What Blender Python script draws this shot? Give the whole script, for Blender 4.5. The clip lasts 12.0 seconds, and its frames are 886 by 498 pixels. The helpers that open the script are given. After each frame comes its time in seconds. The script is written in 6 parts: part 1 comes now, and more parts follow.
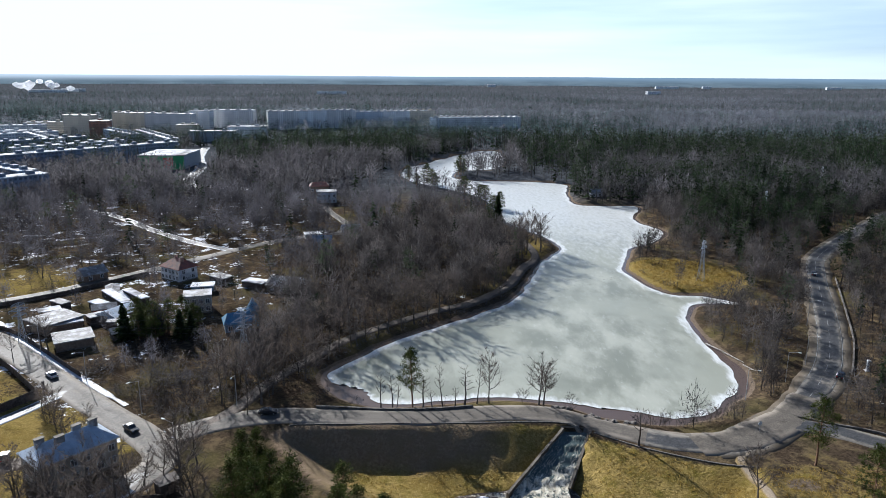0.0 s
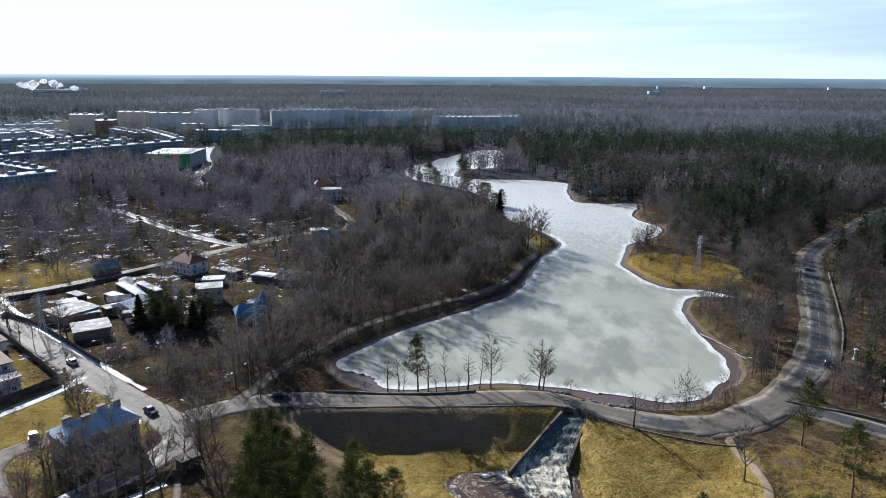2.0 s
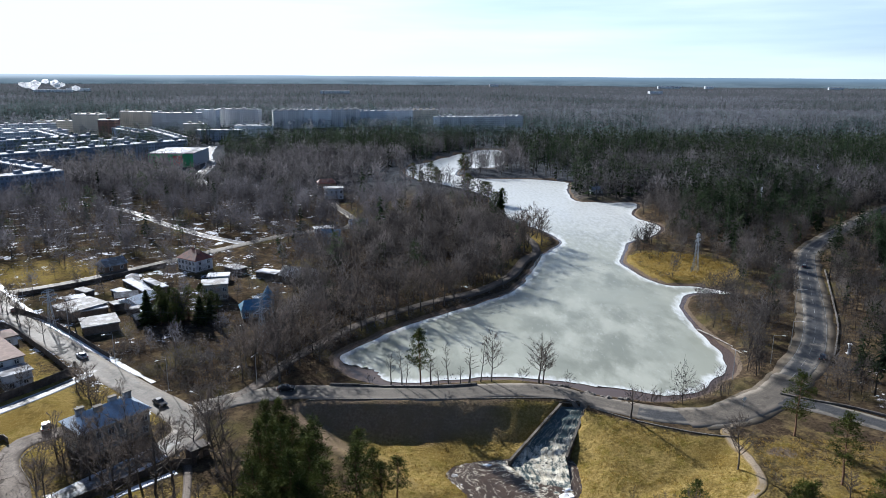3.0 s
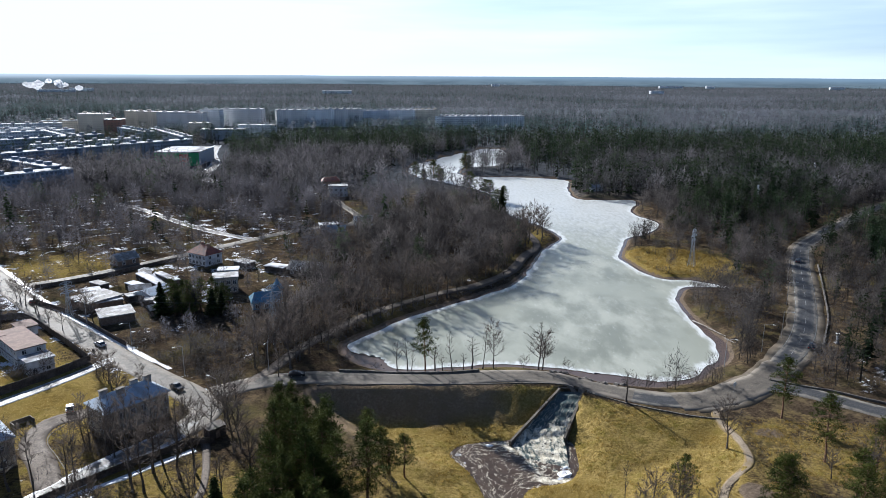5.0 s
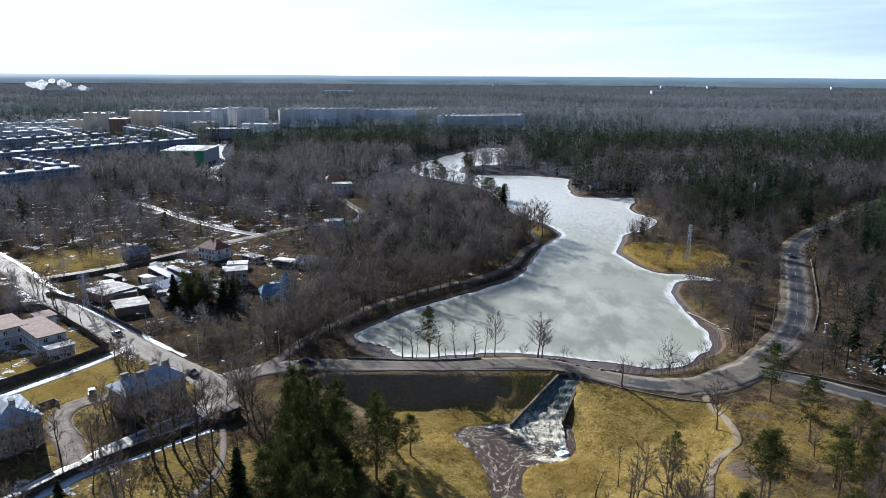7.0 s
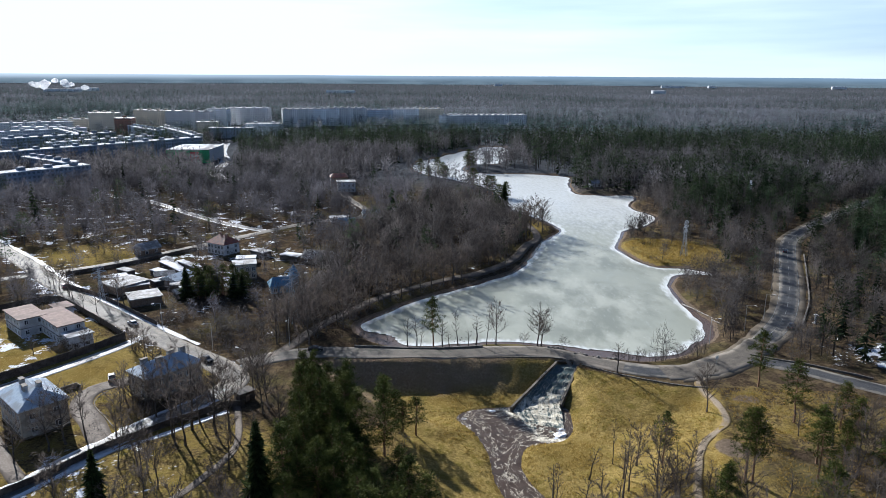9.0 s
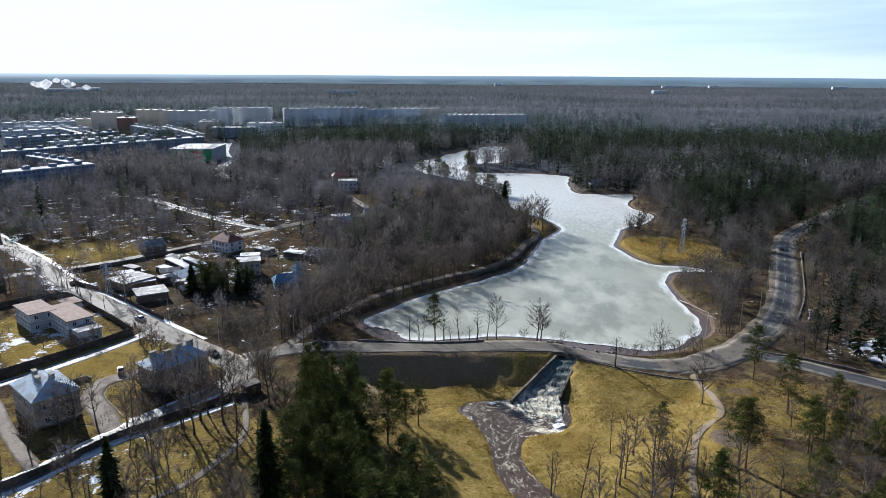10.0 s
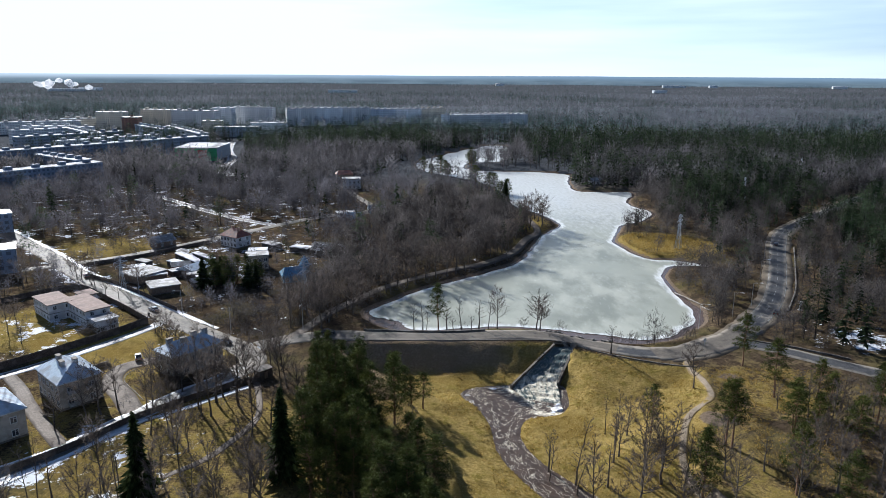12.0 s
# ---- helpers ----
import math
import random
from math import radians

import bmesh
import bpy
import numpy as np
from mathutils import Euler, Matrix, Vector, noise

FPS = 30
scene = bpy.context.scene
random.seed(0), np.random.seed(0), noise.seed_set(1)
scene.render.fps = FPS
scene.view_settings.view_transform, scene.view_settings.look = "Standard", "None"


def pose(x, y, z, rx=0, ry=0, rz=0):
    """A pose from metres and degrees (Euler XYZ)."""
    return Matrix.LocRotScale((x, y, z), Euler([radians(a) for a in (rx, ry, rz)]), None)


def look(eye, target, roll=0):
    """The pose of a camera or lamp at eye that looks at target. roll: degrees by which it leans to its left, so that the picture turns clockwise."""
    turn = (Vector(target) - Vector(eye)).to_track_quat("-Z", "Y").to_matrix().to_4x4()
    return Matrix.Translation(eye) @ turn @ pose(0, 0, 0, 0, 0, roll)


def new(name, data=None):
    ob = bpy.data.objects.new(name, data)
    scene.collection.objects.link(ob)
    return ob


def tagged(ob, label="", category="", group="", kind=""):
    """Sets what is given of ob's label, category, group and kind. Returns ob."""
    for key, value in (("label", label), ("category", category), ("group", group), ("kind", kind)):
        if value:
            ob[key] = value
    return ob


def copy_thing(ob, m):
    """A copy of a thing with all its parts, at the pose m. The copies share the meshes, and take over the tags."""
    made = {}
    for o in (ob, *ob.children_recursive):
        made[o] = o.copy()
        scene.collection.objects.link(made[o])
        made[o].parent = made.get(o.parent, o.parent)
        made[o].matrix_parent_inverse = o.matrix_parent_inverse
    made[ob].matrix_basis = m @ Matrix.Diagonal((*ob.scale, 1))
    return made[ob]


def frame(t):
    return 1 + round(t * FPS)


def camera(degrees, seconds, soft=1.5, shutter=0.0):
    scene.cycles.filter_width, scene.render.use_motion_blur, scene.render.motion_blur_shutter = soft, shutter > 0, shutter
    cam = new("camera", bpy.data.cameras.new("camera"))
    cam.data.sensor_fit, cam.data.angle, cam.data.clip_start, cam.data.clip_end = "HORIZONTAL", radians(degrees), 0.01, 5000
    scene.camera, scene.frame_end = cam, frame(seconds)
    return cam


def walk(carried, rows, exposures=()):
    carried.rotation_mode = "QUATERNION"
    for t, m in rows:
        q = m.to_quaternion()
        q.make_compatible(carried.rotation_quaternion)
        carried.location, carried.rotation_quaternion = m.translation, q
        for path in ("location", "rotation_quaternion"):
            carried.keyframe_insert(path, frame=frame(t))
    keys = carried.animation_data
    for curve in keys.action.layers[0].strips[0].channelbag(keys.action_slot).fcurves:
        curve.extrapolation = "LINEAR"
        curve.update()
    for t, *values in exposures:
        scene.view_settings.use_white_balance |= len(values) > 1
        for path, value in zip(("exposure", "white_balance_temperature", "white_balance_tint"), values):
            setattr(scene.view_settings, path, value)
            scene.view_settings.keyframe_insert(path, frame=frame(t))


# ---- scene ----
cam = camera(65.0, 12.0, 0.8)


def camera_row(t):
    """A slow, straight backward flight with a slight turn to the left."""
    s = t / 12
    x, y, z = -0.991 * s + 0.556 * s * (s - 1), -51.16 * s - 2.05 * s * (s - 1), 80 - 0.25 * s
    yaw, pitch = 0.0496 + 0.01548 * s - 0.0038 * s * s, -0.24351 - 0.00121 * s
    return t, pose(x, y, z, 90 + math.degrees(pitch), -0.327, math.degrees(yaw))


walk(cam, [camera_row(t / 2) for t in range(25)], [(0.0, 0.94, 5820, 10), (12.0, 0.94, 5820, 10)])

# ---- world and sun ----
SUN_AZ, SUN_EL = radians(-37), radians(26)   # azimuth from +y towards +x
world = bpy.data.worlds.new("sky")
scene.world = world
world.use_nodes = True
wn, wl = world.node_tree.nodes, world.node_tree.links
sky = wn.new("ShaderNodeTexSky")
sky.sky_type, sky.sun_disc = "NISHITA", False
sky.sun_elevation, sky.sun_rotation = SUN_EL, SUN_AZ
sky.altitude, sky.air_density, sky.dust_density, sky.ozone_density = 1500, 0.8, 0.12, 1.9
wn["Background"].inputs[1].default_value = 0.05
# thin streaked haze, thickest low in the sky and towards the sun
veil_at = wn.new("ShaderNodeTexCoord")
veil_map = wn.new("ShaderNodeMapping")
veil_map.inputs["Scale"].default_value = (1.2, 1.2, 14.0)
veil = wn.new("ShaderNodeTexNoise")
veil.inputs["Scale"].default_value, veil.inputs["Detail"].default_value = 2.2, 6
veil_amount = wn.new("ShaderNodeMapRange")
veil_amount.inputs[1].default_value, veil_amount.inputs[2].default_value = 0.3, 0.75
veil_amount.inputs[3].default_value, veil_amount.inputs[4].default_value = 0.22, 0.62
veil_mix = wn.new("ShaderNodeMix")
veil_mix.data_type = "RGBA"
veil_mix.inputs[7].default_value = (11.0, 12.6, 14.5, 1)
wl.new(veil_at.outputs["Generated"], veil_map.inputs[0])
wl.new(veil_map.outputs[0], veil.inputs["Vector"])
wl.new(veil.outputs["Fac"], veil_amount.inputs[0])
veil_high, veil_low, veil_thin = wn.new("ShaderNodeSeparateXYZ"), wn.new("ShaderNodeMapRange"), wn.new("ShaderNodeMath")
veil_low.interpolation_type, veil_thin.operation = "SMOOTHSTEP", "MULTIPLY"
veil_low.inputs[1].default_value, veil_low.inputs[2].default_value = 0.02, 0.42
veil_low.inputs[3].default_value, veil_low.inputs[4].default_value = 1.35, 0.0
wl.new(veil_at.outputs["Generated"], veil_high.inputs[0])
wl.new(veil_high.outputs[2], veil_low.inputs[0])
wl.new(veil_amount.outputs[0], veil_thin.inputs[0])
wl.new(veil_low.outputs[0], veil_thin.inputs[1])
veil_sun, veil_side, veil_sum = wn.new("ShaderNodeVectorMath"), wn.new("ShaderNodeMapRange"), wn.new("ShaderNodeMath")
veil_sun.operation, veil_sum.operation, veil_sum.use_clamp = "DOT_PRODUCT", "ADD", True
veil_sun.inputs[1].default_value = (math.sin(SUN_AZ), math.cos(SUN_AZ), 0)
veil_side.inputs[1].default_value, veil_side.inputs[2].default_value = 0.45, 1.0
veil_side.inputs[3].default_value, veil_side.inputs[4].default_value = -0.1, 0.6
wl.new(veil_at.outputs["Generated"], veil_sun.inputs[0])
wl.new(veil_sun.outputs["Value"], veil_side.inputs[0])
wl.new(veil_thin.outputs[0], veil_sum.inputs[0])
wl.new(veil_side.outputs[0], veil_sum.inputs[1])
wl.new(veil_sum.outputs[0], veil_mix.inputs[0])
wl.new(sky.outputs[0], veil_mix.inputs[6])
wl.new(veil_mix.outputs[2], wn["Background"].inputs[0])
sun = new("sun", bpy.data.lights.new("sun", "SUN"))
sun.data.energy, sun.data.angle, sun.data.color = 5.0, radians(0.6), (1.0, 0.95, 0.87)
to_sun = Vector((math.sin(SUN_AZ) * math.cos(SUN_EL), math.cos(SUN_AZ) * math.cos(SUN_EL), math.sin(SUN_EL)))
sun.matrix_world = look(to_sun * 300, (0, 0, 0))

# ---- materials ----
def nodes_of(name):
    m = bpy.data.materials.new(name)
    m.use_nodes = True
    return m, m.node_tree.nodes, m.node_tree.links, m.node_tree.nodes["Principled BSDF"]


def noise_node(n, l, scale, detail=4, stretch=None, rough=0.55):
    geo = n.new("ShaderNodeNewGeometry")
    t = n.new("ShaderNodeTexNoise")
    t.inputs["Scale"].default_value, t.inputs["Detail"].default_value = scale, detail
    t.inputs["Roughness"].default_value = rough
    if stretch:
        mp = n.new("ShaderNodeMapping")
        mp.inputs["Scale"].default_value = stretch[:3]
        if len(stretch) > 3:
            mp.inputs["Rotation"].default_value = (0, 0, stretch[3])
        l.new(geo.outputs["Position"], mp.inputs[0])
        l.new(mp.outputs[0], t.inputs["Vector"])
    else:
        l.new(geo.outputs["Position"], t.inputs["Vector"])
    return t.outputs["Fac"]


def ramp(n, l, fac, lo, hi):
    r = n.new("ShaderNodeMapRange")
    r.interpolation_type = "SMOOTHSTEP"
    r.inputs[1].default_value, r.inputs[2].default_value = lo, hi
    l.new(fac, r.inputs[0])
    return r.outputs[0]


def blend(n, l, fac, a, b, mode="MIX"):
    m = n.new("ShaderNodeMix")
    m.data_type, m.blend_type = "RGBA", mode
    if isinstance(fac, (int, float)):
        m.inputs[0].default_value = fac
    else:
        l.new(fac, m.inputs[0])
    for v, s in ((a, m.inputs[6]), (b, m.inputs[7])):
        if isinstance(v, tuple):
            s.default_value = (*v, 1)
        else:
            l.new(v, s)
    return m.outputs[2]


def arith(n, l, op, a, b):
    m = n.new("ShaderNodeMath")
    m.operation = op
    for v, s in ((a, m.inputs[0]), (b, m.inputs[1])):
        if isinstance(v, (int, float)):
            s.default_value = v
        else:
            l.new(v, s)
    return m.outputs[0]


def attr(n, name):
    a = n.new("ShaderNodeAttribute")
    a.attribute_name = name
    return a.outputs["Fac"]


def bump(n, l, b, height, strength, dist):
    k = n.new("ShaderNodeBump")
    k.inputs["Strength"].default_value, k.inputs["Distance"].default_value = strength, dist
    l.new(height, k.inputs["Height"])
    l.new(k.outputs[0], b.inputs["Normal"])


def surf(name, c1, c2, scale=1.0, c3=None, scale3=0.15, rough=0.8, metal=0.0, relief=0.0, vary="", spread=0.35, spec=0.5):
    """A plain material: two colours by grain, a third by broad stains; vary: 'object' or 'island' brightness."""
    m, n, l, b = nodes_of(name)
    col = blend(n, l, ramp(n, l, noise_node(n, l, scale), 0.35, 0.65), c1, c2)
    if c3:
        col = blend(n, l, ramp(n, l, noise_node(n, l, scale3, 3), 0.45, 0.65), col, c3)
    if vary:
        src = n.new("ShaderNodeObjectInfo").outputs["Random"] if vary == "object" else attr(n, "tone") if vary == "tone" else n.new("ShaderNodeNewGeometry").outputs["Random Per Island"]
        hsv = n.new("ShaderNodeHueSaturation")
        r = n.new("ShaderNodeMapRange")
        r.inputs[3].default_value, r.inputs[4].default_value = 1 - spread, 1 + spread
        l.new(src, r.inputs[0])
        l.new(r.outputs[0], hsv.inputs["Value"])
        l.new(col, hsv.inputs["Color"])
        col = hsv.outputs[0]
    l.new(col, b.inputs["Base Color"])
    b.inputs["Roughness"].default_value, b.inputs["Metallic"].default_value = rough, metal
    b.inputs["Specular IOR Level"].default_value = spec
    if relief:
        bump(n, l, b, noise_node(n, l, scale * 2), 0.6, relief)
    return m


def leaf(name, c1, c2, scale, spread=0.5, vary="island", through_light=0.4):
    """Needles: matt, letting some light through."""
    m = surf(name, c1, c2, scale, rough=0.7, vary=vary, spread=spread, spec=0.03)
    n, l = m.node_tree.nodes, m.node_tree.links
    b = n["Principled BSDF"]
    tr, mx = n.new("ShaderNodeBsdfTranslucent"), n.new("ShaderNodeMixShader")
    l.new(b.inputs["Base Color"].links[0].from_socket, tr.inputs[0])
    mx.inputs[0].default_value = through_light
    l.new(b.outputs[0], mx.inputs[1])
    l.new(tr.outputs[0], mx.inputs[2])
    l.new(mx.outputs[0], n["Material Output"].inputs[0])
    return m


def ground_material():
    m, n, l, b = nodes_of("ground")
    fine, mid, broad = noise_node(n, l, 1.6, 6, rough=0.7), noise_node(n, l, 0.28, 5, rough=0.65), noise_node(n, l, 0.05, 4)
    litter = blend(n, l, ramp(n, l, fine, 0.3, 0.7), (0.028, 0.021, 0.015), (0.088, 0.064, 0.043))
    litter = blend(n, l, ramp(n, l, mid, 0.46, 0.68), litter, (0.135, 0.10, 0.058))
    litter = blend(n, l, ramp(n, l, noise_node(n, l, 0.11, 5, None, 0.7), 0.52, 0.66), litter, (0.035, 0.03, 0.02))
    litter = blend(n, l, arith(n, l, "MULTIPLY", ramp(n, l, broad, 0.5, 0.68), 0.5), litter, (0.12, 0.105, 0.04))
    gold = blend(n, l, ramp(n, l, fine, 0.3, 0.7), (0.145, 0.104, 0.032), (0.35, 0.255, 0.090))
    gold = blend(n, l, ramp(n, l, mid, 0.42, 0.7), gold, (0.150, 0.118, 0.026))
    gold = blend(n, l, ramp(n, l, broad, 0.5, 0.66), gold, (0.18, 0.125, 0.035))
    gold = blend(n, l, ramp(n, l, noise_node(n, l, 5.0, 4, (1.0, 0.35, 1.0, 0.6), 0.7), 0.5, 0.75), gold, (0.38, 0.29, 0.13))
    gold = blend(n, l, arith(n, l, "MULTIPLY", ramp(n, l, noise_node(n, l, 0.12, 5, None, 0.7), 0.52, 0.7), 0.7), gold, (0.10, 0.072, 0.022))
    wob = arith(n, l, "ADD", mid, arith(n, l, "MULTIPLY", fine, 0.5))
    g = ramp(n, l, arith(n, l, "ADD", attr(n, "gold"), arith(n, l, "MULTIPLY", arith(n, l, "SUBTRACT", wob, 0.75), 0.9)), 0.3, 0.7)
    # far woodland floor, paled to blue-grey to stand in for haze
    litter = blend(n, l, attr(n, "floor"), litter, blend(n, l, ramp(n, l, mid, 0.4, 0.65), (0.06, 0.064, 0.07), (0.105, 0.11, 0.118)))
    col = blend(n, l, g, litter, gold)
    brown = blend(n, l, ramp(n, l, fine, 0.3, 0.7), (0.17, 0.12, 0.08), (0.28, 0.21, 0.145))
    col = blend(n, l, attr(n, "brown"), col, blend(n, l, ramp(n, l, mid, 0.4, 0.65), brown, (0.20, 0.15, 0.095)))
    mud = blend(n, l, ramp(n, l, fine, 0.3, 0.7), (0.10, 0.076, 0.056), (0.175, 0.135, 0.10))
    col = blend(n, l, ramp(n, l, arith(n, l, "ADD", attr(n, "mud"), arith(n, l, "MULTIPLY", arith(n, l, "SUBTRACT", wob, 0.75), 0.5)), 0.4, 0.6), col, mud)
    s = arith(n, l, "ADD", arith(n, l, "MULTIPLY", arith(n, l, "ADD", arith(n, l, "MULTIPLY", noise_node(n, l, 0.13, 6, rough=0.68), 0.72), arith(n, l, "MULTIPLY", noise_node(n, l, 0.75, 6, rough=0.7), 0.28)), 1.0), arith(n, l, "MULTIPLY", attr(n, "snow"), 0.45))
    sf = ramp(n, l, s, 0.70, 0.74)
    col = blend(n, l, sf, col, (0.74, 0.76, 0.80))
    l.new(col, b.inputs["Base Color"])
    rr = n.new("ShaderNodeMapRange")
    rr.inputs[3].default_value, rr.inputs[4].default_value = 0.95, 0.55
    l.new(sf, rr.inputs[0])
    l.new(rr.outputs[0], b.inputs["Roughness"])
    b.inputs["Specular IOR Level"].default_value = 0.0
    bump(n, l, b, arith(n, l, "ADD", fine, arith(n, l, "MULTIPLY", mid, 2.0)), 0.9, 0.35)
    return m


def ice_material():
    m, n, l, b = nodes_of("lake_ice")
    streak = noise_node(n, l, 0.09, 6, (1.0, 0.45, 1.0, 0.5), 0.62)
    fine = noise_node(n, l, 0.5, 6, (1.0, 0.35, 1.0, 0.9), 0.7)
    broad = noise_node(n, l, 0.018, 4)
    col = blend(n, l, ramp(n, l, streak, 0.36, 0.66), (0.215, 0.224, 0.176), (0.40, 0.407, 0.34))
    col = blend(n, l, ramp(n, l, fine, 0.54, 0.84), col, (0.52, 0.525, 0.475))
    col = blend(n, l, ramp(n, l, broad, 0.45, 0.62), col, (0.315, 0.325, 0.265))
    # paler towards the north end of the lake, broken up by fine noise
    north_pale = arith(n, l, "ADD", arith(n, l, "MULTIPLY", attr(n, "north_pale"), 0.62), arith(n, l, "MULTIPLY", arith(n, l, "SUBTRACT", fine, 0.5), 1.1))
    col = blend(n, l, ramp(n, l, north_pale, 0.12, 0.8), col, (0.57, 0.58, 0.565))
    edge = arith(n, l, "ADD", attr(n, "rim"), arith(n, l, "MULTIPLY", arith(n, l, "SUBTRACT", fine, 0.5), 1.2))
    col = blend(n, l, ramp(n, l, edge, 0.55, 1.12), col, (0.70, 0.715, 0.71))
    l.new(col, b.inputs["Base Color"])
    rr = n.new("ShaderNodeMapRange")
    rr.inputs[3].default_value, rr.inputs[4].default_value = 0.22, 0.55
    l.new(streak, rr.inputs[0])
    l.new(rr.outputs[0], b.inputs["Roughness"])
    b.inputs["Specular IOR Level"].default_value = 0.35
    bump(n, l, b, fine, 0.35, 0.05)
    return m


def water_material(name, c, rough, foam, cream=(0.76, 0.71, 0.58), gloss=0.25):
    """With foam, thin white lines follow the banks and thicken where 'foam' is high."""
    m, n, l, b = nodes_of(name)
    a, v = noise_node(n, l, 0.75, 7, (1.5, 0.6, 1.0, 0.25), 0.68), noise_node(n, l, 0.3, 5, None, 0.6)
    relief = a
    if foam:
        geo, scl, add = n.new("ShaderNodeNewGeometry"), n.new("ShaderNodeVectorMath"), n.new("ShaderNodeCombineXYZ")
        scl.operation = "SCALE"
        scl.inputs["Scale"].default_value = 0.11
        l.new(geo.outputs["Position"], scl.inputs[0])
        sep = n.new("ShaderNodeSeparateXYZ")
        l.new(scl.outputs[0], sep.inputs[0])
        flow = arith(n, l, "ADD", arith(n, l, "MULTIPLY", attr(n, "bank"), 0.75), arith(n, l, "MULTIPLY", v, 3.4))
        l.new(flow, add.inputs[0])
        l.new(sep.outputs[0], add.inputs[1])
        l.new(sep.outputs[1], add.inputs[2])
        t = n.new("ShaderNodeTexNoise")
        t.inputs["Scale"].default_value, t.inputs["Detail"].default_value, t.inputs["Roughness"].default_value = 1.5, 4, 0.5
        l.new(add.outputs[0], t.inputs["Vector"])
        relief = t.outputs["Fac"]
        ridge = arith(n, l, "ABSOLUTE", arith(n, l, "SUBTRACT", t.outputs["Fac"], 0.5), 0)
        lines = arith(n, l, "SUBTRACT", 1.0, ramp(n, l, ridge, 0.006, 0.03))
        lines = arith(n, l, "MULTIPLY", lines, ramp(n, l, arith(n, l, "ADD", a, arith(n, l, "MULTIPLY", attr(n, "foam"), 0.35)), 0.42, 0.60))
        grain = noise_node(n, l, 2.2, 5, None, 0.7)
        patch = ramp(n, l, arith(n, l, "ADD", arith(n, l, "MULTIPLY", grain, 0.55), arith(n, l, "ADD", arith(n, l, "MULTIPLY", t.outputs["Fac"], 0.35), arith(n, l, "MULTIPLY", attr(n, "foam"), 0.5))), 0.74, 0.86)
        white = arith(n, l, "MAXIMUM", arith(n, l, "MULTIPLY", lines, 0.8), patch)
        water = blend(n, l, ramp(n, l, v, 0.4, 0.65), c, tuple(k * 0.7 for k in c))
        l.new(blend(n, l, white, water, blend(n, l, ramp(n, l, a, 0.4, 0.6), cream, (0.46, 0.41, 0.31))), b.inputs["Base Color"])
        rr = n.new("ShaderNodeMapRange")
        rr.inputs[3].default_value, rr.inputs[4].default_value = rough, 0.7
        l.new(white, rr.inputs[0])
        l.new(rr.outputs[0], b.inputs["Roughness"])
    else:
        b.inputs["Base Color"].default_value = (*c, 1)
        b.inputs["Roughness"].default_value = rough
    b.inputs["Specular IOR Level"].default_value = gloss if foam else 0.5
    bump(n, l, b, relief, 0.6, 0.15)
    return m


def road_material(name, c1, c2, dust, rough, gloss=0.15):
    """across runs 0 at the middle to 1 at the edge."""
    m, n, l, b = nodes_of(name)
    fine, mid = noise_node(n, l, 2.5, 5), noise_node(n, l, 0.22, 5, None, 0.65)
    col = blend(n, l, ramp(n, l, fine, 0.3, 0.7), c1, c2)
    edge = arith(n, l, "ADD", attr(n, "across"), arith(n, l, "MULTIPLY", arith(n, l, "SUBTRACT", mid, 0.5), 1.1))
    col = blend(n, l, ramp(n, l, edge, 0.5, 0.85), col, dust)
    col = blend(n, l, ramp(n, l, mid, 0.55, 0.72), col, dust)
    col = blend(n, l, arith(n, l, "MULTIPLY", ramp(n, l, noise_node(n, l, 0.35, 6, None, 0.7), 0.52, 0.66), 0.6), col, tuple(0.55 * k for k in c1))
    tr = arith(n, l, "ABSOLUTE", arith(n, l, "SUBTRACT", attr(n, "across"), 0.34), 0)
    col = blend(n, l, arith(n, l, "MULTIPLY", arith(n, l, "SUBTRACT", 1.0, ramp(n, l, tr, 0.03, 0.16)), 0.45), col, c1)
    l.new(col, b.inputs["Base Color"])
    rr = n.new("ShaderNodeMapRange")
    rr.inputs[3].default_value, rr.inputs[4].default_value = rough, min(rough + 0.25, 0.95)
    l.new(mid, rr.inputs[0])
    l.new(rr.outputs[0], b.inputs["Roughness"])
    b.inputs["Specular IOR Level"].default_value = gloss
    bump(n, l, b, fine, 0.4, 0.02)
    return m


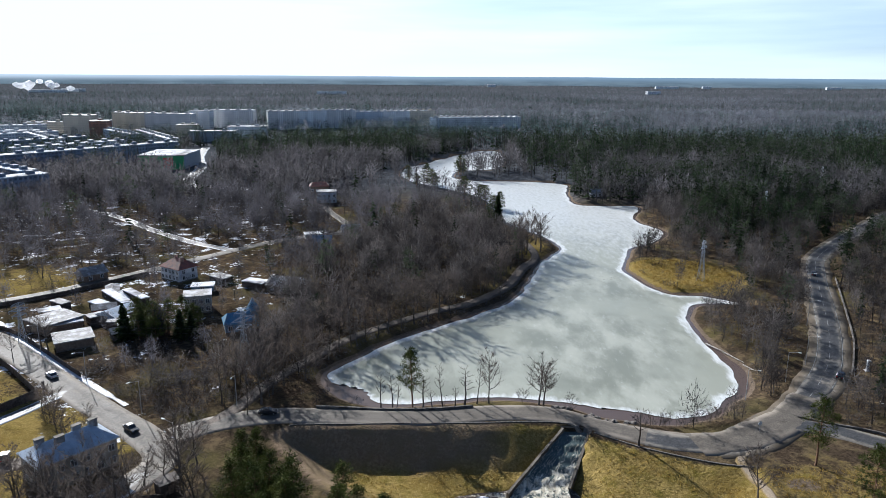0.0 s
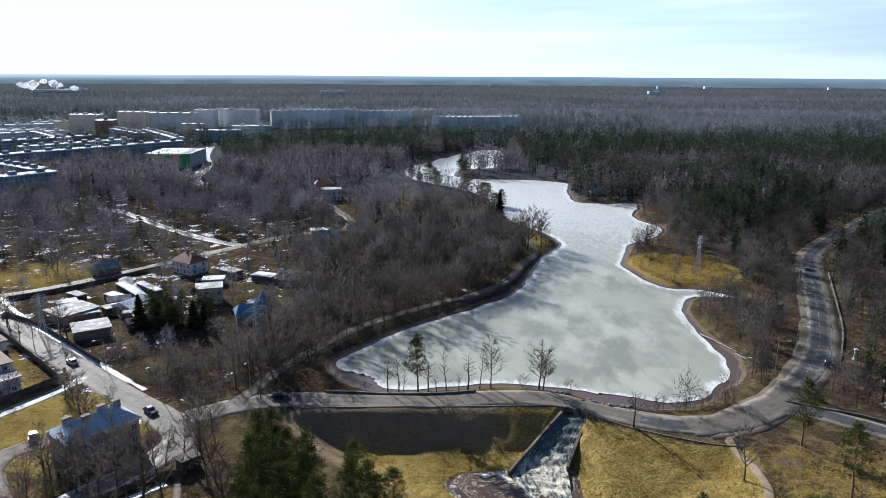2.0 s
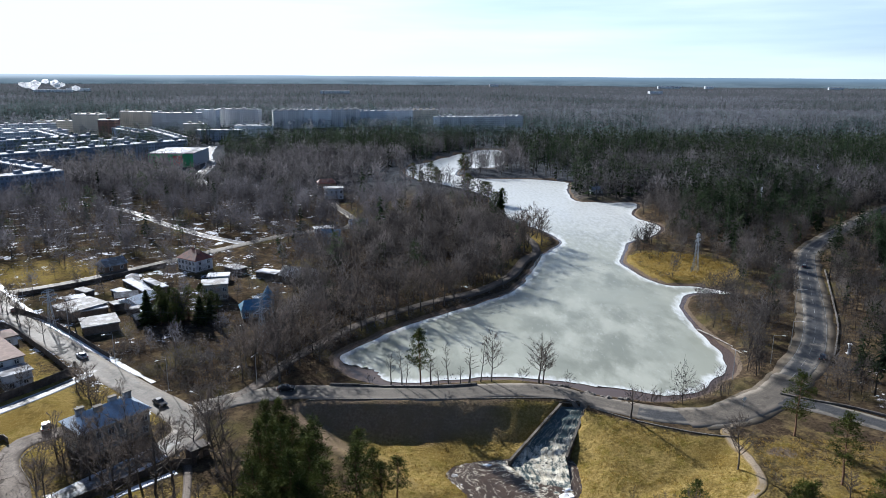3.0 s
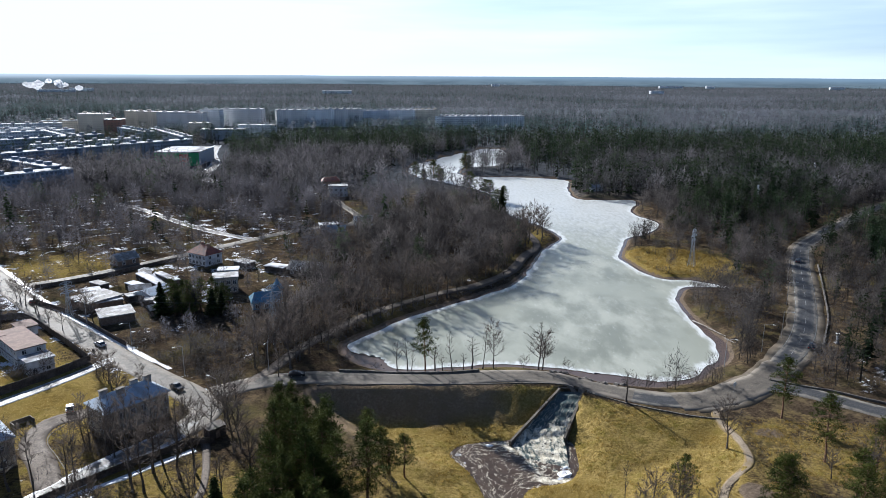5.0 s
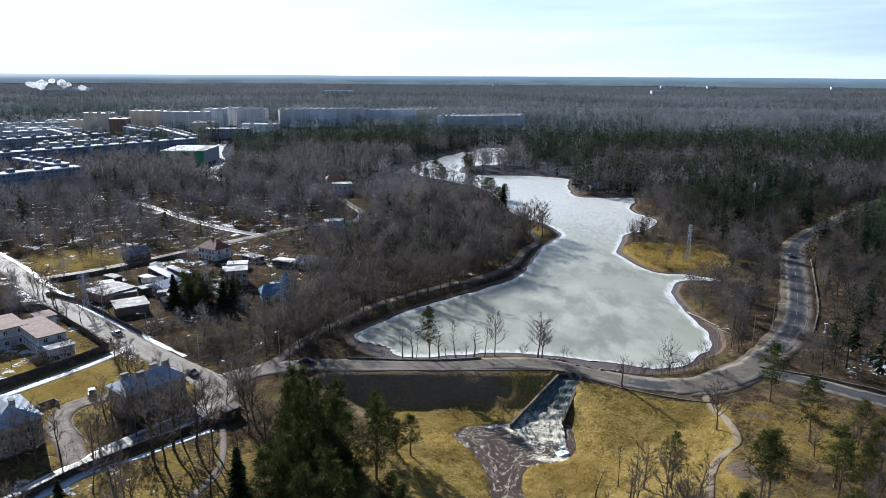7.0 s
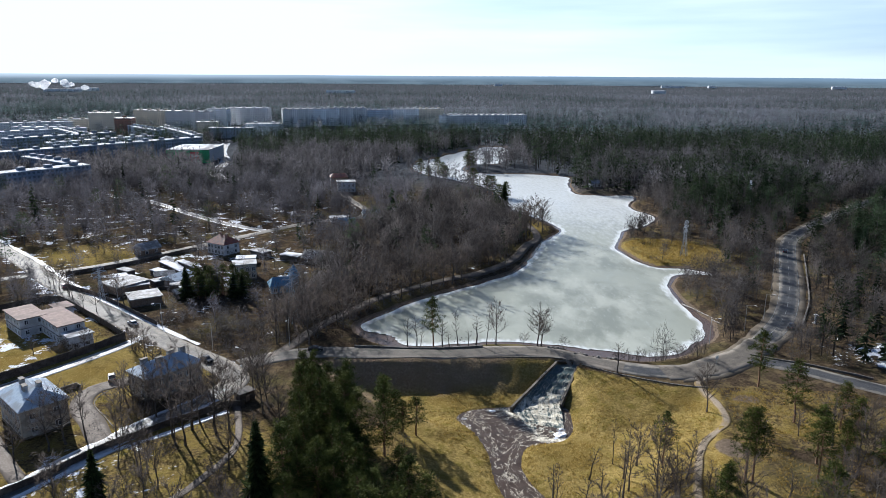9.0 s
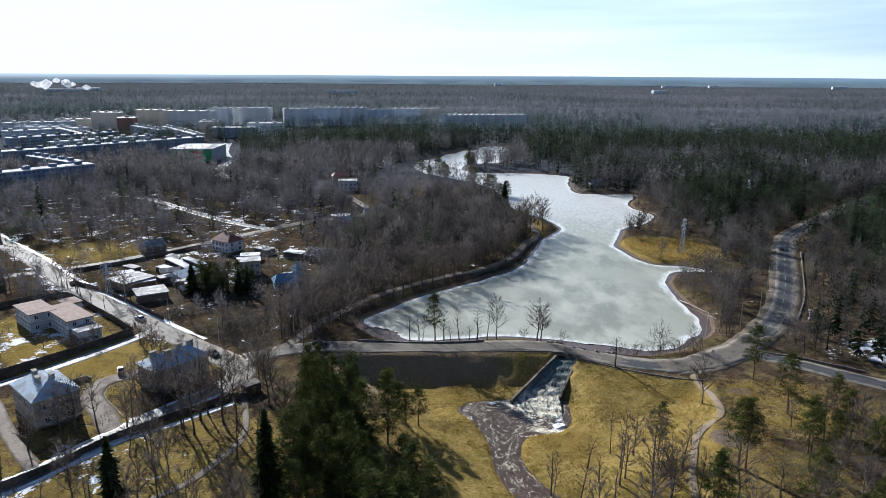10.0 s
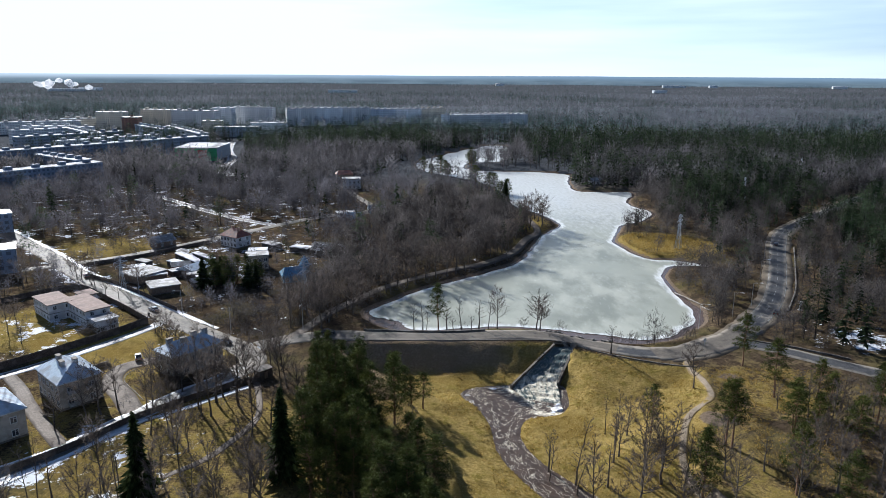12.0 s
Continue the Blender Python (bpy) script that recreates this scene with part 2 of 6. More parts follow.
def facade_material(name, wall, glass, du=3.0, dv=2.9, sill=0.55):
    """Far facades: rows of dark windows at their real size, in the wall's own metres."""
    m, n, l, b = nodes_of(name)
    tc = n.new("ShaderNodeUVMap")
    sep = n.new("ShaderNodeSeparateXYZ")
    l.new(tc.outputs[0], sep.inputs[0])

    def band(v, step, lo, hi):
        f = arith(n, l, "FRACT", arith(n, l, "DIVIDE", v, step), 0)
        return arith(n, l, "MULTIPLY", arith(n, l, "GREATER_THAN", f, lo), arith(n, l, "LESS_THAN", f, hi))
    win = arith(n, l, "MULTIPLY", band(sep.outputs[0], du, 0.22, 0.74), band(sep.outputs[1], dv, 0.3, 0.8))
    seam = arith(n, l, "SUBTRACT", 1.0, band(sep.outputs[0], du * 4, 0.02, 0.98))
    bay = band(sep.outputs[0], du * 8, 0.62, 0.9)
    body = blend(n, l, ramp(n, l, noise_node(n, l, 0.25, 4), 0.35, 0.7), wall, tuple(c * 0.82 for c in wall))
    body = blend(n, l, arith(n, l, "MULTIPLY", bay, 0.5), body, tuple(min(1, c * 1.25) for c in wall))
    body = blend(n, l, seam, body, tuple(c * 0.6 for c in wall))
    l.new(blend(n, l, win, body, glass), b.inputs["Base Color"])
    rr = n.new("ShaderNodeMapRange")
    rr.inputs[3].default_value, rr.inputs[4].default_value = 0.85, 0.15
    l.new(win, rr.inputs[0])
    l.new(rr.outputs[0], b.inputs["Roughness"])
    return m


def backdrop_material():
    """Far land beyond everything built: its glow colour carries blue haze, paler sunward."""
    m, n, l, b = nodes_of("hazy_distance")
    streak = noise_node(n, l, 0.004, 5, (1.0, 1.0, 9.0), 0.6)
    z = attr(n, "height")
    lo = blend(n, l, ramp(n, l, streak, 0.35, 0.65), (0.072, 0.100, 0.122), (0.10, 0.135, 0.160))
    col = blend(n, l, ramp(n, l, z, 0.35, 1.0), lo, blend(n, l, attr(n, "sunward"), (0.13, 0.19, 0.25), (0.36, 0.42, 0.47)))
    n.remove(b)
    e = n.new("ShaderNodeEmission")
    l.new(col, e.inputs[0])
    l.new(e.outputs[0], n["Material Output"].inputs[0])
    return m


M_GROUND, M_ICE = ground_material(), ice_material()
M_WATER = water_material("brown_lake_water", (0.10, 0.07, 0.055), 0.25, False)
M_STREAM = water_material("foaming_stream", (0.066, 0.044, 0.030), 0.3, True)
M_ASPHALT = road_material("worn_asphalt", (0.042, 0.043, 0.046), (0.085, 0.085, 0.086), (0.21, 0.19, 0.16), 0.5)
M_STREET = road_material("dusty_street", (0.098, 0.086, 0.072), (0.15, 0.131, 0.108), (0.205, 0.178, 0.145), 0.6, 0.14)
M_SNOWLANE = road_material("snowy_lane", (0.10, 0.092, 0.08), (0.17, 0.16, 0.15), (0.60, 0.61, 0.64), 0.5, 0.25)
M_OLDSNOW = road_material("old_snow_strip", (0.70, 0.71, 0.74), (0.80, 0.81, 0.84), (0.55, 0.54, 0.53), 0.5, 0.4)
M_GRAVEL = road_material("gravel_path", (0.22, 0.175, 0.125), (0.31, 0.25, 0.18), (0.19, 0.135, 0.06), 0.8)
M_VERGE = road_material("gravel_verge", (0.14, 0.122, 0.10), (0.20, 0.178, 0.148), (0.12, 0.097, 0.07), 0.85)
M_EARTH = road_material("trodden_earth", (0.13, 0.105, 0.085), (0.20, 0.165, 0.135), (0.09, 0.07, 0.055), 0.7)
M_BARK = surf("bark", (0.055, 0.045, 0.038), (0.12, 0.10, 0.083), 5, rough=0.9, vary="object", spread=0.3)
M_TWIG = leaf("twigs", (0.076, 0.063, 0.056), (0.128, 0.107, 0.094), 0.4, 0.35, "object")
M_WOOD = surf("woodland_bark", (0.062, 0.055, 0.051), (0.108, 0.097, 0.090), 0.05, (0.094, 0.080, 0.074), 0.02, rough=0.9, vary="tone", spread=0.75)
M_WOODTWIG = leaf("woodland_twigs", (0.084, 0.080, 0.088), (0.148, 0.142, 0.155), 0.05, 0.5, "tone")
M_ALDERTWIG = leaf("alder_twigs", (0.070, 0.063, 0.061), (0.124, 0.112, 0.107), 0.05, 0.6, "tone")
M_BIRCHTWIG = leaf("birch_twigs", (0.088, 0.083, 0.087), (0.142, 0.135, 0.140), 0.03, 0.45, "tone", 0.45)
# trees beyond the town: blue-grey distance haze mixed into the base colour
M_FARWOOD = leaf("hazy_wood", (0.145, 0.153, 0.176), (0.195, 0.202, 0.224), 0.02, 0.22, "tone", 0.5)
M_BIRCH = surf("birch_bark", (0.30, 0.27, 0.24), (0.42, 0.39, 0.35), 1.5, (0.12, 0.10, 0.09), 1.2, rough=0.8, vary="island", spread=0.3)
M_PINEBARK = surf("pine_bark", (0.14, 0.075, 0.042), (0.22, 0.125, 0.07), 3, rough=0.9)
M_NEEDLE = leaf("pine_needles", (0.024, 0.036, 0.009), (0.092, 0.104, 0.026), 0.35, 0.4, "island", 0.10)
M_CONIFER = leaf("woodland_needles", (0.024, 0.041, 0.022), (0.056, 0.076, 0.038), 0.05, 0.65, "tone", 0.25)
# far needles, also paled and blued in colour for haze
M_FARCON = leaf("hazy_needles", (0.066, 0.102, 0.098), (0.108, 0.15, 0.138), 0.02, 0.6, "tone", 0.5)
M_SPRUCE = leaf("spruce_needles", (0.018, 0.03, 0.011), (0.05, 0.062, 0.022), 0.9, 0.6, "island", 0.2)
M_CONCRETE = surf("stained_concrete", (0.105, 0.09, 0.07), (0.17, 0.145, 0.115), 1.5, (0.07, 0.055, 0.042), 0.5, rough=0.85, relief=0.03)

# ---- mesh helpers ----
def mesh_of(name, V, T, mats, mi=None, smooth=False, attrs=None):
    V, T = np.asarray(V, np.float32), np.asarray(T, np.int32)
    k = T.shape[1]
    me = bpy.data.meshes.new(name)
    me.vertices.add(len(V))
    me.vertices.foreach_set("co", V.ravel())
    me.loops.add(T.size)
    me.loops.foreach_set("vertex_index", T.ravel())
    me.polygons.add(len(T))
    me.polygons.foreach_set("loop_start", np.arange(0, T.size, k, dtype=np.int32))
    for m in mats:
        me.materials.append(m)
    if mi is not None:
        me.polygons.foreach_set("material_index", np.asarray(mi, np.int32))
    me.update(calc_edges=True)
    me.polygons.foreach_set("use_smooth", np.full(len(T), smooth))
    for key, val in (attrs or {}).items():
        me.attributes.new(key, "FLOAT", "POINT").data.foreach_set("value", np.asarray(val, np.float32))
    return me


def part(name, bm, material, parent, label=""):
    """One bmesh, linked as one mesh object under a thing or a part."""
    me = bpy.data.meshes.new(name)
    bmesh.ops.recalc_face_normals(bm, faces=bm.faces)
    bm.to_mesh(me)
    bm.free()
    me.materials.append(material)
    ob = new(name, me)
    ob.parent = parent
    if label:
        ob["label"] = label
    return ob


def share(name, me, parent, m=None):
    ob = new(name, me)
    ob.parent = parent
    if m is not None:
        ob.matrix_local = m
    return ob


def thing(name, m, label, category, group="", kind=""):
    ob = new(name)
    ob.matrix_world = m
    return tagged(ob, label, category, group, kind)


def box(bm, x0, x1, y0, y1, z0, z1, bevel=0.0):
    r = bmesh.ops.create_cube(bm, size=1, matrix=Matrix.Translation(((x0 + x1) / 2, (y0 + y1) / 2, (z0 + z1) / 2)) @ Matrix.Diagonal((x1 - x0, y1 - y0, z1 - z0, 1)))
    if bevel:
        bmesh.ops.bevel(bm, geom=list({e for v in r["verts"] for e in v.link_edges}), offset=bevel, segments=1, affect="EDGES")
    return bm


def rod(bm, a, b, r0, r1, sides=5):
    a, b = Vector(a), Vector(b)
    m = Matrix.Translation((a + b) / 2) @ (b - a).to_track_quat("Z", "Y").to_matrix().to_4x4()
    bmesh.ops.create_cone(bm, cap_ends=True, segments=sides, radius1=r0, radius2=r1, depth=(b - a).length, matrix=m)
    return bm


def spline(pts, step=2.0, closed=False):
    """Catmull-Rom through the points, sampled about every step metres."""
    P = np.array(pts, float)
    n = len(P)
    out = []
    for i in range(n if closed else n - 1):
        a, b, c, d = (P[(i + k) % n] if closed else P[min(max(i + k, 0), n - 1)] for k in (-1, 0, 1, 2))
        m = max(1, int(np.hypot(*(c - b)) / step))
        for t in np.arange(m) / m:
            out.append(0.5 * (2 * b + (c - a) * t + (2 * a - 5 * b + 4 * c - d) * t * t + (3 * b - a - 3 * c + d) * t ** 3))
    if not closed:
        out.append(P[-1])
    return np.array(out)


def dist_line(P, L, closed=False):
    """Distance of points P (n, 2) to a polyline L."""
    A, B = (L, np.roll(L, -1, 0)) if closed else (L[:-1], L[1:])
    best = np.full(len(P), 1e9)
    for a, b in zip(A, B):
        d = b - a
        t = np.clip(((P - a) @ d) / max(d @ d, 1e-9), 0, 1)
        q = P - a - t[:, None] * d
        best = np.minimum(best, q[:, 0] ** 2 + q[:, 1] ** 2)
    return np.sqrt(best)


def inside(P, L):
    c = np.zeros(len(P), bool)
    x, y = P[:, 0], P[:, 1]
    for a, b in zip(L, np.roll(L, -1, 0)):
        if a[1] != b[1]:
            c ^= ((a[1] > y) != (b[1] > y)) & (x < (b[0] - a[0]) * (y - a[1]) / (b[1] - a[1]) + a[0])
    return c


def signed(P, L):
    """Positive inside the closed line."""
    d = np.full(len(P), -1e3)
    lo, hi = L.min(0) - 45, L.max(0) + 45
    k = ((P > lo) & (P < hi)).all(1)
    if k.any():
        Q = P[k]
        d[k] = np.where(inside(Q, L), 1, -1) * dist_line(Q, L, True)
    return d


def step01(v, lo, hi):
    t = np.clip((v - lo) / (hi - lo), 0, 1)
    return t * t * (3 - 2 * t)


def value_noise(P, scale, seed=0):
    """Smooth noise 0 to 1 on plan points, in two octaves."""
    out = 0
    for o, w in ((1, 0.65), (2.3, 0.35)):
        q = P / scale * o + 37.3 * seed + 100
        i = np.floor(q).astype(np.int64)
        f = q - i
        f = f * f * (3 - 2 * f)

        def h(a, b):
            v = np.sin(a * 127.1 + b * 311.7 + seed * 17.0) * 43758.5453
            return v - np.floor(v)
        x, y = i[:, 0], i[:, 1]
        out = out + w * ((h(x, y) * (1 - f[:, 0]) + h(x + 1, y) * f[:, 0]) * (1 - f[:, 1]) + (h(x, y + 1) * (1 - f[:, 0]) + h(x + 1, y + 1) * f[:, 0]) * f[:, 1])
    return out


# ---- the plan ----
EAST_SHORE = [(-42, 174), (-35, 163), (-26, 158.2), (-14.7, 158.6), (3.8, 163), (17.6, 162.5), (28.7, 158), (37.7, 154.5), (47.7, 153.5), (59, 158), (73, 175), (76, 189), (73.5, 207), (73.5, 229), (81.5, 244), (99, 246), (88, 256), (73, 259), (66, 279), (65, 295), (75, 326), (89, 342), (101, 368), (92, 399), (104, 441), (81, 444), (65.5, 448), (64.6, 489), (69, 529), (49, 543), (22, 547)]
WEST_SHORE = [(-14, 556), (-19, 575), (-16, 600), (0, 610), (14, 618), (24, 645), (28, 715), (22, 768), (6, 778), (-10, 750), (-27, 715), (-42, 678), (-50, 648), (-63, 636), (-65, 600), (-63, 568), (-50, 535), (-29, 511), (2, 465), (17, 383), (33, 352), (39.7, 326), (29, 301), (21, 270.6), (12, 244), (-2, 228), (-14, 215), (-29, 197.7), (-37, 184)]
LAKE = spline(EAST_SHORE + WEST_SHORE, 2.5, True)
LAKE = LAKE + 2.4 * np.column_stack([value_noise(LAKE, 7, 81) - 0.5, value_noise(LAKE, 7, 82) - 0.5])
VALLEY = spline([(-44, 139), (-36, 143.6), (-10, 145.3), (19, 147.6), (26, 144.2), (36.4, 137.6), (50, 132.4), (59, 131), (57, 118), (51, 100), (45, 80), (42, 40), (-2, 40), (-6, 75), (-13, 95), (-22, 112), (-36, 128)], 3, True)
STREAM = spline([(-5, 123), (-1.2, 126.9), (7.3, 129), (12, 131.5), (20.5, 131.5), (21.5, 124), (19.5, 115), (9.8, 110.5), (8, 100), (12, 90), (19, 81), (27, 73), (36, 66), (36, 57), (26.5, 62), (16, 73.5), (8.3, 85), (4.1, 95), (2.5, 107), (-1.6, 117)], 2, True)
MAIN = spline([(-66.5, 137), (-58, 143.5), (-47.8, 147.2), (-36.5, 148.2), (-10.3, 149), (5.2, 152), (20.7, 152), (30.9, 146.4), (44.5, 141.4), (57.8, 141.5), (69.3, 149.3), (82.7, 163), (99.3, 186.7), (113, 215), (128, 252), (140, 282), (154, 311), (182, 347), (216, 386), (250, 424), (330, 500), (420, 620)], 2.5)
BRANCH = spline([(72, 151), (80, 150), (88, 145), (98, 137.5), (115, 125), (150, 100), (200, 70)], 2.5)
STREET = spline([(-330, 350), (-260, 291), (-198, 239), (-172, 215), (-142, 189), (-111.5, 165.5), (-87, 147), (-75, 138.5), (-66, 130), (-65.5, 122.4), (-70.5, 112), (-77, 101.5), (-83.8, 88.5), (-89.5, 76), (-97, 67), (-115, 45), (-130, 25)], 2.5)
ROAD2 = spline([(-240, 170), (-205, 199), (-176, 220), (-165, 228), (-152, 243), (-132, 272), (-112, 302), (-95, 326), (-70, 343), (-40, 350)], 2.5)
ROAD3 = spline([(-70, 345), (-70, 366), (-86, 400), (-97, 428), (-104, 444)], 4)
SHOP_STREET = spline([(-300, 760), (-271, 669), (-240, 595), (-222, 524), (-206, 492), (-189, 486), (-160, 480)], 4)
GARDEN_TRACK = spline([(-235, 396), (-211, 383), (-190, 366), (-167, 344), (-138, 320), (-113, 305)], 3)
PROM = spline([(-63, 139), (-57.5, 149.5), (-54, 163.5), (-48, 179), (-35.5, 203), (-15, 224.5), (-0.5, 237), (12, 257), (20, 285), (27, 306), (22, 340)], 2.5)
PATH = spline([(60, 139), (56.5, 134), (58, 124), (57, 113.5), (49.5, 105), (45, 94), (42.8, 83), (45, 70), (52, 55)], 2)

SPILL = np.array([(20.7, 146.6), (27.0, 146.4), (20.5, 129.5), (8.0, 127.5)])


def height(P):
    """Height of the ground at plan points."""
    z = 1.8 + 0.5 * (value_noise(P, 40, 3) - 0.5) + 0.25 * (value_noise(P, 7, 4) - 0.5)
    far = np.hypot(P[:, 0], P[:, 1])
    z = z + 22 * step01(far, 2600, 4800) + 10 * step01(far, 900, 3000) * (value_noise(P, 600, 5) - 0.5)
    lk = signed(P, LAKE)
    z = np.where(lk > -200, z + (-0.9 - z) * step01(lk, -7.0, 3.4), z)
    v = signed(P, VALLEY)
    steep = np.interp(v * np.interp(P[:, 0], [-14, -4], [1.0, 0.8]), [0, 0.8, 8.4, 12, 22], [0, 0.4, 5.9, 6.4, 6.6]) + 0.9 * (value_noise(P, 6, 91) - 0.5) * step01(v, 1, 4) * (1 - step01(v, 12, 18))
    gentle = np.interp(np.clip(v, 0, 40), [0, 22, 40], [0, 5.4, 6.0])
    w = step01(P[:, 0], 21, 30)
    w = np.maximum(w, 1 - step01(P[:, 1], 108, 124))
    z = np.where(v > 0, z - steep * (1 - w) - gentle * w, z)
    chute = inside(P, SPILL)
    z = np.where(chute, np.minimum(z, -0.9 + 0.27 * (P[:, 1] - 146)), z)
    st = signed(P, STREAM)
    flat = np.minimum(z, -4.5 + 0.17 * np.clip(-st, 0, 60)) - z
    z = np.where(v > 0, z + flat * (1 - step01(P[:, 1], 108, 120)), z)
    z = np.where(st > -20, z + (-5.9 - z) * step01(st, -2.2, 1.0), z)
    return z


# ---- ground, lake, stream ----
def axis(*spans):
    out = [spans[0][0]]
    for a, b, s in spans:
        n = max(1, int(round((b - a) / s)))
        out += list(a + (b - a) * np.arange(1, n + 1) / n)
    return np.array(out)


def growing(a, b, first):
    """Coordinates from a to b with a step that grows."""
    out, s, v = [], first, a
    while abs(v - a) < abs(b - a):
        out.append(v)
        v += math.copysign(s, b - a)
        s *= 1.16
    return out + [b]


def build_ground():
    xs = np.array(sorted(set(np.round(np.concatenate([growing(-240, -4700, 4), axis((-240, -70, 2.8), (-70, 110, 1.15), (110, 250, 2.8)), growing(250, 4700, 4)]), 3))))
    ys = np.array(sorted(set(np.round(np.concatenate([growing(40, -1500, 3), axis((40, 215, 1.15), (215, 470, 3.2)), growing(470, 4700, 4)]), 3))))
    X, Y = np.meshgrid(xs, ys)
    P = np.stack([X.ravel(), Y.ravel()], 1)
    Z = height(P)
    nx, ny = len(xs), len(ys)
    i = np.arange(nx * ny).reshape(ny, nx)
    Q = np.stack([i[:-1, :-1], i[:-1, 1:], i[1:, 1:], i[1:, :-1]], -1).reshape(-1, 4)
    x, y = P[:, 0], P[:, 1]
    v, lk, st = signed(P, VALLEY), signed(P, LAKE), signed(P, STREAM)
    gold = step01(v, -2, 3) + np.exp(-(((x - 84) / 29) ** 2 + ((y - 277) / 29) ** 2) ** 2) * 1.0
    gold += 0.5 * np.exp(-(((x - 75) / 24) ** 2 + ((y - 122) / 18) ** 2) ** 2)
    gold += 0.35 * np.exp(-(((x - 88) / 14) ** 2 + ((y - 205) / 34) ** 2) ** 2)
    gold += 0.8 * np.exp(-(((x + 100) / 30) ** 2 + ((y - 132) / 20) ** 2) ** 2) + 0.8 * np.exp(-(((x + 138) / 26) ** 2 + ((y - 150) / 24) ** 2) ** 2)
    gold += 0.6 * np.exp(-(((x + 175) / 36) ** 2 + ((y - 250) / 28) ** 2) ** 2)
    gold += 0.12 * np.exp(-(((x + 68) / 26) ** 2 + ((y - 82) / 24) ** 2) ** 2)
    gold += (0.46 + 0.1 * step01(x, -50, -38) - 0.28 * step01(x, 52, 70)) * step01(-y, -124, -100) * (1 - step01(abs(x), 110, 200))
    gold += 0.6 * np.exp(-(((x - 25) / 12) ** 2 + ((y - 322) / 26) ** 2) ** 2)
    mud = step01(lk, -2.4, -0.6) + 0.9 * step01(st, -1.6, -0.4) + 0.8 * np.exp(-(((x - 54) / 4) ** 2 + ((y - 101.5) / 5) ** 2) ** 2) + 0.6 * np.exp(-(((x - 66) / 5) ** 2 + ((y - 126) / 3) ** 2) ** 2)
    snow = 0.10 + 0.10 * step01(-x, 40, 120) - 0.30 * step01(y, 400, 560)
    snow += 0.15 * np.exp(-(((x + 118) / 42) ** 2 + ((y - 215) / 45) ** 2) ** 2) + 0.07 * np.exp(-(((x + 80) / 30) ** 2 + ((y - 260) / 40) ** 2) ** 2)
    snow += 0.17 * np.exp(-(((x + 140) / 22) ** 2 + ((y - 142) / 26) ** 2) ** 2)
    snow += 0.23 * np.exp(-(((x + 76) / 24) ** 2 + ((y - 72) / 22) ** 2) ** 2)
    snow += 0.34 * np.exp(-(((x - 114) / 18) ** 2 + ((y - 157) / 14) ** 2) ** 2)
    snow -= 0.5 * np.clip(gold, 0, 1) * step01(x, -60, -40)
    snow -= 0.5 * step01(v, -8, 0)
    snow -= 0.5 * step01(x, 20, 60) * step01(y, 150, 170) * step01(-y, -460, -440) * (x < 95)
    snow += (0.10 + 0.12 * step01(y, 118, 135)) * (1 - step01(dist_line(P, STREET[::3]), 5.0, 8)) * (x < -60)
    snow += 0.12 * step01(-x, 60, 110) * step01(y, 230, 280)
    snow -= 0.6 * step01(y, 900, 1400)
    snow -= 1.0 * step01(lk, -6, -3)
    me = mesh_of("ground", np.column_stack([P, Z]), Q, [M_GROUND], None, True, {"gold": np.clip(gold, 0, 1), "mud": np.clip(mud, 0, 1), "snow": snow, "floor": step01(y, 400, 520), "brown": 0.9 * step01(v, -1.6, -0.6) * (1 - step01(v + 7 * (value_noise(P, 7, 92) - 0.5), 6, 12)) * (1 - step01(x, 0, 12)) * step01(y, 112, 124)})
    tagged(new("ground", me), "brown early-spring ground with dry grass and snow patches", "ground", kind="structure")


def sheet(name, line, z, step, mat, label, rim=None, lift=None, margin=0.0, inset=None):
    """A flat sheet filling a closed line on a regular grid."""
    lo, hi = line.min(0) - step - abs(margin), line.max(0) + step + abs(margin)
    xs, ys = np.arange(lo[0], hi[0], step), np.arange(lo[1], hi[1], step)
    X, Y = np.meshgrid(xs, ys)
    P = np.stack([X.ravel(), Y.ravel()], 1)
    s = signed(P, line) - (inset(P) if inset else 0)
    near = np.abs(s - margin) < step * 0.75
    i = np.arange(len(P)).reshape(len(ys), len(xs))
    Q = np.stack([i[:-1, :-1], i[:-1, 1:], i[1:, 1:], i[1:, :-1]], -1).reshape(-1, 4)
    keep = ((s[Q] > margin).sum(1) >= 2) & (s[Q].min(1) > margin - 1.15 * step)
    # pull the outer grid points on to the line
    grad = np.stack(np.gradient(s.reshape(X.shape), step)[::-1], -1).reshape(-1, 2)
    ln = np.maximum(np.hypot(grad[:, 0], grad[:, 1]), 0.3)
    move = near | (s < margin)
    P = P + np.where(move, np.clip(margin - s, -step, step * 1.5), 0)[:, None] * grad / ln[:, None]
    Q = Q[keep]
    # leave out cells that folded over
    A, B = P[Q[:, 2]] - P[Q[:, 0]], P[Q[:, 3]] - P[Q[:, 1]]
    Q = Q[A[:, 0] * B[:, 1] - A[:, 1] * B[:, 0] > 0.2 * step * step]
    used = np.unique(Q)
    remap = np.full(len(P), -1)
    remap[used] = np.arange(len(used))
    V = np.column_stack([P, np.full(len(P), z) if lift is None else lift(P)])[used]
    att = {k: f(s)[used] if k == "rim" else f(P)[used] for k, f in (rim or {}).items()}
    return tagged(new(name, mesh_of(name, V, remap[Q], [mat], None, True, att)), label, "water", kind="structure")


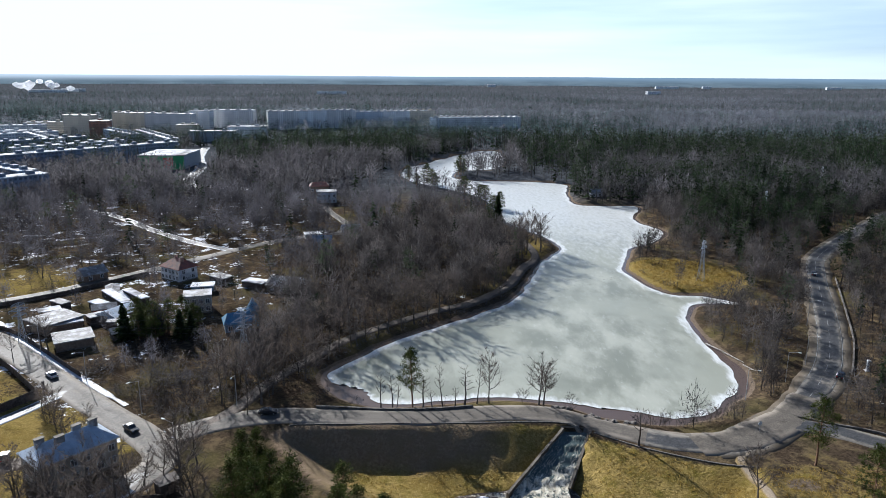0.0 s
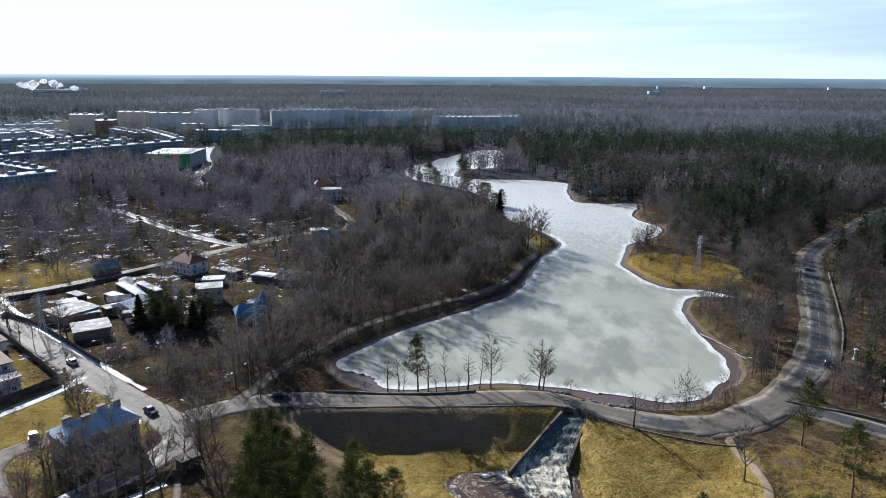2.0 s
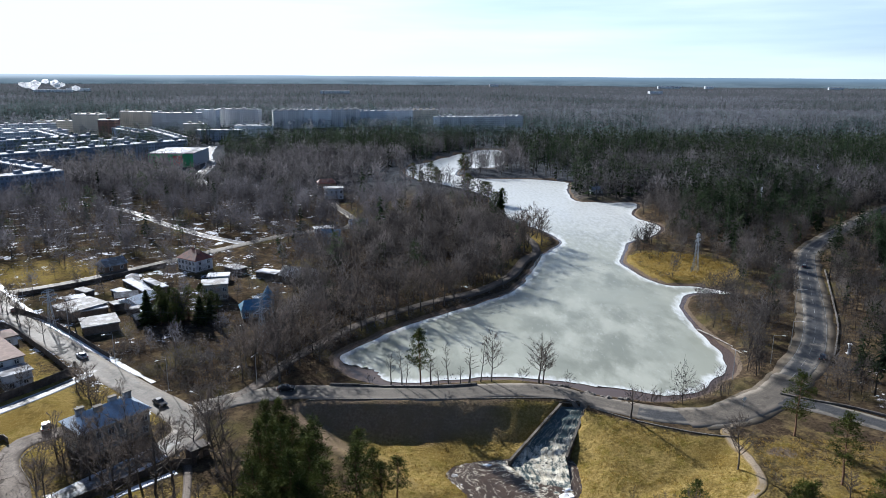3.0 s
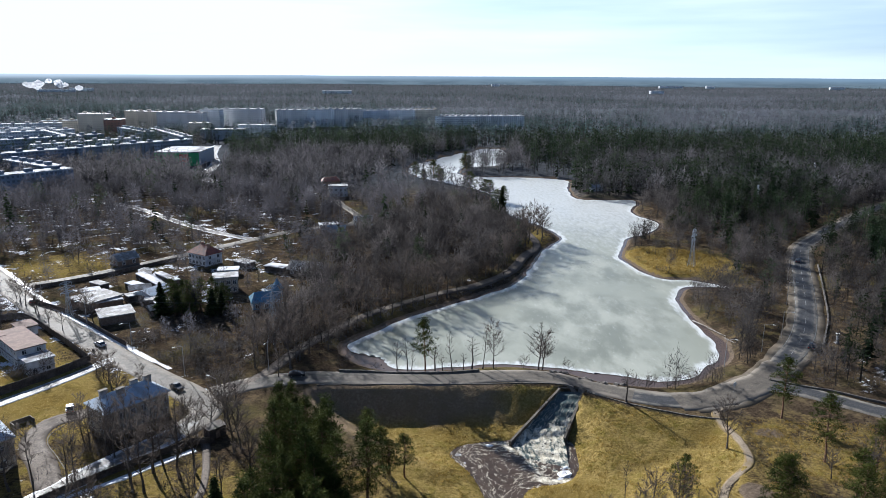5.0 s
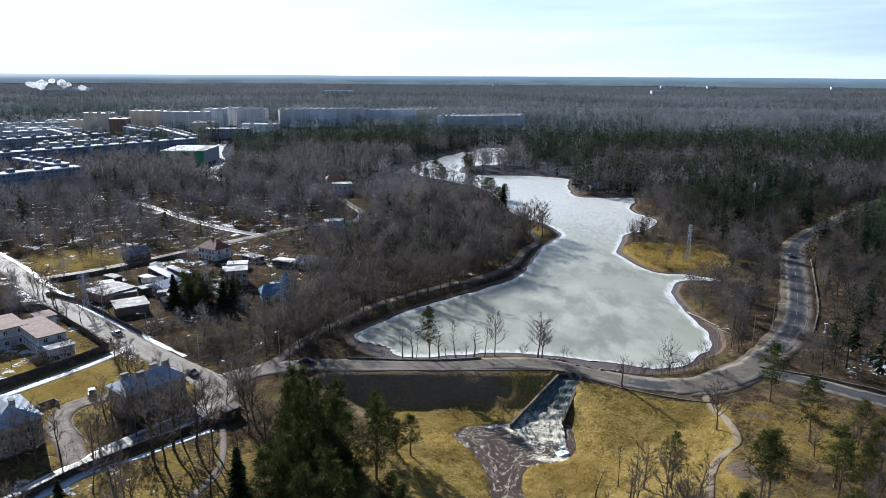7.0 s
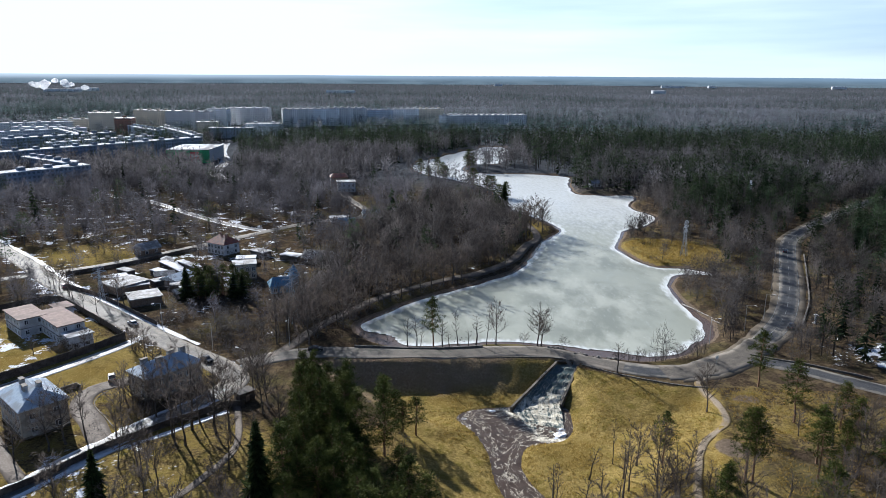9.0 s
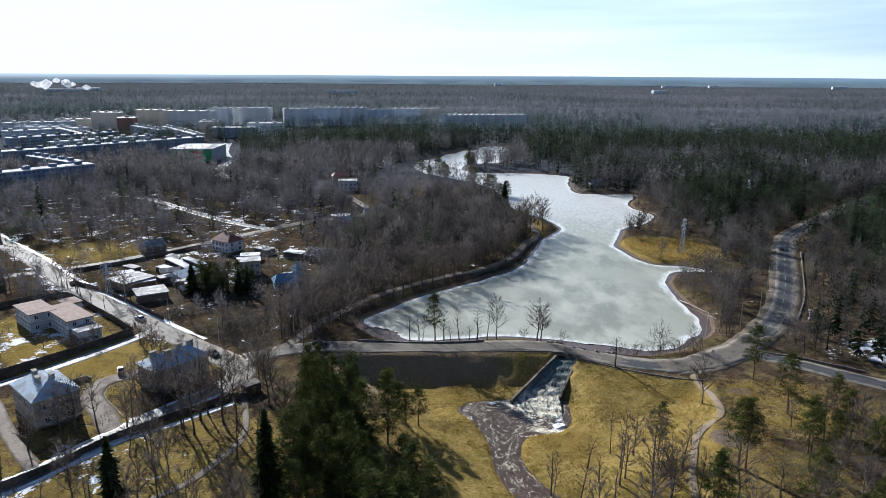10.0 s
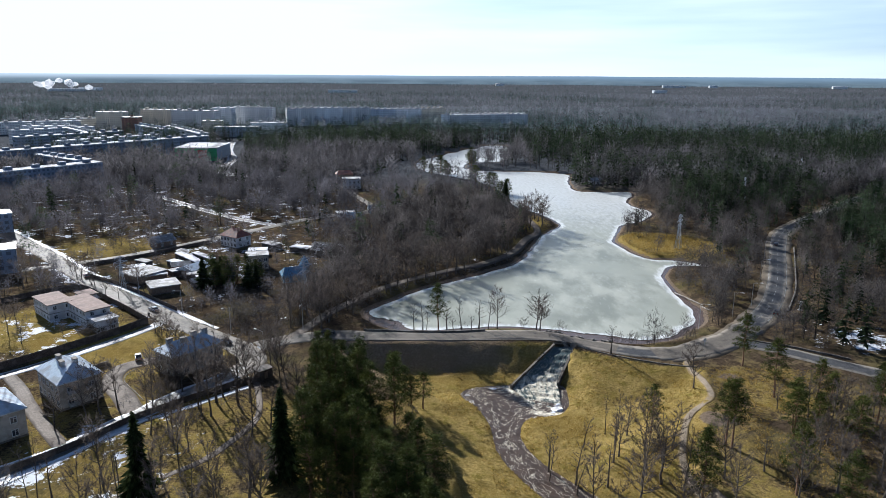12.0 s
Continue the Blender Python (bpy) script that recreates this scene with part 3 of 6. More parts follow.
def open_water(P):
    """How much further the ice has drawn back from the shore."""
    x, y = P[:, 0], P[:, 1]
    w = 8.0 * np.exp(-((x + 33) / 7) ** 2 - ((y - 164) / 6) ** 2) + 4.5 * np.exp(-((x - 36) / 12) ** 2 - ((y - 157) / 6) ** 2)
    w += 2.0 * np.exp(-((x - 74) / 7) ** 2 - ((y - 186) / 16) ** 2)
    return w + 1.2 * (value_noise(P, 9, 83) - 0.5)


build_ground()
sheet("lake_water", LAKE, -0.12, 2.0, M_WATER, "dark brown meltwater along the lake shore", None, None, -1.4)
sheet("lake_ice", LAKE, 0.0, 1.6, M_ICE, "grey and white melting ice covering the lake", {"rim": lambda s: 1 - step01(s, 1.3, 8.5), "north_pale": lambda P: step01(P[:, 1] + 0.4 * P[:, 0], 235, 450)}, None, 1.3, open_water)
sheet("stream", STREAM, -4.75, 0.7, M_STREAM, "brown stream with white foam below the spillway",
      {"foam": lambda P: 0.75 * np.exp(-dist_line(P, np.array([(6, 128.5), (11, 123), (14.5, 114), (20, 113.5)])) / 2.6) + 0.6 * np.exp(-np.hypot((P[:, 0] - 0) / 3.5, (P[:, 1] - 126) / 1.3)) + 0.12 * step01(-signed(P, STREAM), -1.1, 0.1)
       + 0.34 * np.exp(-dist_line(P, np.array([(0, 120.5), (3.4, 112), (4.8, 103), (6.4, 94), (11.5, 83.5), (19.5, 74)])) / 0.7)
       + 0.34 * np.exp(-dist_line(P, np.array([(16, 115), (9, 112.5), (6.4, 107), (5.6, 101)])) / 0.7)
       + 0.5 * np.exp(-np.abs(dist_line(P, np.array([(-4.5, 122.5), (-2.8, 117.5)]))) / 1.0),
       "bank": lambda P: signed(P, STREAM)},
      lambda P: -4.75 + 0.16 * (value_noise(P, 1.6, 8) - 0.5), -1.9)


def ribbon(name, line, width, mat, label, lift=0.07, category="road", ragged=0.12):
    """A road that follows the ground, slightly crowned; its edges drop to the ground as a low kerb."""
    d = np.gradient(line, axis=0)
    nrm = np.stack([-d[:, 1], d[:, 0]], 1) / np.maximum(np.hypot(d[:, 0], d[:, 1]), 1e-6)[:, None]
    cols = np.array([-1.04, -1.0, -0.66, -0.33, 0, 0.33, 0.66, 1.0, 1.04])
    wob = 1 + ragged * (value_noise(line, 5, 6) - 0.5)
    V, ac = [], []
    zc = height(line)
    zc = np.convolve(np.pad(zc, 3, mode="edge"), np.ones(7) / 7, "valid")
    for c in cols:
        P = line + nrm * (c * width / 2 * wob)[:, None]
        z = np.maximum(zc, height(P)) + lift + 0.05 * (1 - c * c) if abs(c) < 1 else height(P) + (0.5 * lift if abs(c) == 1 else -0.3)
        V.append(np.column_stack([P, z]))
        ac.append(np.full(len(P), min(abs(c), 1)))
    n, k = len(line), len(cols)
    V, ac = np.stack(V, 1).reshape(-1, 3), np.stack(ac, 1).ravel()
    i = np.arange(n * k).reshape(n, k)
    Q = np.stack([i[:-1, :-1], i[:-1, 1:], i[1:, 1:], i[1:, :-1]], -1).reshape(-1, 4)
    return tagged(new(name, mesh_of(name, V, Q[:, ::-1], [mat], None, True, {"across": ac})), label, category, kind="structure")


FORK = int(np.argmin(np.hypot(MAIN[:, 0] - 60, MAIN[:, 1] - 143)))
dam_turn = np.gradient(MAIN[:FORK + 4], axis=0)
dam_turn = np.column_stack([-dam_turn[:, 1], dam_turn[:, 0]]) / np.hypot(dam_turn[:, 0], dam_turn[:, 1])[:, None]
ribbon("road_dam", MAIN[:FORK + 4] + 0.5 * dam_turn, 7.9, M_STREET, "pale dusty road over the dam", 0.04)
ribbon("road_verge", MAIN[FORK - 3:260], 11.4, M_VERGE, "brown gravel verge of the asphalt road", 0.02, "road", 0.3)
ribbon("road_main", MAIN[FORK - 8:], 7.4, M_ASPHALT, "worn grey asphalt road up through the woods", 0.08)
ribbon("road_junction", spline([(49, 140.6), (57, 142.2), (65, 146.4), (72.5, 152.0), (79.5, 159), (85, 165.4)], 1.5), 9.4, M_STREET, "dusty gravel junction by the dam", 0.14, "road", 0.5)
ribbon("road_branch", BRANCH, 7.0, M_ASPHALT, "narrow asphalt road branching off by the dam", 0.12)
BEND = int(np.argmin(np.hypot(STREET[:, 0] + 67, STREET[:, 1] - 119)))
ribbon("street", STREET[:BEND + 2], 7.8, M_STREET, "dusty grey street with wet patches", 0.07)
ribbon("lower_street", STREET[BEND - 1:], 6.5, M_SNOWLANE, "slushy street below the houses", 0.07)
ribbon("side_street", ROAD2, 6.0, M_STREET, "pale dusty side street between gardens", 0.05)
ribbon("lane", ROAD3, 4.5, M_STREET, "narrow pale lane among bare trees", 0.05)
ribbon("shop_street", SHOP_STREET, 9, M_SNOWLANE, "pale slushy street beside the green shop hall", 0.05)
ribbon("garden_track", GARDEN_TRACK, 5.0, M_SNOWLANE, "snowy track through the bare gardens", 0.05)
ribbon("promenade", PROM, 4.1, M_EARTH, "trodden earth lakeside path under bare trees", 0.05)
ribbon("footpath", PATH, 2.0, M_GRAVEL, "winding gravel footpath down the grass slope", 0.03, "path", 0.5)
ribbon("trodden_path", spline([(-60, 114), (-58, 110), (-54, 99), (-53, 92), (-55, 83), (-58, 75), (-63, 69), (-70, 60)], 2), 1.7, M_EARTH, "trodden earth path below the street", 0.02, "path", 0.6)

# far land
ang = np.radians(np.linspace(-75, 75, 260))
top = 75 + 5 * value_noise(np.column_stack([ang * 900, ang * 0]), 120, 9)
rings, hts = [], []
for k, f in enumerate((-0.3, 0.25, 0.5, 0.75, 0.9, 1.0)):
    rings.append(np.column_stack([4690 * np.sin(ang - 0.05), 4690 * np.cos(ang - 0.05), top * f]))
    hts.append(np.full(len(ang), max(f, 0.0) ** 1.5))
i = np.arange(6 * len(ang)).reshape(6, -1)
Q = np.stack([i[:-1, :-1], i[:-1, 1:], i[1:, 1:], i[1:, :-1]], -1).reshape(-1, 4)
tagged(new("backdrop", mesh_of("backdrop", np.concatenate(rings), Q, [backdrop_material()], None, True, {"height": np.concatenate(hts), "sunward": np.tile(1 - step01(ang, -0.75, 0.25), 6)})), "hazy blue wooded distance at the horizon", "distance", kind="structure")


# ---- trees ----
class Soup:
    """Triangles gathered for one mesh, with a material index each."""
    def __init__(self):
        self.v, self.t, self.m, self.n = [], [], [], 0

    def add(self, V, T, m):
        self.v.append(np.asarray(V, float))
        self.t.append(np.asarray(T) + self.n)
        self.m.append(np.full(len(T), m))
        self.n += len(V)

    def tube(self, pts, radii, sides, m):
        pts = np.asarray(pts, float)
        d = np.gradient(pts, axis=0)
        d /= np.maximum(np.linalg.norm(d, axis=1), 1e-6)[:, None]
        u = np.cross(d, [0.31, 0.95, 0.05])
        u /= np.linalg.norm(u, axis=1)[:, None]
        w = np.cross(d, u)
        a = np.arange(sides) * 2 * np.pi / sides
        V = pts[:, None] + np.asarray(radii)[:, None, None] * (u[:, None] * np.cos(a)[:, None] + w[:, None] * np.sin(a)[:, None])
        T = []
        for k in range(len(pts) - 1):
            for s in range(sides):
                p, q = k * sides + s, k * sides + (s + 1) % sides
                T += [(p, q, q + sides), (p, q + sides, p + sides)]
        self.add(V.reshape(-1, 3), T, m)

    def slivers(self, base, vec, width, m, rng):
        """Thin twigs or needle sprays: one long triangle each."""
        base, vec = np.asarray(base), np.asarray(vec)
        side = np.cross(vec, rng.normal(size=vec.shape))
        side *= (np.asarray(width) / np.maximum(np.linalg.norm(side, axis=1), 1e-6))[:, None] / 2
        V = np.stack([base - side, base + side, base + vec], 1).reshape(-1, 3)
        self.add(V, np.arange(len(V)).reshape(-1, 3), m)

    def arrays(self):
        return np.concatenate(self.v), np.concatenate(self.t), np.concatenate(self.m)


def unit(v):
    return v / np.maximum(np.linalg.norm(v, axis=-1, keepdims=True), 1e-9)


def bare_tree(seed, h, limbs=16, twigs=12, sub=3, tw=0.06, sides=6, lean=0.06, spread=0.34, low=0.28, lod=0, stout=1.0):
    """Leafless tree: bent trunk, limbs, branches and twig sprays. Materials 0 bark, 1 twigs."""
    rng = np.random.default_rng(seed)
    s = Soup()
    k = 7
    f = np.linspace(0, 1, k)
    bend = np.cumsum(rng.normal(size=(k, 2)) * h * 0.012, 0) + np.outer(f, rng.normal(size=2) * lean * h)
    pts = np.column_stack([bend - bend[0], f * h * 0.93])
    r0 = (h * 0.0155 + 0.02) * stout
    if lod:
        s.slivers(pts[[0, 0]], np.tile(pts[-2] - pts[0], (2, 1)), [r0 * 1.3] * 2, 0, rng)
    else:
        s.tube(pts, r0 * (1 - 0.88 * f) * np.where(f == 0, 1.25, 1), sides, 0)
    B, D = [], []
    if lod:
        # rounded crown of fine twigs round a few rising limbs
        mid, rad = np.array([pts[4, 0], pts[4, 1], h * (0.5 + low * 0.35)]), np.array([h * spread, h * spread, h * (0.5 - low * 0.35)])
        n = limbs * twigs
        q = unit(rng.normal(size=(n, 3))) * rng.random((n, 1)) ** 0.4
        q = q * (1 + 0.22 * np.sin(q[:, :1] * 5 + seed) * np.cos(q[:, 1:2] * 6)) * rad
        d = unit(q / rad + rng.normal(size=q.shape) * 0.45 + [0, 0, 0.55])
        ln = h * rng.uniform(0.10, 0.2, (n, 1))
        if lod == 1:
            e = mid + unit(rng.normal(size=(6, 3)) + [0, 0, 0.6]) * rad * 0.85
            b = pts[rng.integers(1, 5, 6)]
            s.slivers(b, e - b, np.full(6, r0 * 0.5), 0, rng)
        s.slivers(mid + q - d * ln * 0.5, d * ln, np.full(n, tw), 1, rng)
        return s.arrays()
    for i in range(limbs):
        g = low + (0.96 - low) * (i + rng.random() * 0.8) / limbs
        p = np.array([np.interp(g, f, pts[:, c]) for c in range(3)])
        az, up = i * 2.4 + rng.normal() * 0.4, rng.uniform(0.25, 1.05)
        ln = h * spread * (1.15 - 0.75 * g) * rng.uniform(0.7, 1.2) + 0.4
        d = unit(np.array([math.cos(az), math.sin(az), up]))
        e1, e2 = p + d * ln * 0.5, p + d * ln + np.array([0, 0, ln * 0.18])
        rr = r0 * (1 - 0.85 * g) * 0.55 + 0.012
        if not lod:
            s.tube([p, e1, e2], [rr, rr * 0.6, rr * 0.15 + 0.006], 3, 0)
        elif lod == 1:
            s.slivers([p], [e2 - p], [rr * 2.4], 0, rng)
        for j in range(sub):
            q = p + (e2 - p) * rng.uniform(0.3, 0.95)
            dd = unit(d + rng.normal(size=3) * 0.55 + [0, 0, 0.35])
            l2 = ln * rng.uniform(0.3, 0.6)
            s.slivers([q], [dd * l2], [rr * 0.9], 0, rng)
            B.append(q + dd * l2 * rng.uniform(0.1, 1.0, (twigs // 3, 1)))
            D.append(unit(dd + rng.normal(size=(twigs // 3, 3)) * 0.6 + [0, 0, 0.2]) * ln * rng.uniform(0.22, 0.5, (twigs // 3, 1)))
        B.append(p + (e2 - p) * rng.uniform(0.35, 1.0, (twigs, 1)))
        D.append(unit(d + rng.normal(size=(twigs, 3)) * 0.6 + [0, 0, 0.25]) * ln * rng.uniform(0.2, 0.5, (twigs, 1)))
    B, D = np.concatenate(B), np.concatenate(D)
    s.slivers(B, D, np.full(len(B), tw), 1, rng)
    return s.arrays()


def pine_tree(seed, h, clumps=34, leaves=46, low=0.42, wide=0.19, size=0.42, lod=0, puff=0.062):
    """Scots pine: bare reddish trunk, limbs ending in needle clumps. Materials 0 bark, 1 needles."""
    rng = np.random.default_rng(seed)
    s = Soup()
    f = np.linspace(0, 1, 7)
    bend = np.cumsum(rng.normal(size=(7, 2)) * h * 0.008, 0)
    pts = np.column_stack([bend - bend[0], f * h * 0.96])
    if lod:
        s.slivers(pts[[0, 0]], np.tile(pts[-1] - pts[0], (2, 1)), [h * 0.03] * 2, 0, rng)
    else:
        s.tube(pts, (h * 0.014 + 0.05) * (1 - 0.85 * f), 6, 0)
    for i in range(clumps):
        g = low + (1.0 - low) * ((i + rng.random()) / clumps)
        p = np.array([np.interp(g, f, pts[:, c]) for c in range(3)])
        t = (g - low) / (1 - low)
        reach = h * wide * (0.35 + 0.95 * math.sin(math.pi * min(t * 0.8 + 0.22, 1.0))) * rng.uniform(0.25, 1.2)
        az = i * 2.4 + rng.normal() * 0.5
        c = p + np.array([math.cos(az) * reach, math.sin(az) * reach, rng.uniform(-0.02, 0.05) * h])
        if not lod and i % 2:
            s.tube([p - [0, 0, 0.03 * h], c], [0.07, 0.02], 3, 0)
        rad = h * puff * rng.uniform(0.6, 1.5)
        q = unit(rng.normal(size=(leaves, 3))) * rng.random((leaves, 1)) ** 0.45 * rad * np.array([1.25, 1.25, 0.62])
        v = unit(q / rad + rng.normal(size=q.shape) * 0.6 + [0, 0, 0.3]) * rng.uniform(0.6, 1.5, (leaves, 1)) * size * rad
        s.slivers(c + q, v, np.full(leaves, rad * (0.24 if lod else 0.19)), 1, rng)
    return s.arrays()


def spruce_tree(seed, h, tiers=22, per=11, wide=0.17, drop=0.35, lod=0):
    """Spruce: a narrow cone of drooping boughs. Materials 0 bark, 1 needles."""
    rng = np.random.default_rng(seed)
    s = Soup()
    if lod:
        s.slivers(np.zeros((2, 3)), np.tile([0, 0, h], (2, 1)), [h * 0.025] * 2, 0, rng)
    else:
        s.tube([(0, 0, 0), (0.02 * h * rng.normal() * 0.3, 0, h * 0.55), (0, 0, h)], [h * 0.015, h * 0.009, 0.01], 5, 0)
    for i in range(tiers):
        g = 0.08 + 0.9 * i / tiers
        R = (h * wide * (1 - g) ** 0.8 + 0.15) * rng.uniform(0.62, 1.2)
        az = rng.random(per) * 6.283
        d = np.column_stack([np.cos(az), np.sin(az), -drop + rng.normal(size=per) * 0.15])
        ln = R * rng.uniform(0.6, 1.15, (per, 1))
        b = np.column_stack([np.zeros(per), np.zeros(per), np.full(per, g * h + 0.03 * h) + rng.normal(size=per) * 0.012 * h])
        s.slivers(b, d * ln, np.full(per, R * 0.55), 1, rng)
        s.slivers(b + d * ln * 0.45, (d + rng.normal(size=d.shape) * 0.3) * ln * 0.7, np.full(per, R * 0.5), 1, rng)
    return s.arrays()


def scatter(name, templates, P, scales, label, mats, zoff=-0.1, seed=0):
    """Many trees joined into one object."""
    rng = np.random.default_rng(seed)
    if not len(P):
        return None
    Z = height(P) + zoff
    kind = rng.integers(0, len(templates), len(P))
    Vs, Ts, Ms, off = [], [], [], 0
    tone = 0.75 * rng.random(len(P)) ** 1.7 + 0.3 * (value_noise(P, 30, 71) - 0.3)
    tone = np.clip(np.where(rng.random(len(P)) < 0.07, tone + 0.35, tone), 0, 1)
    Tn = []
    for k, (V, T, M) in enumerate(templates):
        idx = np.where(kind == k)[0]
        if not len(idx):
            continue
        a = rng.random(len(idx)) * 6.283
        c, s_ = np.cos(a)[:, None], np.sin(a)[:, None]
        sc = scales[idx][:, None]
        wide = sc * rng.uniform(0.85, 1.2, (len(idx), 1))
        X = (V[None, :, 0] * c - V[None, :, 1] * s_) * wide + P[idx, 0][:, None]
        Y = (V[None, :, 0] * s_ + V[None, :, 1] * c) * wide + P[idx, 1][:, None]
        W = V[None, :, 2] * sc + Z[idx][:, None]
        Vs.append(np.stack([X, Y, W], -1).reshape(-1, 3).astype(np.float32))
        Ts.append((T[None] + (np.arange(len(idx)) * len(V))[:, None, None]).reshape(-1, 3) + off)
        Ms.append(np.tile(M, len(idx)))
        Tn.append(np.repeat(tone[idx], len(V)))
        off += len(idx) * len(V)
    me = mesh_of(name, np.concatenate(Vs), np.concatenate(Ts), mats, np.concatenate(Ms), False, {"tone": np.concatenate(Tn)})
    return tagged(new(name, me), label, "trees", kind="stuff")


def cloud(n, x0, x1, y0, y1, seed):
    rng = np.random.default_rng(seed)
    return np.column_stack([rng.uniform(x0, x1, n), rng.uniform(y0, y1, n)])


def clear_of(P, margin=1.0):
    """True where no lake, road or building stands."""
    k = signed(P, LAKE) < -3.0
    for line, w in ((MAIN, 6.5), (BRANCH, 5), (STREET, 6), (ROAD2, 7.0), (ROAD3, 5.0), (SHOP_STREET, 13.0), (GARDEN_TRACK, 6.5), (PROM, 3.2), (PATH, 3)):
        near = ((P > line.min(0) - 10) & (P < line.max(0) + 10)).all(1)
        kk = np.ones(len(P), bool)
        kk[near] = dist_line(P[near], line) > w + margin
        k &= kk
    for x, y, a, L, W in FOOTPRINTS:
        d = P - (x, y)
        u, v = d[:, 0] * math.cos(a) + d[:, 1] * math.sin(a), -d[:, 0] * math.sin(a) + d[:, 1] * math.cos(a)
        k &= (abs(u) > L / 2 + 1.5) | (abs(v) > W / 2 + 1.5)
    return k


def poly(P, pts):
    return inside(P, np.array(pts, float))


def in_view(P, lim=38, back=60):
    """Inside the wide wedge ahead of the path."""
    a = np.degrees(np.arctan2(P[:, 0], P[:, 1] + back)) + 3.5
    return abs(a) < lim


FOOTPRINTS = []   # x, y, turn, length, width of buildings


# ---- the far town ----
def slab(name, x, y, turn, L, W, storeys, wall, roof, label, shafts=4):
    """An apartment block: walls with rows of windows, a flat roof with parapet and stair heads."""
    h = storeys * 2.9 + 1.2
    FOOTPRINTS.append((x, y, radians(turn), L, W))
    z = float(height(np.array([[x, y]]))[0])
    t = thing(name, pose(x, y, z - 0.3, 0, 0, turn), label, "building")
    me = bpy.data.meshes.new("wall")
    bm = bmesh.new()
    uv = bm.loops.layers.uv.new("UVMap")
    cor = [(-L / 2, -W / 2), (L / 2, -W / 2), (L / 2, W / 2), (-L / 2, W / 2)]
    run = 0
    for a, b in zip(cor, cor[1:] + cor[:1]):
        ln = math.hypot(b[0] - a[0], b[1] - a[1])
        fc = bm.faces.new([bm.verts.new((*a, 0)), bm.verts.new((*b, 0)), bm.verts.new((*b, h)), bm.verts.new((*a, h))])
        for lp, q in zip(fc.loops, ((run, -1.2), (run + ln, -1.2), (run + ln, h - 1.2), (run, h - 1.2))):
            lp[uv].uv = q
        run += math.ceil(ln / 3) * 3
    bm.to_mesh(me)
    bm.free()
    me.materials.append(wall)
    share("wall", me, t)
    bm = bmesh.new()
    box(bm, -L / 2 - 0.3, L / 2 + 0.3, -W / 2 - 0.3, W / 2 + 0.3, h, h + 0.5)
    part("roof", bm, roof, t)
    for k in range(shafts):
        u = -L / 2 + L * (k + 0.5) / shafts
        bm = box(bmesh.new(), u - 2.2, u + 2.2, -1.8, 1.8, h + 0.5, h + 2.6)
        part("stair_head", bm, wall, t)
    return t


# window glass is paled towards the wall colour to imitate haze
W_PALE = facade_material("pale_panel_facade", (0.58, 0.58, 0.58), (0.27, 0.29, 0.32))
W_BLUE = facade_material("grey_blue_facade", (0.42, 0.48, 0.56), (0.20, 0.24, 0.29))
W_CREAM = facade_material("cream_facade", (0.66, 0.58, 0.45), (0.30, 0.28, 0.25))
W_BROWN = facade_material("brown_brick_facade", (0.26, 0.12, 0.085), (0.10, 0.08, 0.08), 4.0)
W_WHITE = facade_material("white_panel_facade", (0.70, 0.72, 0.74), (0.32, 0.35, 0.39))
W_DIM = facade_material("dark_grey_blue_facade", (0.17, 0.22, 0.30), (0.09, 0.12, 0.16))
M_ROOFSNOW = surf("snowy_flat_roof", (0.56, 0.57, 0.60), (0.78, 0.79, 0.82), 0.25, (0.16, 0.155, 0.16), 0.11, rough=0.9, spec=0.1)
M_TAR = surf("tar_roof", (0.09, 0.09, 0.10), (0.17, 0.165, 0.16), 0.5, (0.5, 0.52, 0.55), 0.14, rough=0.5)
M_GREENWALL = surf("green_cladding", (0.05, 0.34, 0.12), (0.065, 0.40, 0.15), 0.6, rough=0.5)
M_REDPAINT = surf("red_cladding", (0.52, 0.05, 0.04), (0.58, 0.07, 0.05), 0.6, rough=0.5)

M_TIN_FAR = surf("weathered_sheet_roof", (0.34, 0.38, 0.43), (0.44, 0.48, 0.53), 0.6, rough=0.5)
L5 = "long five-storey apartment block with a snowy flat roof"
slab("apartment_block", -348, 582, 57, 200, 12, 5, W_DIM, M_ROOFSNOW, L5, 12)
slab("apartment_block", -378, 633, 56, 104, 12, 5, W_PALE, M_ROOFSNOW, L5, 8)
slab("apartment_block", -301, 410, 58, 70, 12, 5, W_DIM, M_ROOFSNOW, L5, 4)
slab("apartment_block", -326, 466, -33, 64, 12, 5, W_DIM, M_ROOFSNOW, L5, 5)
slab("apartment_block", -458, 719, -45, 116, 12, 5, W_PALE, M_ROOFSNOW, L5, 8)
slab("apartment_block", -404, 779, -45, 92, 12, 5, W_BLUE, M_ROOFSNOW, L5, 7)
slab("apartment_block", -349, 747, -52, 140, 12, 5, W_PALE, M_ROOFSNOW, L5, 9)
slab("apartment_block", -534, 778, 8, 60, 12, 5, W_WHITE, M_ROOFSNOW, L5, 4)
slab("apartment_block", -440, 668, 56, 110, 12, 5, W_DIM, M_ROOFSNOW, L5, 8)
slab("apartment_block", -505, 740, 52, 90, 12, 5, W_PALE, M_ROOFSNOW, L5, 6)
slab("apartment_block", -600, 850, 35, 110, 12, 5, W_PALE, M_ROOFSNOW, L5, 7)
slab("apartment_block", -560, 930, 20, 90, 12, 5, W_CREAM, M_ROOFSNOW, L5, 6)
slab("brick_tower", -453, 826, 8, 20, 18, 8, W_BROWN, M_TAR, "brown brick tower block with a flat roof", 1)
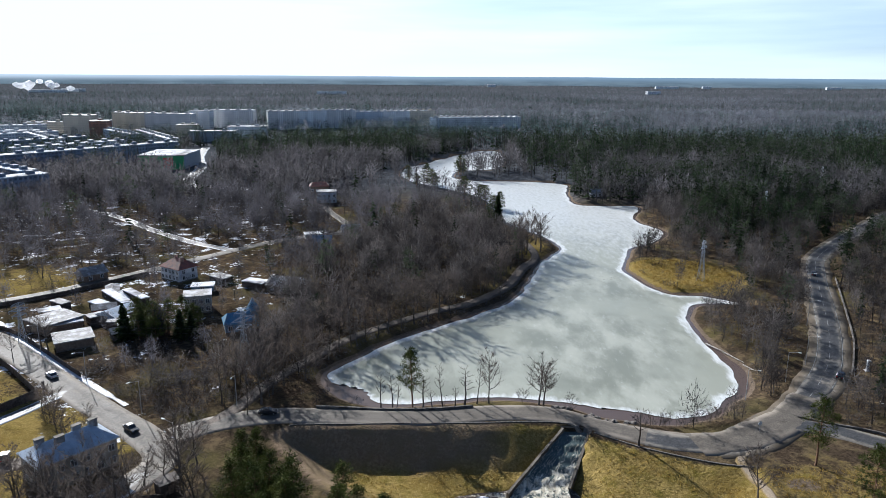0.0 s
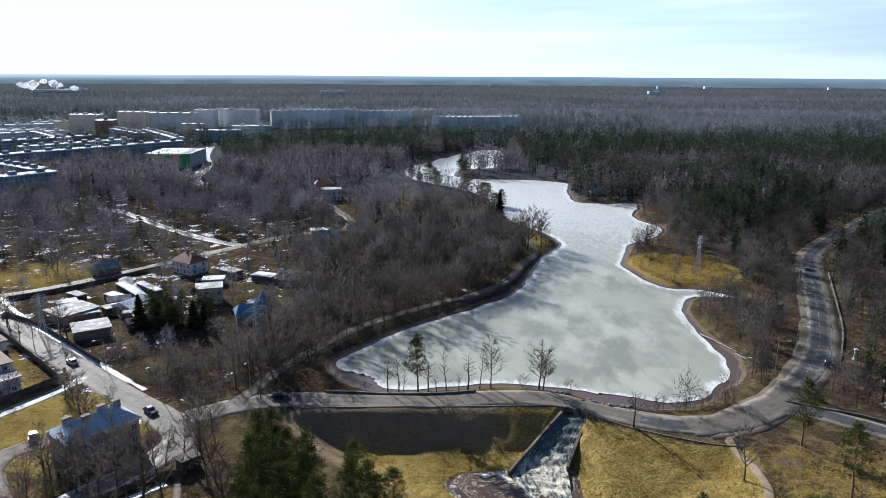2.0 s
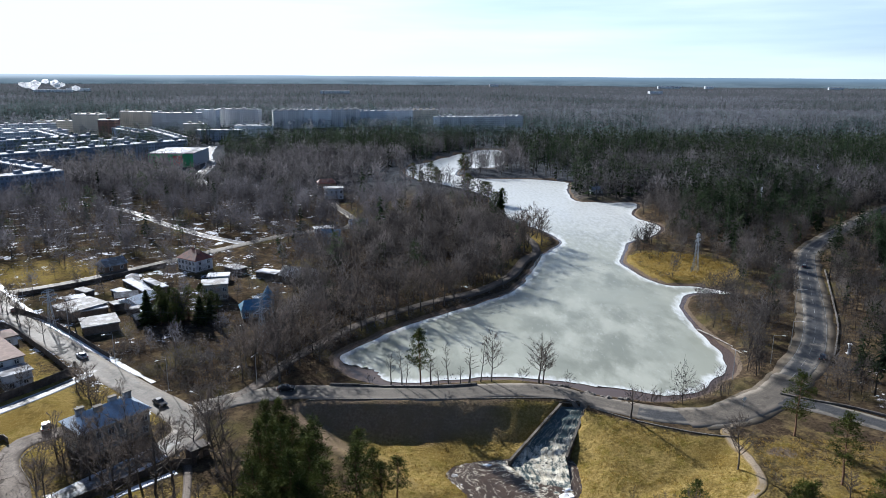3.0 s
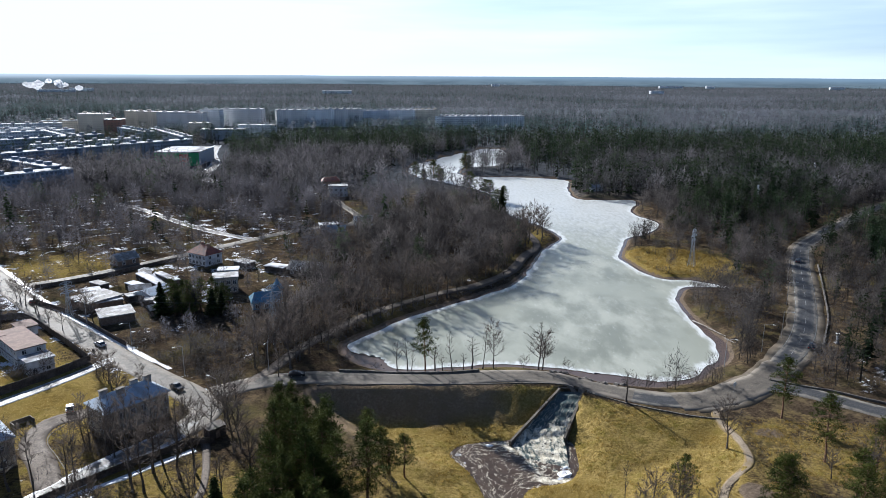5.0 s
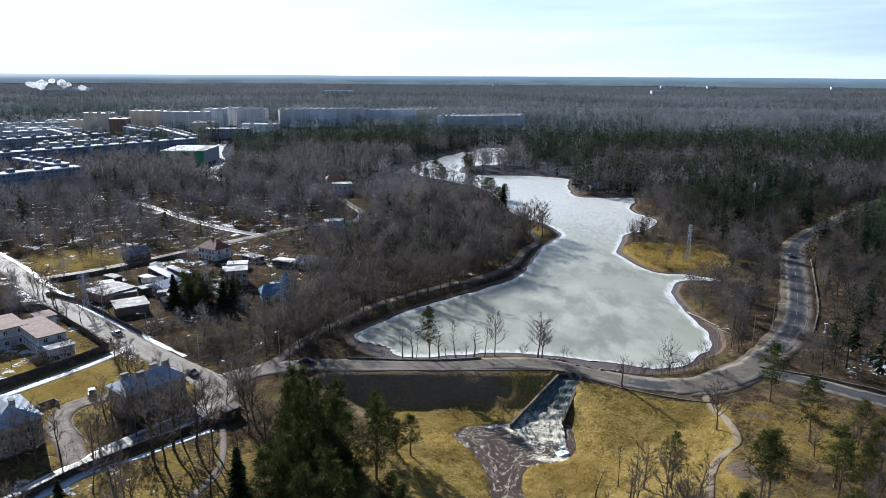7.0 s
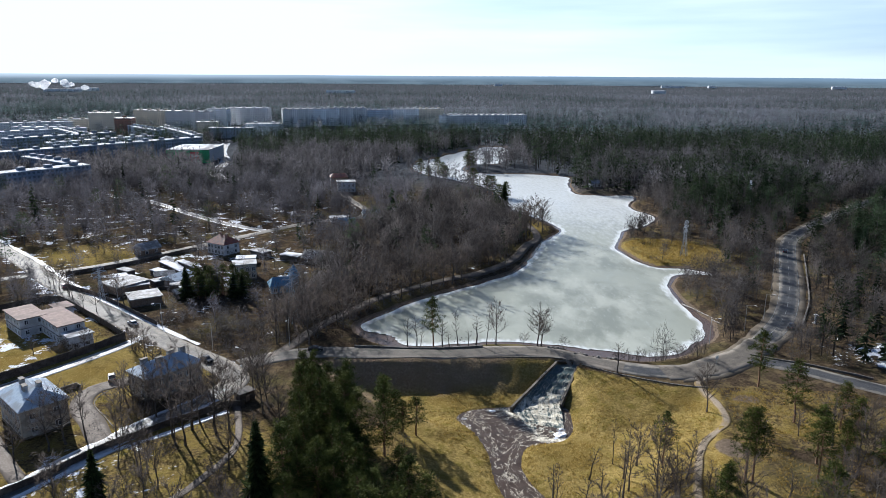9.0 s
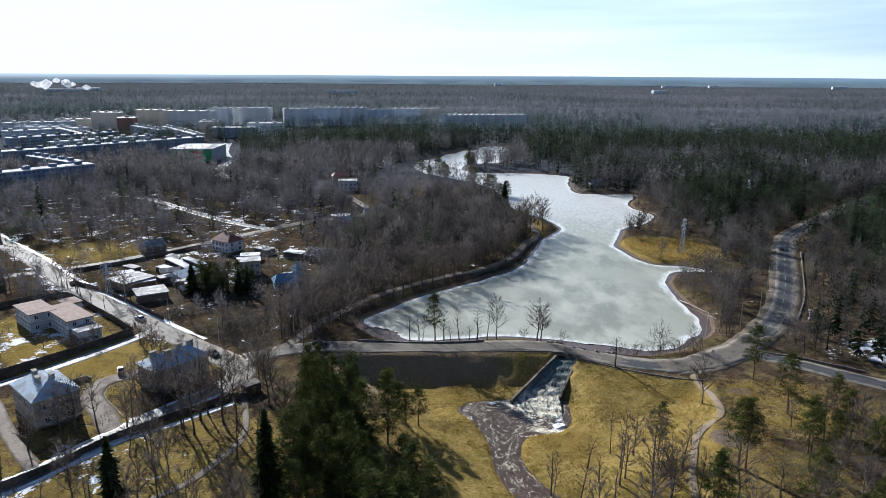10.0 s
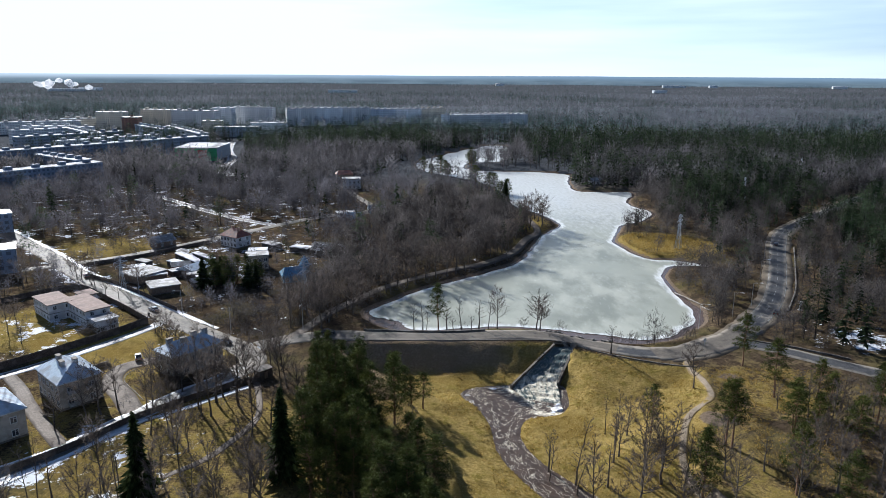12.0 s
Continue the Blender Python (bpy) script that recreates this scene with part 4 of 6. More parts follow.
slab("office_building", -320, 836, 7, 54, 16, 4, W_BLUE, M_TAR, "long low bluish office building with window bands", 2)
slab("office_building", -290, 875, 7, 46, 18, 5, W_WHITE, M_TAR, "white and blue glazed office block with a flat roof", 2)
slab("apartment_block", -376, 898, 8, 26, 14, 5, W_CREAM, M_TAR, "small pale panel block behind the offices", 2)
slab("tower_block", -513, 888, -8, 40, 14, 9, W_CREAM, M_TAR, "cream nine-storey panel block", 3)
slab("tower_block", -479, 960, -12, 57, 14, 9, W_CREAM, M_TAR, "cream nine-storey panel block", 4)
slab("tower_block", -419, 944, -6, 68, 14, 9, W_PALE, M_TAR, "pale nine-storey panel block", 4)
slab("tower_block", -410, 1031, -6, 32, 14, 9, W_WHITE, M_TAR, "white nine-storey panel block", 2)
slab("tower_block", -372, 1060, -5, 68, 14, 9, W_PALE, M_TAR, "pale nine-storey panel block", 4)
for k in range(6):
    slab("tower_block", -290 + 39.5 * k, 1038 + 20.5 * k, 25 + (k % 2) * 5, 45, 14, 9 - (k > 2), (W_PALE, W_WHITE, W_PALE, W_BLUE, W_WHITE, W_CREAM)[k], M_TAR, "pale nine-storey panel block in a row at the wood's edge", 4)
slab("tower_block", -52, 1010, 50, 34, 14, 7, W_WHITE, M_TAR, "white panel block with many balconies", 3)
slab("tower_block", 2, 1022, 18, 122, 16, 7, W_PALE, M_ROOFSNOW, "grey-blue apartment block with a cluttered white roof", 14)


def supermarket():
    t = thing("supermarket", pose(-270, 602, 1.2, 0, 0, 6), "green clad shop hall with red sign panel and snowy roof", "shop")
    FOOTPRINTS.append((-272, 590, radians(6), 44, 80))
    part("wall", box(bmesh.new(), -19, 19, -24.9, 25, 0, 12), M_TIN_FAR, t)
    part("front_wall", box(bmesh.new(), -19.1, 19.1, -25.05, -24.9, 0, 12), M_GREENWALL, t)
    part("roof", box(bmesh.new(), -19.5, 19.5, -25.5, 25.5, 12, 12.7), M_ROOFSNOW, t)
    part("sign_panel", box(bmesh.new(), 2, 10, -25.6, -25.06, 3.5, 10.5), M_REDPAINT, t)
    part("entrance", box(bmesh.new(), 3, 8, -27.5, -25.06, 0, 3.4), M_REDPAINT, t)


supermarket()
slab("apartment_block", -200, 206, 35, 22, 12, 3, W_DIM, M_TAR, "dark bluish three-storey block beside the street", 1)
slab("apartment_block", -249, 274, 40, 22, 12, 3, W_DIM, M_TIN_FAR, "bluish three-storey house with a sheet roof", 1)
for x, y, L, turn in ((770, 3184, 60, 10), (77, 4274, 50, 5), (1280, 4080, 45, 0), (1865, 3849, 70, -10), (1076, 4138, 130, 0), (-604, 2914, 120, 8), (-1729, 2786, 140, 15), (-1690, 2900, 90, 10)):
    slab("warehouse", x, y, turn, L, 24, 4, W_WHITE, M_ROOFSNOW, "far white warehouse among forest", 0)




# ---- near trees ----
def tree_thing(name, arrays, mats, label, category="tree", parts=("trunk", "crown")):
    """A tree as a thing: trunk with limbs, and a crown."""
    V, T, M = arrays
    t = tagged(new(name), label, category)
    for k, nm in enumerate(parts):
        f = T[M == k]
        used = np.unique(f)
        remap = np.zeros(len(V), int)
        remap[used] = np.arange(len(used))
        share(nm, mesh_of(nm, V[used], remap[f], [mats[k]]), t)
    return t


def set_tree(proto, x, y, turn, s=1.0, wide=1.0, group="", label="", sink=0.1):
    z = float(height(np.array([[x, y]]))[0]) - sink
    c = copy_thing(proto, pose(x, y, z, 0, 0, turn) @ Matrix.Diagonal((s * wide, s * wide, s, 1)))
    tagged(c, label=label, group=group)
    return c


BARE = [tree_thing("bare_tree", bare_tree(1 + k, 10.0, 20, 15, 4, 0.06, 6, lean=0.05, stout=1.1), [M_BARK, M_TWIG], "leafless dark-barked tree with fine bare twigs") for k in range(5)]
SLIM = [tree_thing("bare_tree", bare_tree(11 + k, 10.0, 13, 9, 2, 0.04, 6, spread=0.18, lean=0.10, low=0.4, stout=1.2), [M_BARK, M_TWIG], "slim leafless tree with a short pruned crown") for k in range(3)]
BIG = tree_thing("bare_tree", bare_tree(21, 13.0, 30, 26, 5, 0.05, 7, spread=0.5, low=0.16), [M_BARK, M_TWIG], "broad old leafless tree at the lake corner")
SHRUB = [tree_thing("shrub", bare_tree(31 + k, 4.0, 20, 22, 2, 0.022, 3, spread=0.42, low=0.0, stout=0.4), [M_BARK, M_TWIG], "leafless shrub with dense brown twigs", "shrub") for k in range(3)]
PINE = [tree_thing("pine_tree", pine_tree(41 + k, 16.0, 105, 40, 0.36, 0.145, 0.9, puff=0.031), [M_PINEBARK, M_NEEDLE], "tall Scots pine with a bare reddish trunk") for k in range(5)]
FULL = [tree_thing("pine_tree", pine_tree(51 + k, 18.0, 135, 40, 0.16, 0.125, 0.9, puff=0.031), [M_PINEBARK, M_NEEDLE], "dense dark green pine of the roadside stand") for k in range(4)]
SPRUCE = [tree_thing("spruce_tree", spruce_tree(61 + k, 16.0, 40, 26, 0.18), [M_BARK, M_SPRUCE], "narrow dark green spruce") for k in range(3)]
for proto, spot in ((BARE[0], (3.9, 157.9)), (BARE[1], (16.3, 158.3)), (BARE[2], (54.5, 120)), (BARE[3], (38, 84)), (BARE[4], (33.6, 99.4)), (SLIM[0], (-22.3, 153.4)), (SLIM[1], (-19.4, 153.3)), (SLIM[2], (14.1, 83)),
                    (BIG, (-44.5, 169.0)), (SHRUB[0], (12.2, 158.6)), (SHRUB[1], (24, 158.3)), (SHRUB[2], (57.5, 152.5)), (PINE[0], (-14.6, 153.8)), (PINE[1], (71.6, 133.5)), (PINE[2], (72.6, 114.2)), (PINE[3], (52.4, 88.8)), (PINE[4], (53.6, 88.2)),
                    (FULL[0], (-43.5, 117)), (FULL[1], (-20.5, 93)), (FULL[2], (-30, 100)), (FULL[3], (-36, 108)), (SPRUCE[0], (-39.5, 69.5)), (SPRUCE[1], (-65, 62)), (SPRUCE[2], (12.3, 387))):
    proto.matrix_world = pose(*spot, float(height(np.array([spot]))[0]) - 0.1)
FULL[0].scale, FULL[3].scale = (0.8, 0.8, 0.74), (0.85, 0.85, 0.8)
BARE[0].scale = (0.95, 0.95, 1.4)
BARE[1].scale = (1.25, 1.25, 1.25)
BARE[2].scale = (1.0, 1.0, 1.25)
SPRUCE[0].scale = (1.15, 1.15, 1.25)
SPRUCE[1].scale = (1.1, 1.1, 1.1)
SLIM[2].scale = (0.7, 0.7, 1.45)
tagged(PINE[0], "slender Scots pine on the dam beside the ice")

G_DAM = "trees along the dam"
for k, (x, y, s, kind) in enumerate([(-18.4, 153.6, 0.6, SLIM[2]), (-12.0, 154.2, 0.92, SLIM[0]), (-9.8, 155, 0.6, SLIM[1]), (-7.3, 154.9, 0.85, SLIM[2]), (-4.3, 156.2, 0.55, SLIM[0]), (-2.0, 156.8, 0.95, SLIM[1]), (1.0, 157.4, 0.82, SLIM[2]), (17.4, 158.6, 0.85, BARE[2]), (36.4, 139.0, 0.95, SLIM[0])]):
    set_tree(kind, x, y, 67 * k, s, 1.35, G_DAM)
G_SHORE = "shrubs and saplings on the lake shore"
rngn = np.random.default_rng(5)
for k in range(26):
    u = k / 25
    set_tree(SLIM[k % 3] if k % 3 == 1 else SHRUB[k % 3], 40.5 + 24 * u + rngn.normal() * 0.6, 149.6 + 4.5 * u * u + rngn.normal() * 0.5, 50 * k, rngn.uniform(0.35, 0.55) if k % 3 == 1 else rngn.uniform(0.6, 1.2), 0.8, G_SHORE)

# pines and bare trees on the slope by the stream
G_SLOPE = "trees on the valley slope"
for k, (x, y, s, kind) in enumerate([(43.5, 74, 0.95, FULL[1]), (69.5, 96, 0.85, PINE[0]), (67, 90, 0.9, PINE[2]), (60, 71, 0.95, PINE[3]), (38.8, 98.3, 0.8, PINE[1]), (82, 112, 0.75, PINE[2]), (90, 100, 0.9, PINE[4]), (78, 86, 0.9, PINE[3]), (97, 112, 0.7, PINE[0]), (86, 78, 1.0, FULL[2]), (64, 60, 1.0, PINE[4]), (100, 84, 1.0, FULL[3]),
                                     (14.4, 86.7, 1.15, SLIM[0]), (19.7, 81.9, 1.2, SLIM[1]), (23, 96, 0.9, SLIM[1]), (30, 95, 1.0, SLIM[0]), (26, 80, 1.1, SLIM[0]), (39, 88, 1.1, SLIM[1]), (41, 78, 1.1, SLIM[2]), (35, 85, 1.2, SLIM[1]), (29, 102, 0.8, SLIM[2]), (36, 91.5, 1.05, BARE[0]), (33, 80, 1.15, BARE[2]), (19.2, 78.5, 1.0, SLIM[1]), (24.6, 90.2, 0.75, SLIM[0]), (28.5, 88, 1.3, SLIM[2]), (31, 73, 1.1, BARE[1]), (27, 66, 1.1, BARE[3]), (38, 70, 1.15, BARE[4]), (46, 64, 1.0, BARE[0]), (76, 103, 0.9, BARE[1]), (83, 95, 1.0, BARE[2]), (88, 88, 0.9, BARE[3]), (73, 78, 1.0, BARE[4]), (94, 93, 0.9, BARE[0]), (62, 104, 0.55, BARE[3]), (80, 70, 1.0, BARE[2]), (104, 98, 1.0, BARE[1]), (70, 84, 0.9, SLIM[0]), (75, 91, 1.0, BARE[3]), (85, 103, 0.8, BARE[4]), (92, 105, 0.8, BARE[2]), (98, 104, 0.8, BARE[3]), (91, 82, 1.0, BARE[1]), (84, 86, 1.0, SLIM[2]), (68, 72, 1.1, BARE[0]), (97, 88, 1.1, BARE[4]), (57, 79, 1.0, SLIM[1]), (74, 68, 1.1, BARE[3]), (88, 96, 0.9, SLIM[1]),
                                     (42, 92, 1.0, BARE[3]), (37, 80, 1.2, BARE[1]), (45, 84, 0.9, BARE[4]), (48, 76, 1.1, BARE[2]), (22, 74, 1.1, BARE[0]), (41, 66, 1.2, BARE[3]), (30, 90, 1.0, BARE[4]), (66, 80, 1.0, BARE[2]), (79, 98, 0.9, BARE[0]), (71, 108, 0.7, BARE[4]), (86, 108, 0.8, BARE[1]), (58, 66, 1.1, BARE[0]), (79, 78, 1.1, BARE[1]), (95, 78, 1.1, BARE[3]), (102, 91, 1.0, BARE[2]), (110, 104, 1.0, BARE[0]), (81, 104, 0.9, FULL[0]), (93, 98, 0.85, FULL[1]), (74, 95, 0.75, FULL[3]), (106, 108, 0.8, PINE[1])]):
    set_tree(kind, x, y, 41 * k, s, 1.0, G_SLOPE)

# the stand of pines
G_STAND = "stand of pines"
STAND = [(-46, 119), (-41, 121), (-36, 112), (-30, 100), (-24.5, 90), (-21, 78), (-19, 58), (-33, 58), (-37, 80), (-41, 98)]
Ps = cloud(900, -55, -8, 60, 122, 77)
Ps = Ps[poly(Ps, STAND)]
kept = []
for q in Ps:
    if all(np.hypot(*(q - r)) > 3.1 for r in kept) and min(np.hypot(q[0] + 45, q[1] - 117), np.hypot(q[0] + 17, q[1] - 93)) > 4:
        kept.append(q)
for k, q in enumerate(kept):
    kind = FULL[k % 4] if k % 4 else PINE[k % 5]
    set_tree(kind, q[0], q[1], 73 * k, rngn.uniform(0.68, 1.08) * np.interp(q[1], [85, 112], [1.0, 0.78]), 1.0, G_STAND)
for k, (x, y, s) in enumerate([(-16.5, 62, 0.8), (-13.5, 58, 0.85), (-18.5, 66, 0.75), (-11, 54, 0.8), (-15, 53, 0.95), (-9, 49, 0.8), (-17.5, 57, 0.9), (-19, 52, 0.95), (-12.5, 48, 0.9), (-13, 71, 0.75), (-9.5, 65, 0.75), (-15.5, 77, 0.8)]):
    set_tree(FULL[k % 4], x, y, 40 * k, s, 1.2, G_STAND)
for k, (x, y, s) in enumerate([(-11, 63, 0.4), (-13, 68, 0.3)]):
    set_tree(SPRUCE[k], x, y, 40 * k, s, 1.1)

for k, (x, y, s) in enumerate([(-20, 109, 0.66), (-15.3, 108.4, 0.64), (-24.2, 113.8, 0.58), (-18.2, 106.0, 0.6), (-22, 104, 0.66)]):
    set_tree(PINE[k], x, y, 90 * k, s, 1.25, G_STAND)

# bare trees below the street, along the promenade and round the houses
G_LOW = "bare trees below the street"
Pl = cloud(330, -98, -38, 44, 112, 78)
off_street = dist_line(Pl, STREET)
Pl = Pl[(off_street > 10.5) & (Pl[:, 0] > np.interp(Pl[:, 1], [44, 76, 101, 122], [-104, -86, -72, -62])) & ~poly(Pl, STAND)]
for k, q in enumerate(Pl[:36]):
    set_tree((BARE + SLIM)[k % 8], q[0], q[1], 59 * k, rngn.uniform(0.85, 1.4), 0.8, G_LOW)
G_PROM = "bare trees along the promenade"
dprom = np.gradient(PROM, axis=0)
nprom = np.column_stack([-dprom[:, 1], dprom[:, 0]]) / np.hypot(dprom[:, 0], dprom[:, 1])[:, None]
for k in range(4, len(PROM) - 4):
    side = 4.3 if k % 2 else -4.0
    q = PROM[k] + nprom[k] * (side + rngn.normal() * 0.5)
    if signed(q[None], LAKE)[0] < -2.5 and np.hypot(q[0] + 44.5, q[1] - 169) > 5:
        set_tree(BARE[k % 5], q[0], q[1], 31 * k, rngn.uniform(0.8, 1.4), 1.0, G_PROM)
G_YARD = "bare trees in the yards"
for k, (x, y, s) in enumerate([(-76, 106, 1.0), (-79, 108, 0.9), (-83, 109, 0.9), (-86, 112, 0.9), (-80, 111.5, 0.8), (-89, 116, 0.7), (-90, 93, 1.1), (-88, 97, 1.0), (-92, 90, 1.2), (-97, 86, 0.9), (-58, 121, 1.05), (-56, 124, 0.95), (-60, 118, 0.9), (-64, 118, 0.8), (-93, 137, 0.8), (-90, 134, 0.7), (-96, 141, 0.75), (-99, 144, 0.7), (-87, 132, 0.8), (-102, 146, 0.8), (-85, 136, 0.6),
                                    (-116, 148, 0.5), (-115, 144, 0.5), (-128, 140, 0.5), (-137, 134, 0.7), (-146, 141, 0.8), (-149, 149, 0.7), (-155, 175, 0.8), (-149, 193, 0.85), (-146, 190, 0.85), (-152, 197, 0.9), (-157, 200, 0.9), (-161, 203, 0.9), (-165, 207, 0.8), (-137, 181, 0.7), (-130, 177, 0.7), (-124, 184, 0.8), (-128, 187, 0.85), (-133, 190, 0.8), (-168, 192, 0.9), (-172, 187, 0.9), (-177, 196, 0.8)]):
    set_tree(BARE[k % 5], x, y, 47 * k, s, 1.0, G_YARD)
for k, (x, y, s) in enumerate([(-51.7, 109.3, 1.45), (-50.7, 111.0, 1.35), (-80.6, 96.5, 1.1), (-79.4, 97.2, 1.0), (-59.3, 99.7, 1.5), (-57.1, 101.7, 1.4), (-64.7, 104.0, 1.3), (-64.0, 94.2, 1.5), (-68.2, 97.3, 1.4), (-65.4, 101.1, 1.5)]):
    set_tree(BARE[(k + 2) % 5], x, y, 83 * k, s, 0.85, G_YARD)
G_YS = "shrubs in the yards"
for k in range(46):
    x, y = ((-84 + 7 * rngn.random(), 105 + 8 * rngn.random()), (-104 + 18 * rngn.random(), 150.5 - 18 * rngn.random()), (-124 + 9 * rngn.random(), 139 + 7 * rngn.random()))[k % 3]
    if k % 3 != 1 or (abs(x + y - 46) < 9 and dist_line(np.array([[x, y]]), STREET)[0] > 6.5):
        set_tree(SHRUB[k % 3], x, y, 50 * k, rngn.uniform(0.5, 1.0), 1.1, G_YS)
G_VSP = "spruces in the village"
for k in range(22):
    set_tree((FULL + SPRUCE[:1])[k % 5], -97 + 10 * rngn.random() * (1 if k % 2 else -1), 201 + 19 * (rngn.random() - 0.5), 50 * k, rngn.uniform(0.42, 0.66), 1.5, G_VSP)
G_CAPE = "spruces on the western cape"
for k, (x, y, s) in enumerate([(-44, 505, 0.7), (-30, 498, 0.6), (-52, 530, 0.7), (6, 432, 0.95), (14, 428, 0.9), (-8, 446, 0.9), (9, 394, 0.7), (2, 440, 0.85), (-33, 520, 1.0), (-38, 530, 0.9), (-13, 567, 0.9), (-15, 572, 0.8), (-11, 574, 0.75)]):
    set_tree(FULL[k % 4], x, y, 50 * k, s, 1.7, G_CAPE)

# ---- spillway ----
M_CASCADE = water_material("white_water", (0.085, 0.115, 0.115), 0.3, True, gloss=0.1)


def spillway():
    """Flared concrete walls and the white water between them."""
    t = thing("spillway", pose(0, 0, 0), "stained concrete spillway with flared side walls below the dam", "spillway")
    for nm, a, b, s in (("side_wall", (20.8, 146.4), (7.5, 127.8), 1), ("side_wall", (27.1, 146.2), (20.5, 130.4), -1)):
        bm = bmesh.new()
        ax, bx = Vector((*a, 0)), Vector((*b, 0))
        nr = Vector((-(bx - ax).y, (bx - ax).x, 0)).normalized() * 0.3
        ring = []
        for f in np.linspace(0, 1, 9):
            c = ax.lerp(bx, f)
            zt = 1.75 + (-3.5 - 1.75) * f + 0.06 * math.sin(f * 37)
            ring.append([bm.verts.new(c + nr + Vector((0, 0, -7))), bm.verts.new(c + nr + Vector((0, 0, zt))), bm.verts.new(c - nr + Vector((0, 0, zt))), bm.verts.new(c - nr + Vector((0, 0, -7)))])
        for p, q in zip(ring, ring[1:]):
            for k in range(4):
                bm.faces.new((p[k], p[(k + 1) % 4], q[(k + 1) % 4], q[k]))
        bm.faces.new(ring[0])
        bm.faces.new(ring[-1])
        part(nm, bm, M_CONCRETE, t)
    part("sluice_beam", box(bmesh.new(), 20.2, 27.4, 146.9, 147.7, 0.6, 1.8, 0.06), M_CONCRETE, t)
    nu, nv = 34, 70
    left = np.array([(20.9, 147.4), (9.0, 129.4), (8.0, 127.2), (9.8, 123.5), (12.4, 117.5)])
    right = np.array([(26.8, 147.0), (20.3, 130.6), (20.5, 126), (20.3, 120), (19.6, 114.0)])
    at = np.array([0, 0.58, 0.66, 0.82, 1.0])
    V, fo = [], []
    for j in range(nv):
        f = j / (nv - 1)
        a, b = (Vector([float(np.interp(f, at, q[:, c])) for c in (0, 1)]) for q in (left, right))
        for k in range(nu):
            q = a.lerp(b, k / (nu - 1))
            n1 = value_noise(np.array([[q.x * 1.0, q.y]]), 1.1, 15)[0] - 0.5
            z0 = float(np.interp(f, [0, 0.1, 0.58, 0.75, 1.0], [0.9, 0.5, -3.9, -4.5, -5.0]))
            V.append((q.x, q.y, z0 + (0.12 + 0.16 * min(f * 1.6, 1)) * n1 - 0.1 * math.sin(f * 60)))
            fo.append(-0.35 + 1.1 * float(np.interp(f, [0, 0.2, 0.5, 0.75, 1], [0, 0.1, 1.0, 1.0, 0.75])) + 0.5 * (k / nu) ** 2 * (f < 0.45) + 0.6 * n1)
    i = np.arange(nu * nv).reshape(nv, nu)
    Q = np.stack([i[:-1, :-1], i[:-1, 1:], i[1:, 1:], i[1:, :-1]], -1).reshape(-1, 4)
    share("cascade", mesh_of("cascade", np.array(V), Q, [M_CASCADE], None, True, {"foam": np.clip(fo, 0, 1), "bank": np.tile(np.arange(nu) * 0.4, nv)}), t)["label"] = "rushing white and brown water"


spillway()


def lump(bm, c, r, rng, squash=0.6):
    s = bmesh.ops.create_icosphere(bm, subdivisions=2, radius=1)
    for v in s["verts"]:
        n = noise.noise(v.co * 1.7 + Vector(c))
        v.co = Vector(c) + Vector((v.co.x * r, v.co.y * r * 0.8, v.co.z * r * squash)) * (1 + 0.45 * n)


M_ROCK = surf("dark_rock", (0.07, 0.06, 0.05), (0.16, 0.14, 0.12), 2, rough=0.9, relief=0.05)
M_STEAM = leaf("white_steam", (0.94, 0.94, 0.95), (0.97, 0.97, 0.97), 0.05, 0.02, "island", 0.8)
M_SNOW = surf("old_snow", (0.66, 0.68, 0.72), (0.80, 0.82, 0.85), 0.8, (0.45, 0.43, 0.41), 0.3, rough=0.6, relief=0.05)
for k in range(22):
    c = [(20.5, 156.8), (23, 157.2), (30, 151.5), (33, 151), (36, 150.2), (28, 153)][k % 6]
    bm = bmesh.new()
    lump(bm, (0, 0, 0), rngn.uniform(0.5, 1.1), rngn)
    x, y = c[0] + rngn.normal() * 1.0, c[1] + rngn.normal() * 0.5
    t = thing("boulder", pose(x, y, float(height(np.array([[x, y]]))[0]), 0, 0, 40 * k), "dark wet boulder on the lake shore", "rock", "boulders on the shore")
    part("stone", bm, M_ROCK, t)
for k in range(9):
    u, w = rngn.random(), rngn.random()
    x, y = 8.5 + 11.5 * u, 130.5 - 12 * w - 1.0 * u
    if x < 8.5 + 4.2 * w:
        continue
    bm = bmesh.new()
    lump(bm, (0, 0, 0), rngn.uniform(0.2, 0.4), rngn)
    t = thing("boulder", pose(x, y, float(np.interp(130.5 - y, [0, 4, 16], [-3.9, -4.5, -5.2])) + 0.15, 0, 0, 40 * k), "dark wet boulder in the white water", "rock", "boulders in the cascade")
    part("stone", bm, M_ROCK, t)
for k, (x, y, r) in enumerate([(19.2, 116.5, 1.9), (18.0, 114.4, 1.3), (19.6, 118.9, 1.3), (18.6, 118.2, 1.0), (-4.6, 123.0, 1.1), (-2.9, 119.4, 0.8), (2.6, 127.6, 1.2)]):
    bm = bmesh.new()
    lump(bm, (k * 3.1, 0, 0), r, rngn, 0.3 if k < 4 else 0.36)
    for v in bm.verts:
        v.co += Vector((noise.noise(v.co * 2.6), noise.noise(v.co * 2.6 + Vector((9, 0, 0))), noise.noise(v.co * 3.3 + Vector((0, 7, 0))) * 0.6)) * 0.5
    bmesh.ops.translate(bm, verts=bm.verts, vec=(-k * 3.1, 0, 0))
    t = thing("foam_bank", pose(x, y, -5.0, 0, 0, 30 * k), "white foam and old ice on the stream bank", "foam", "foam banks")
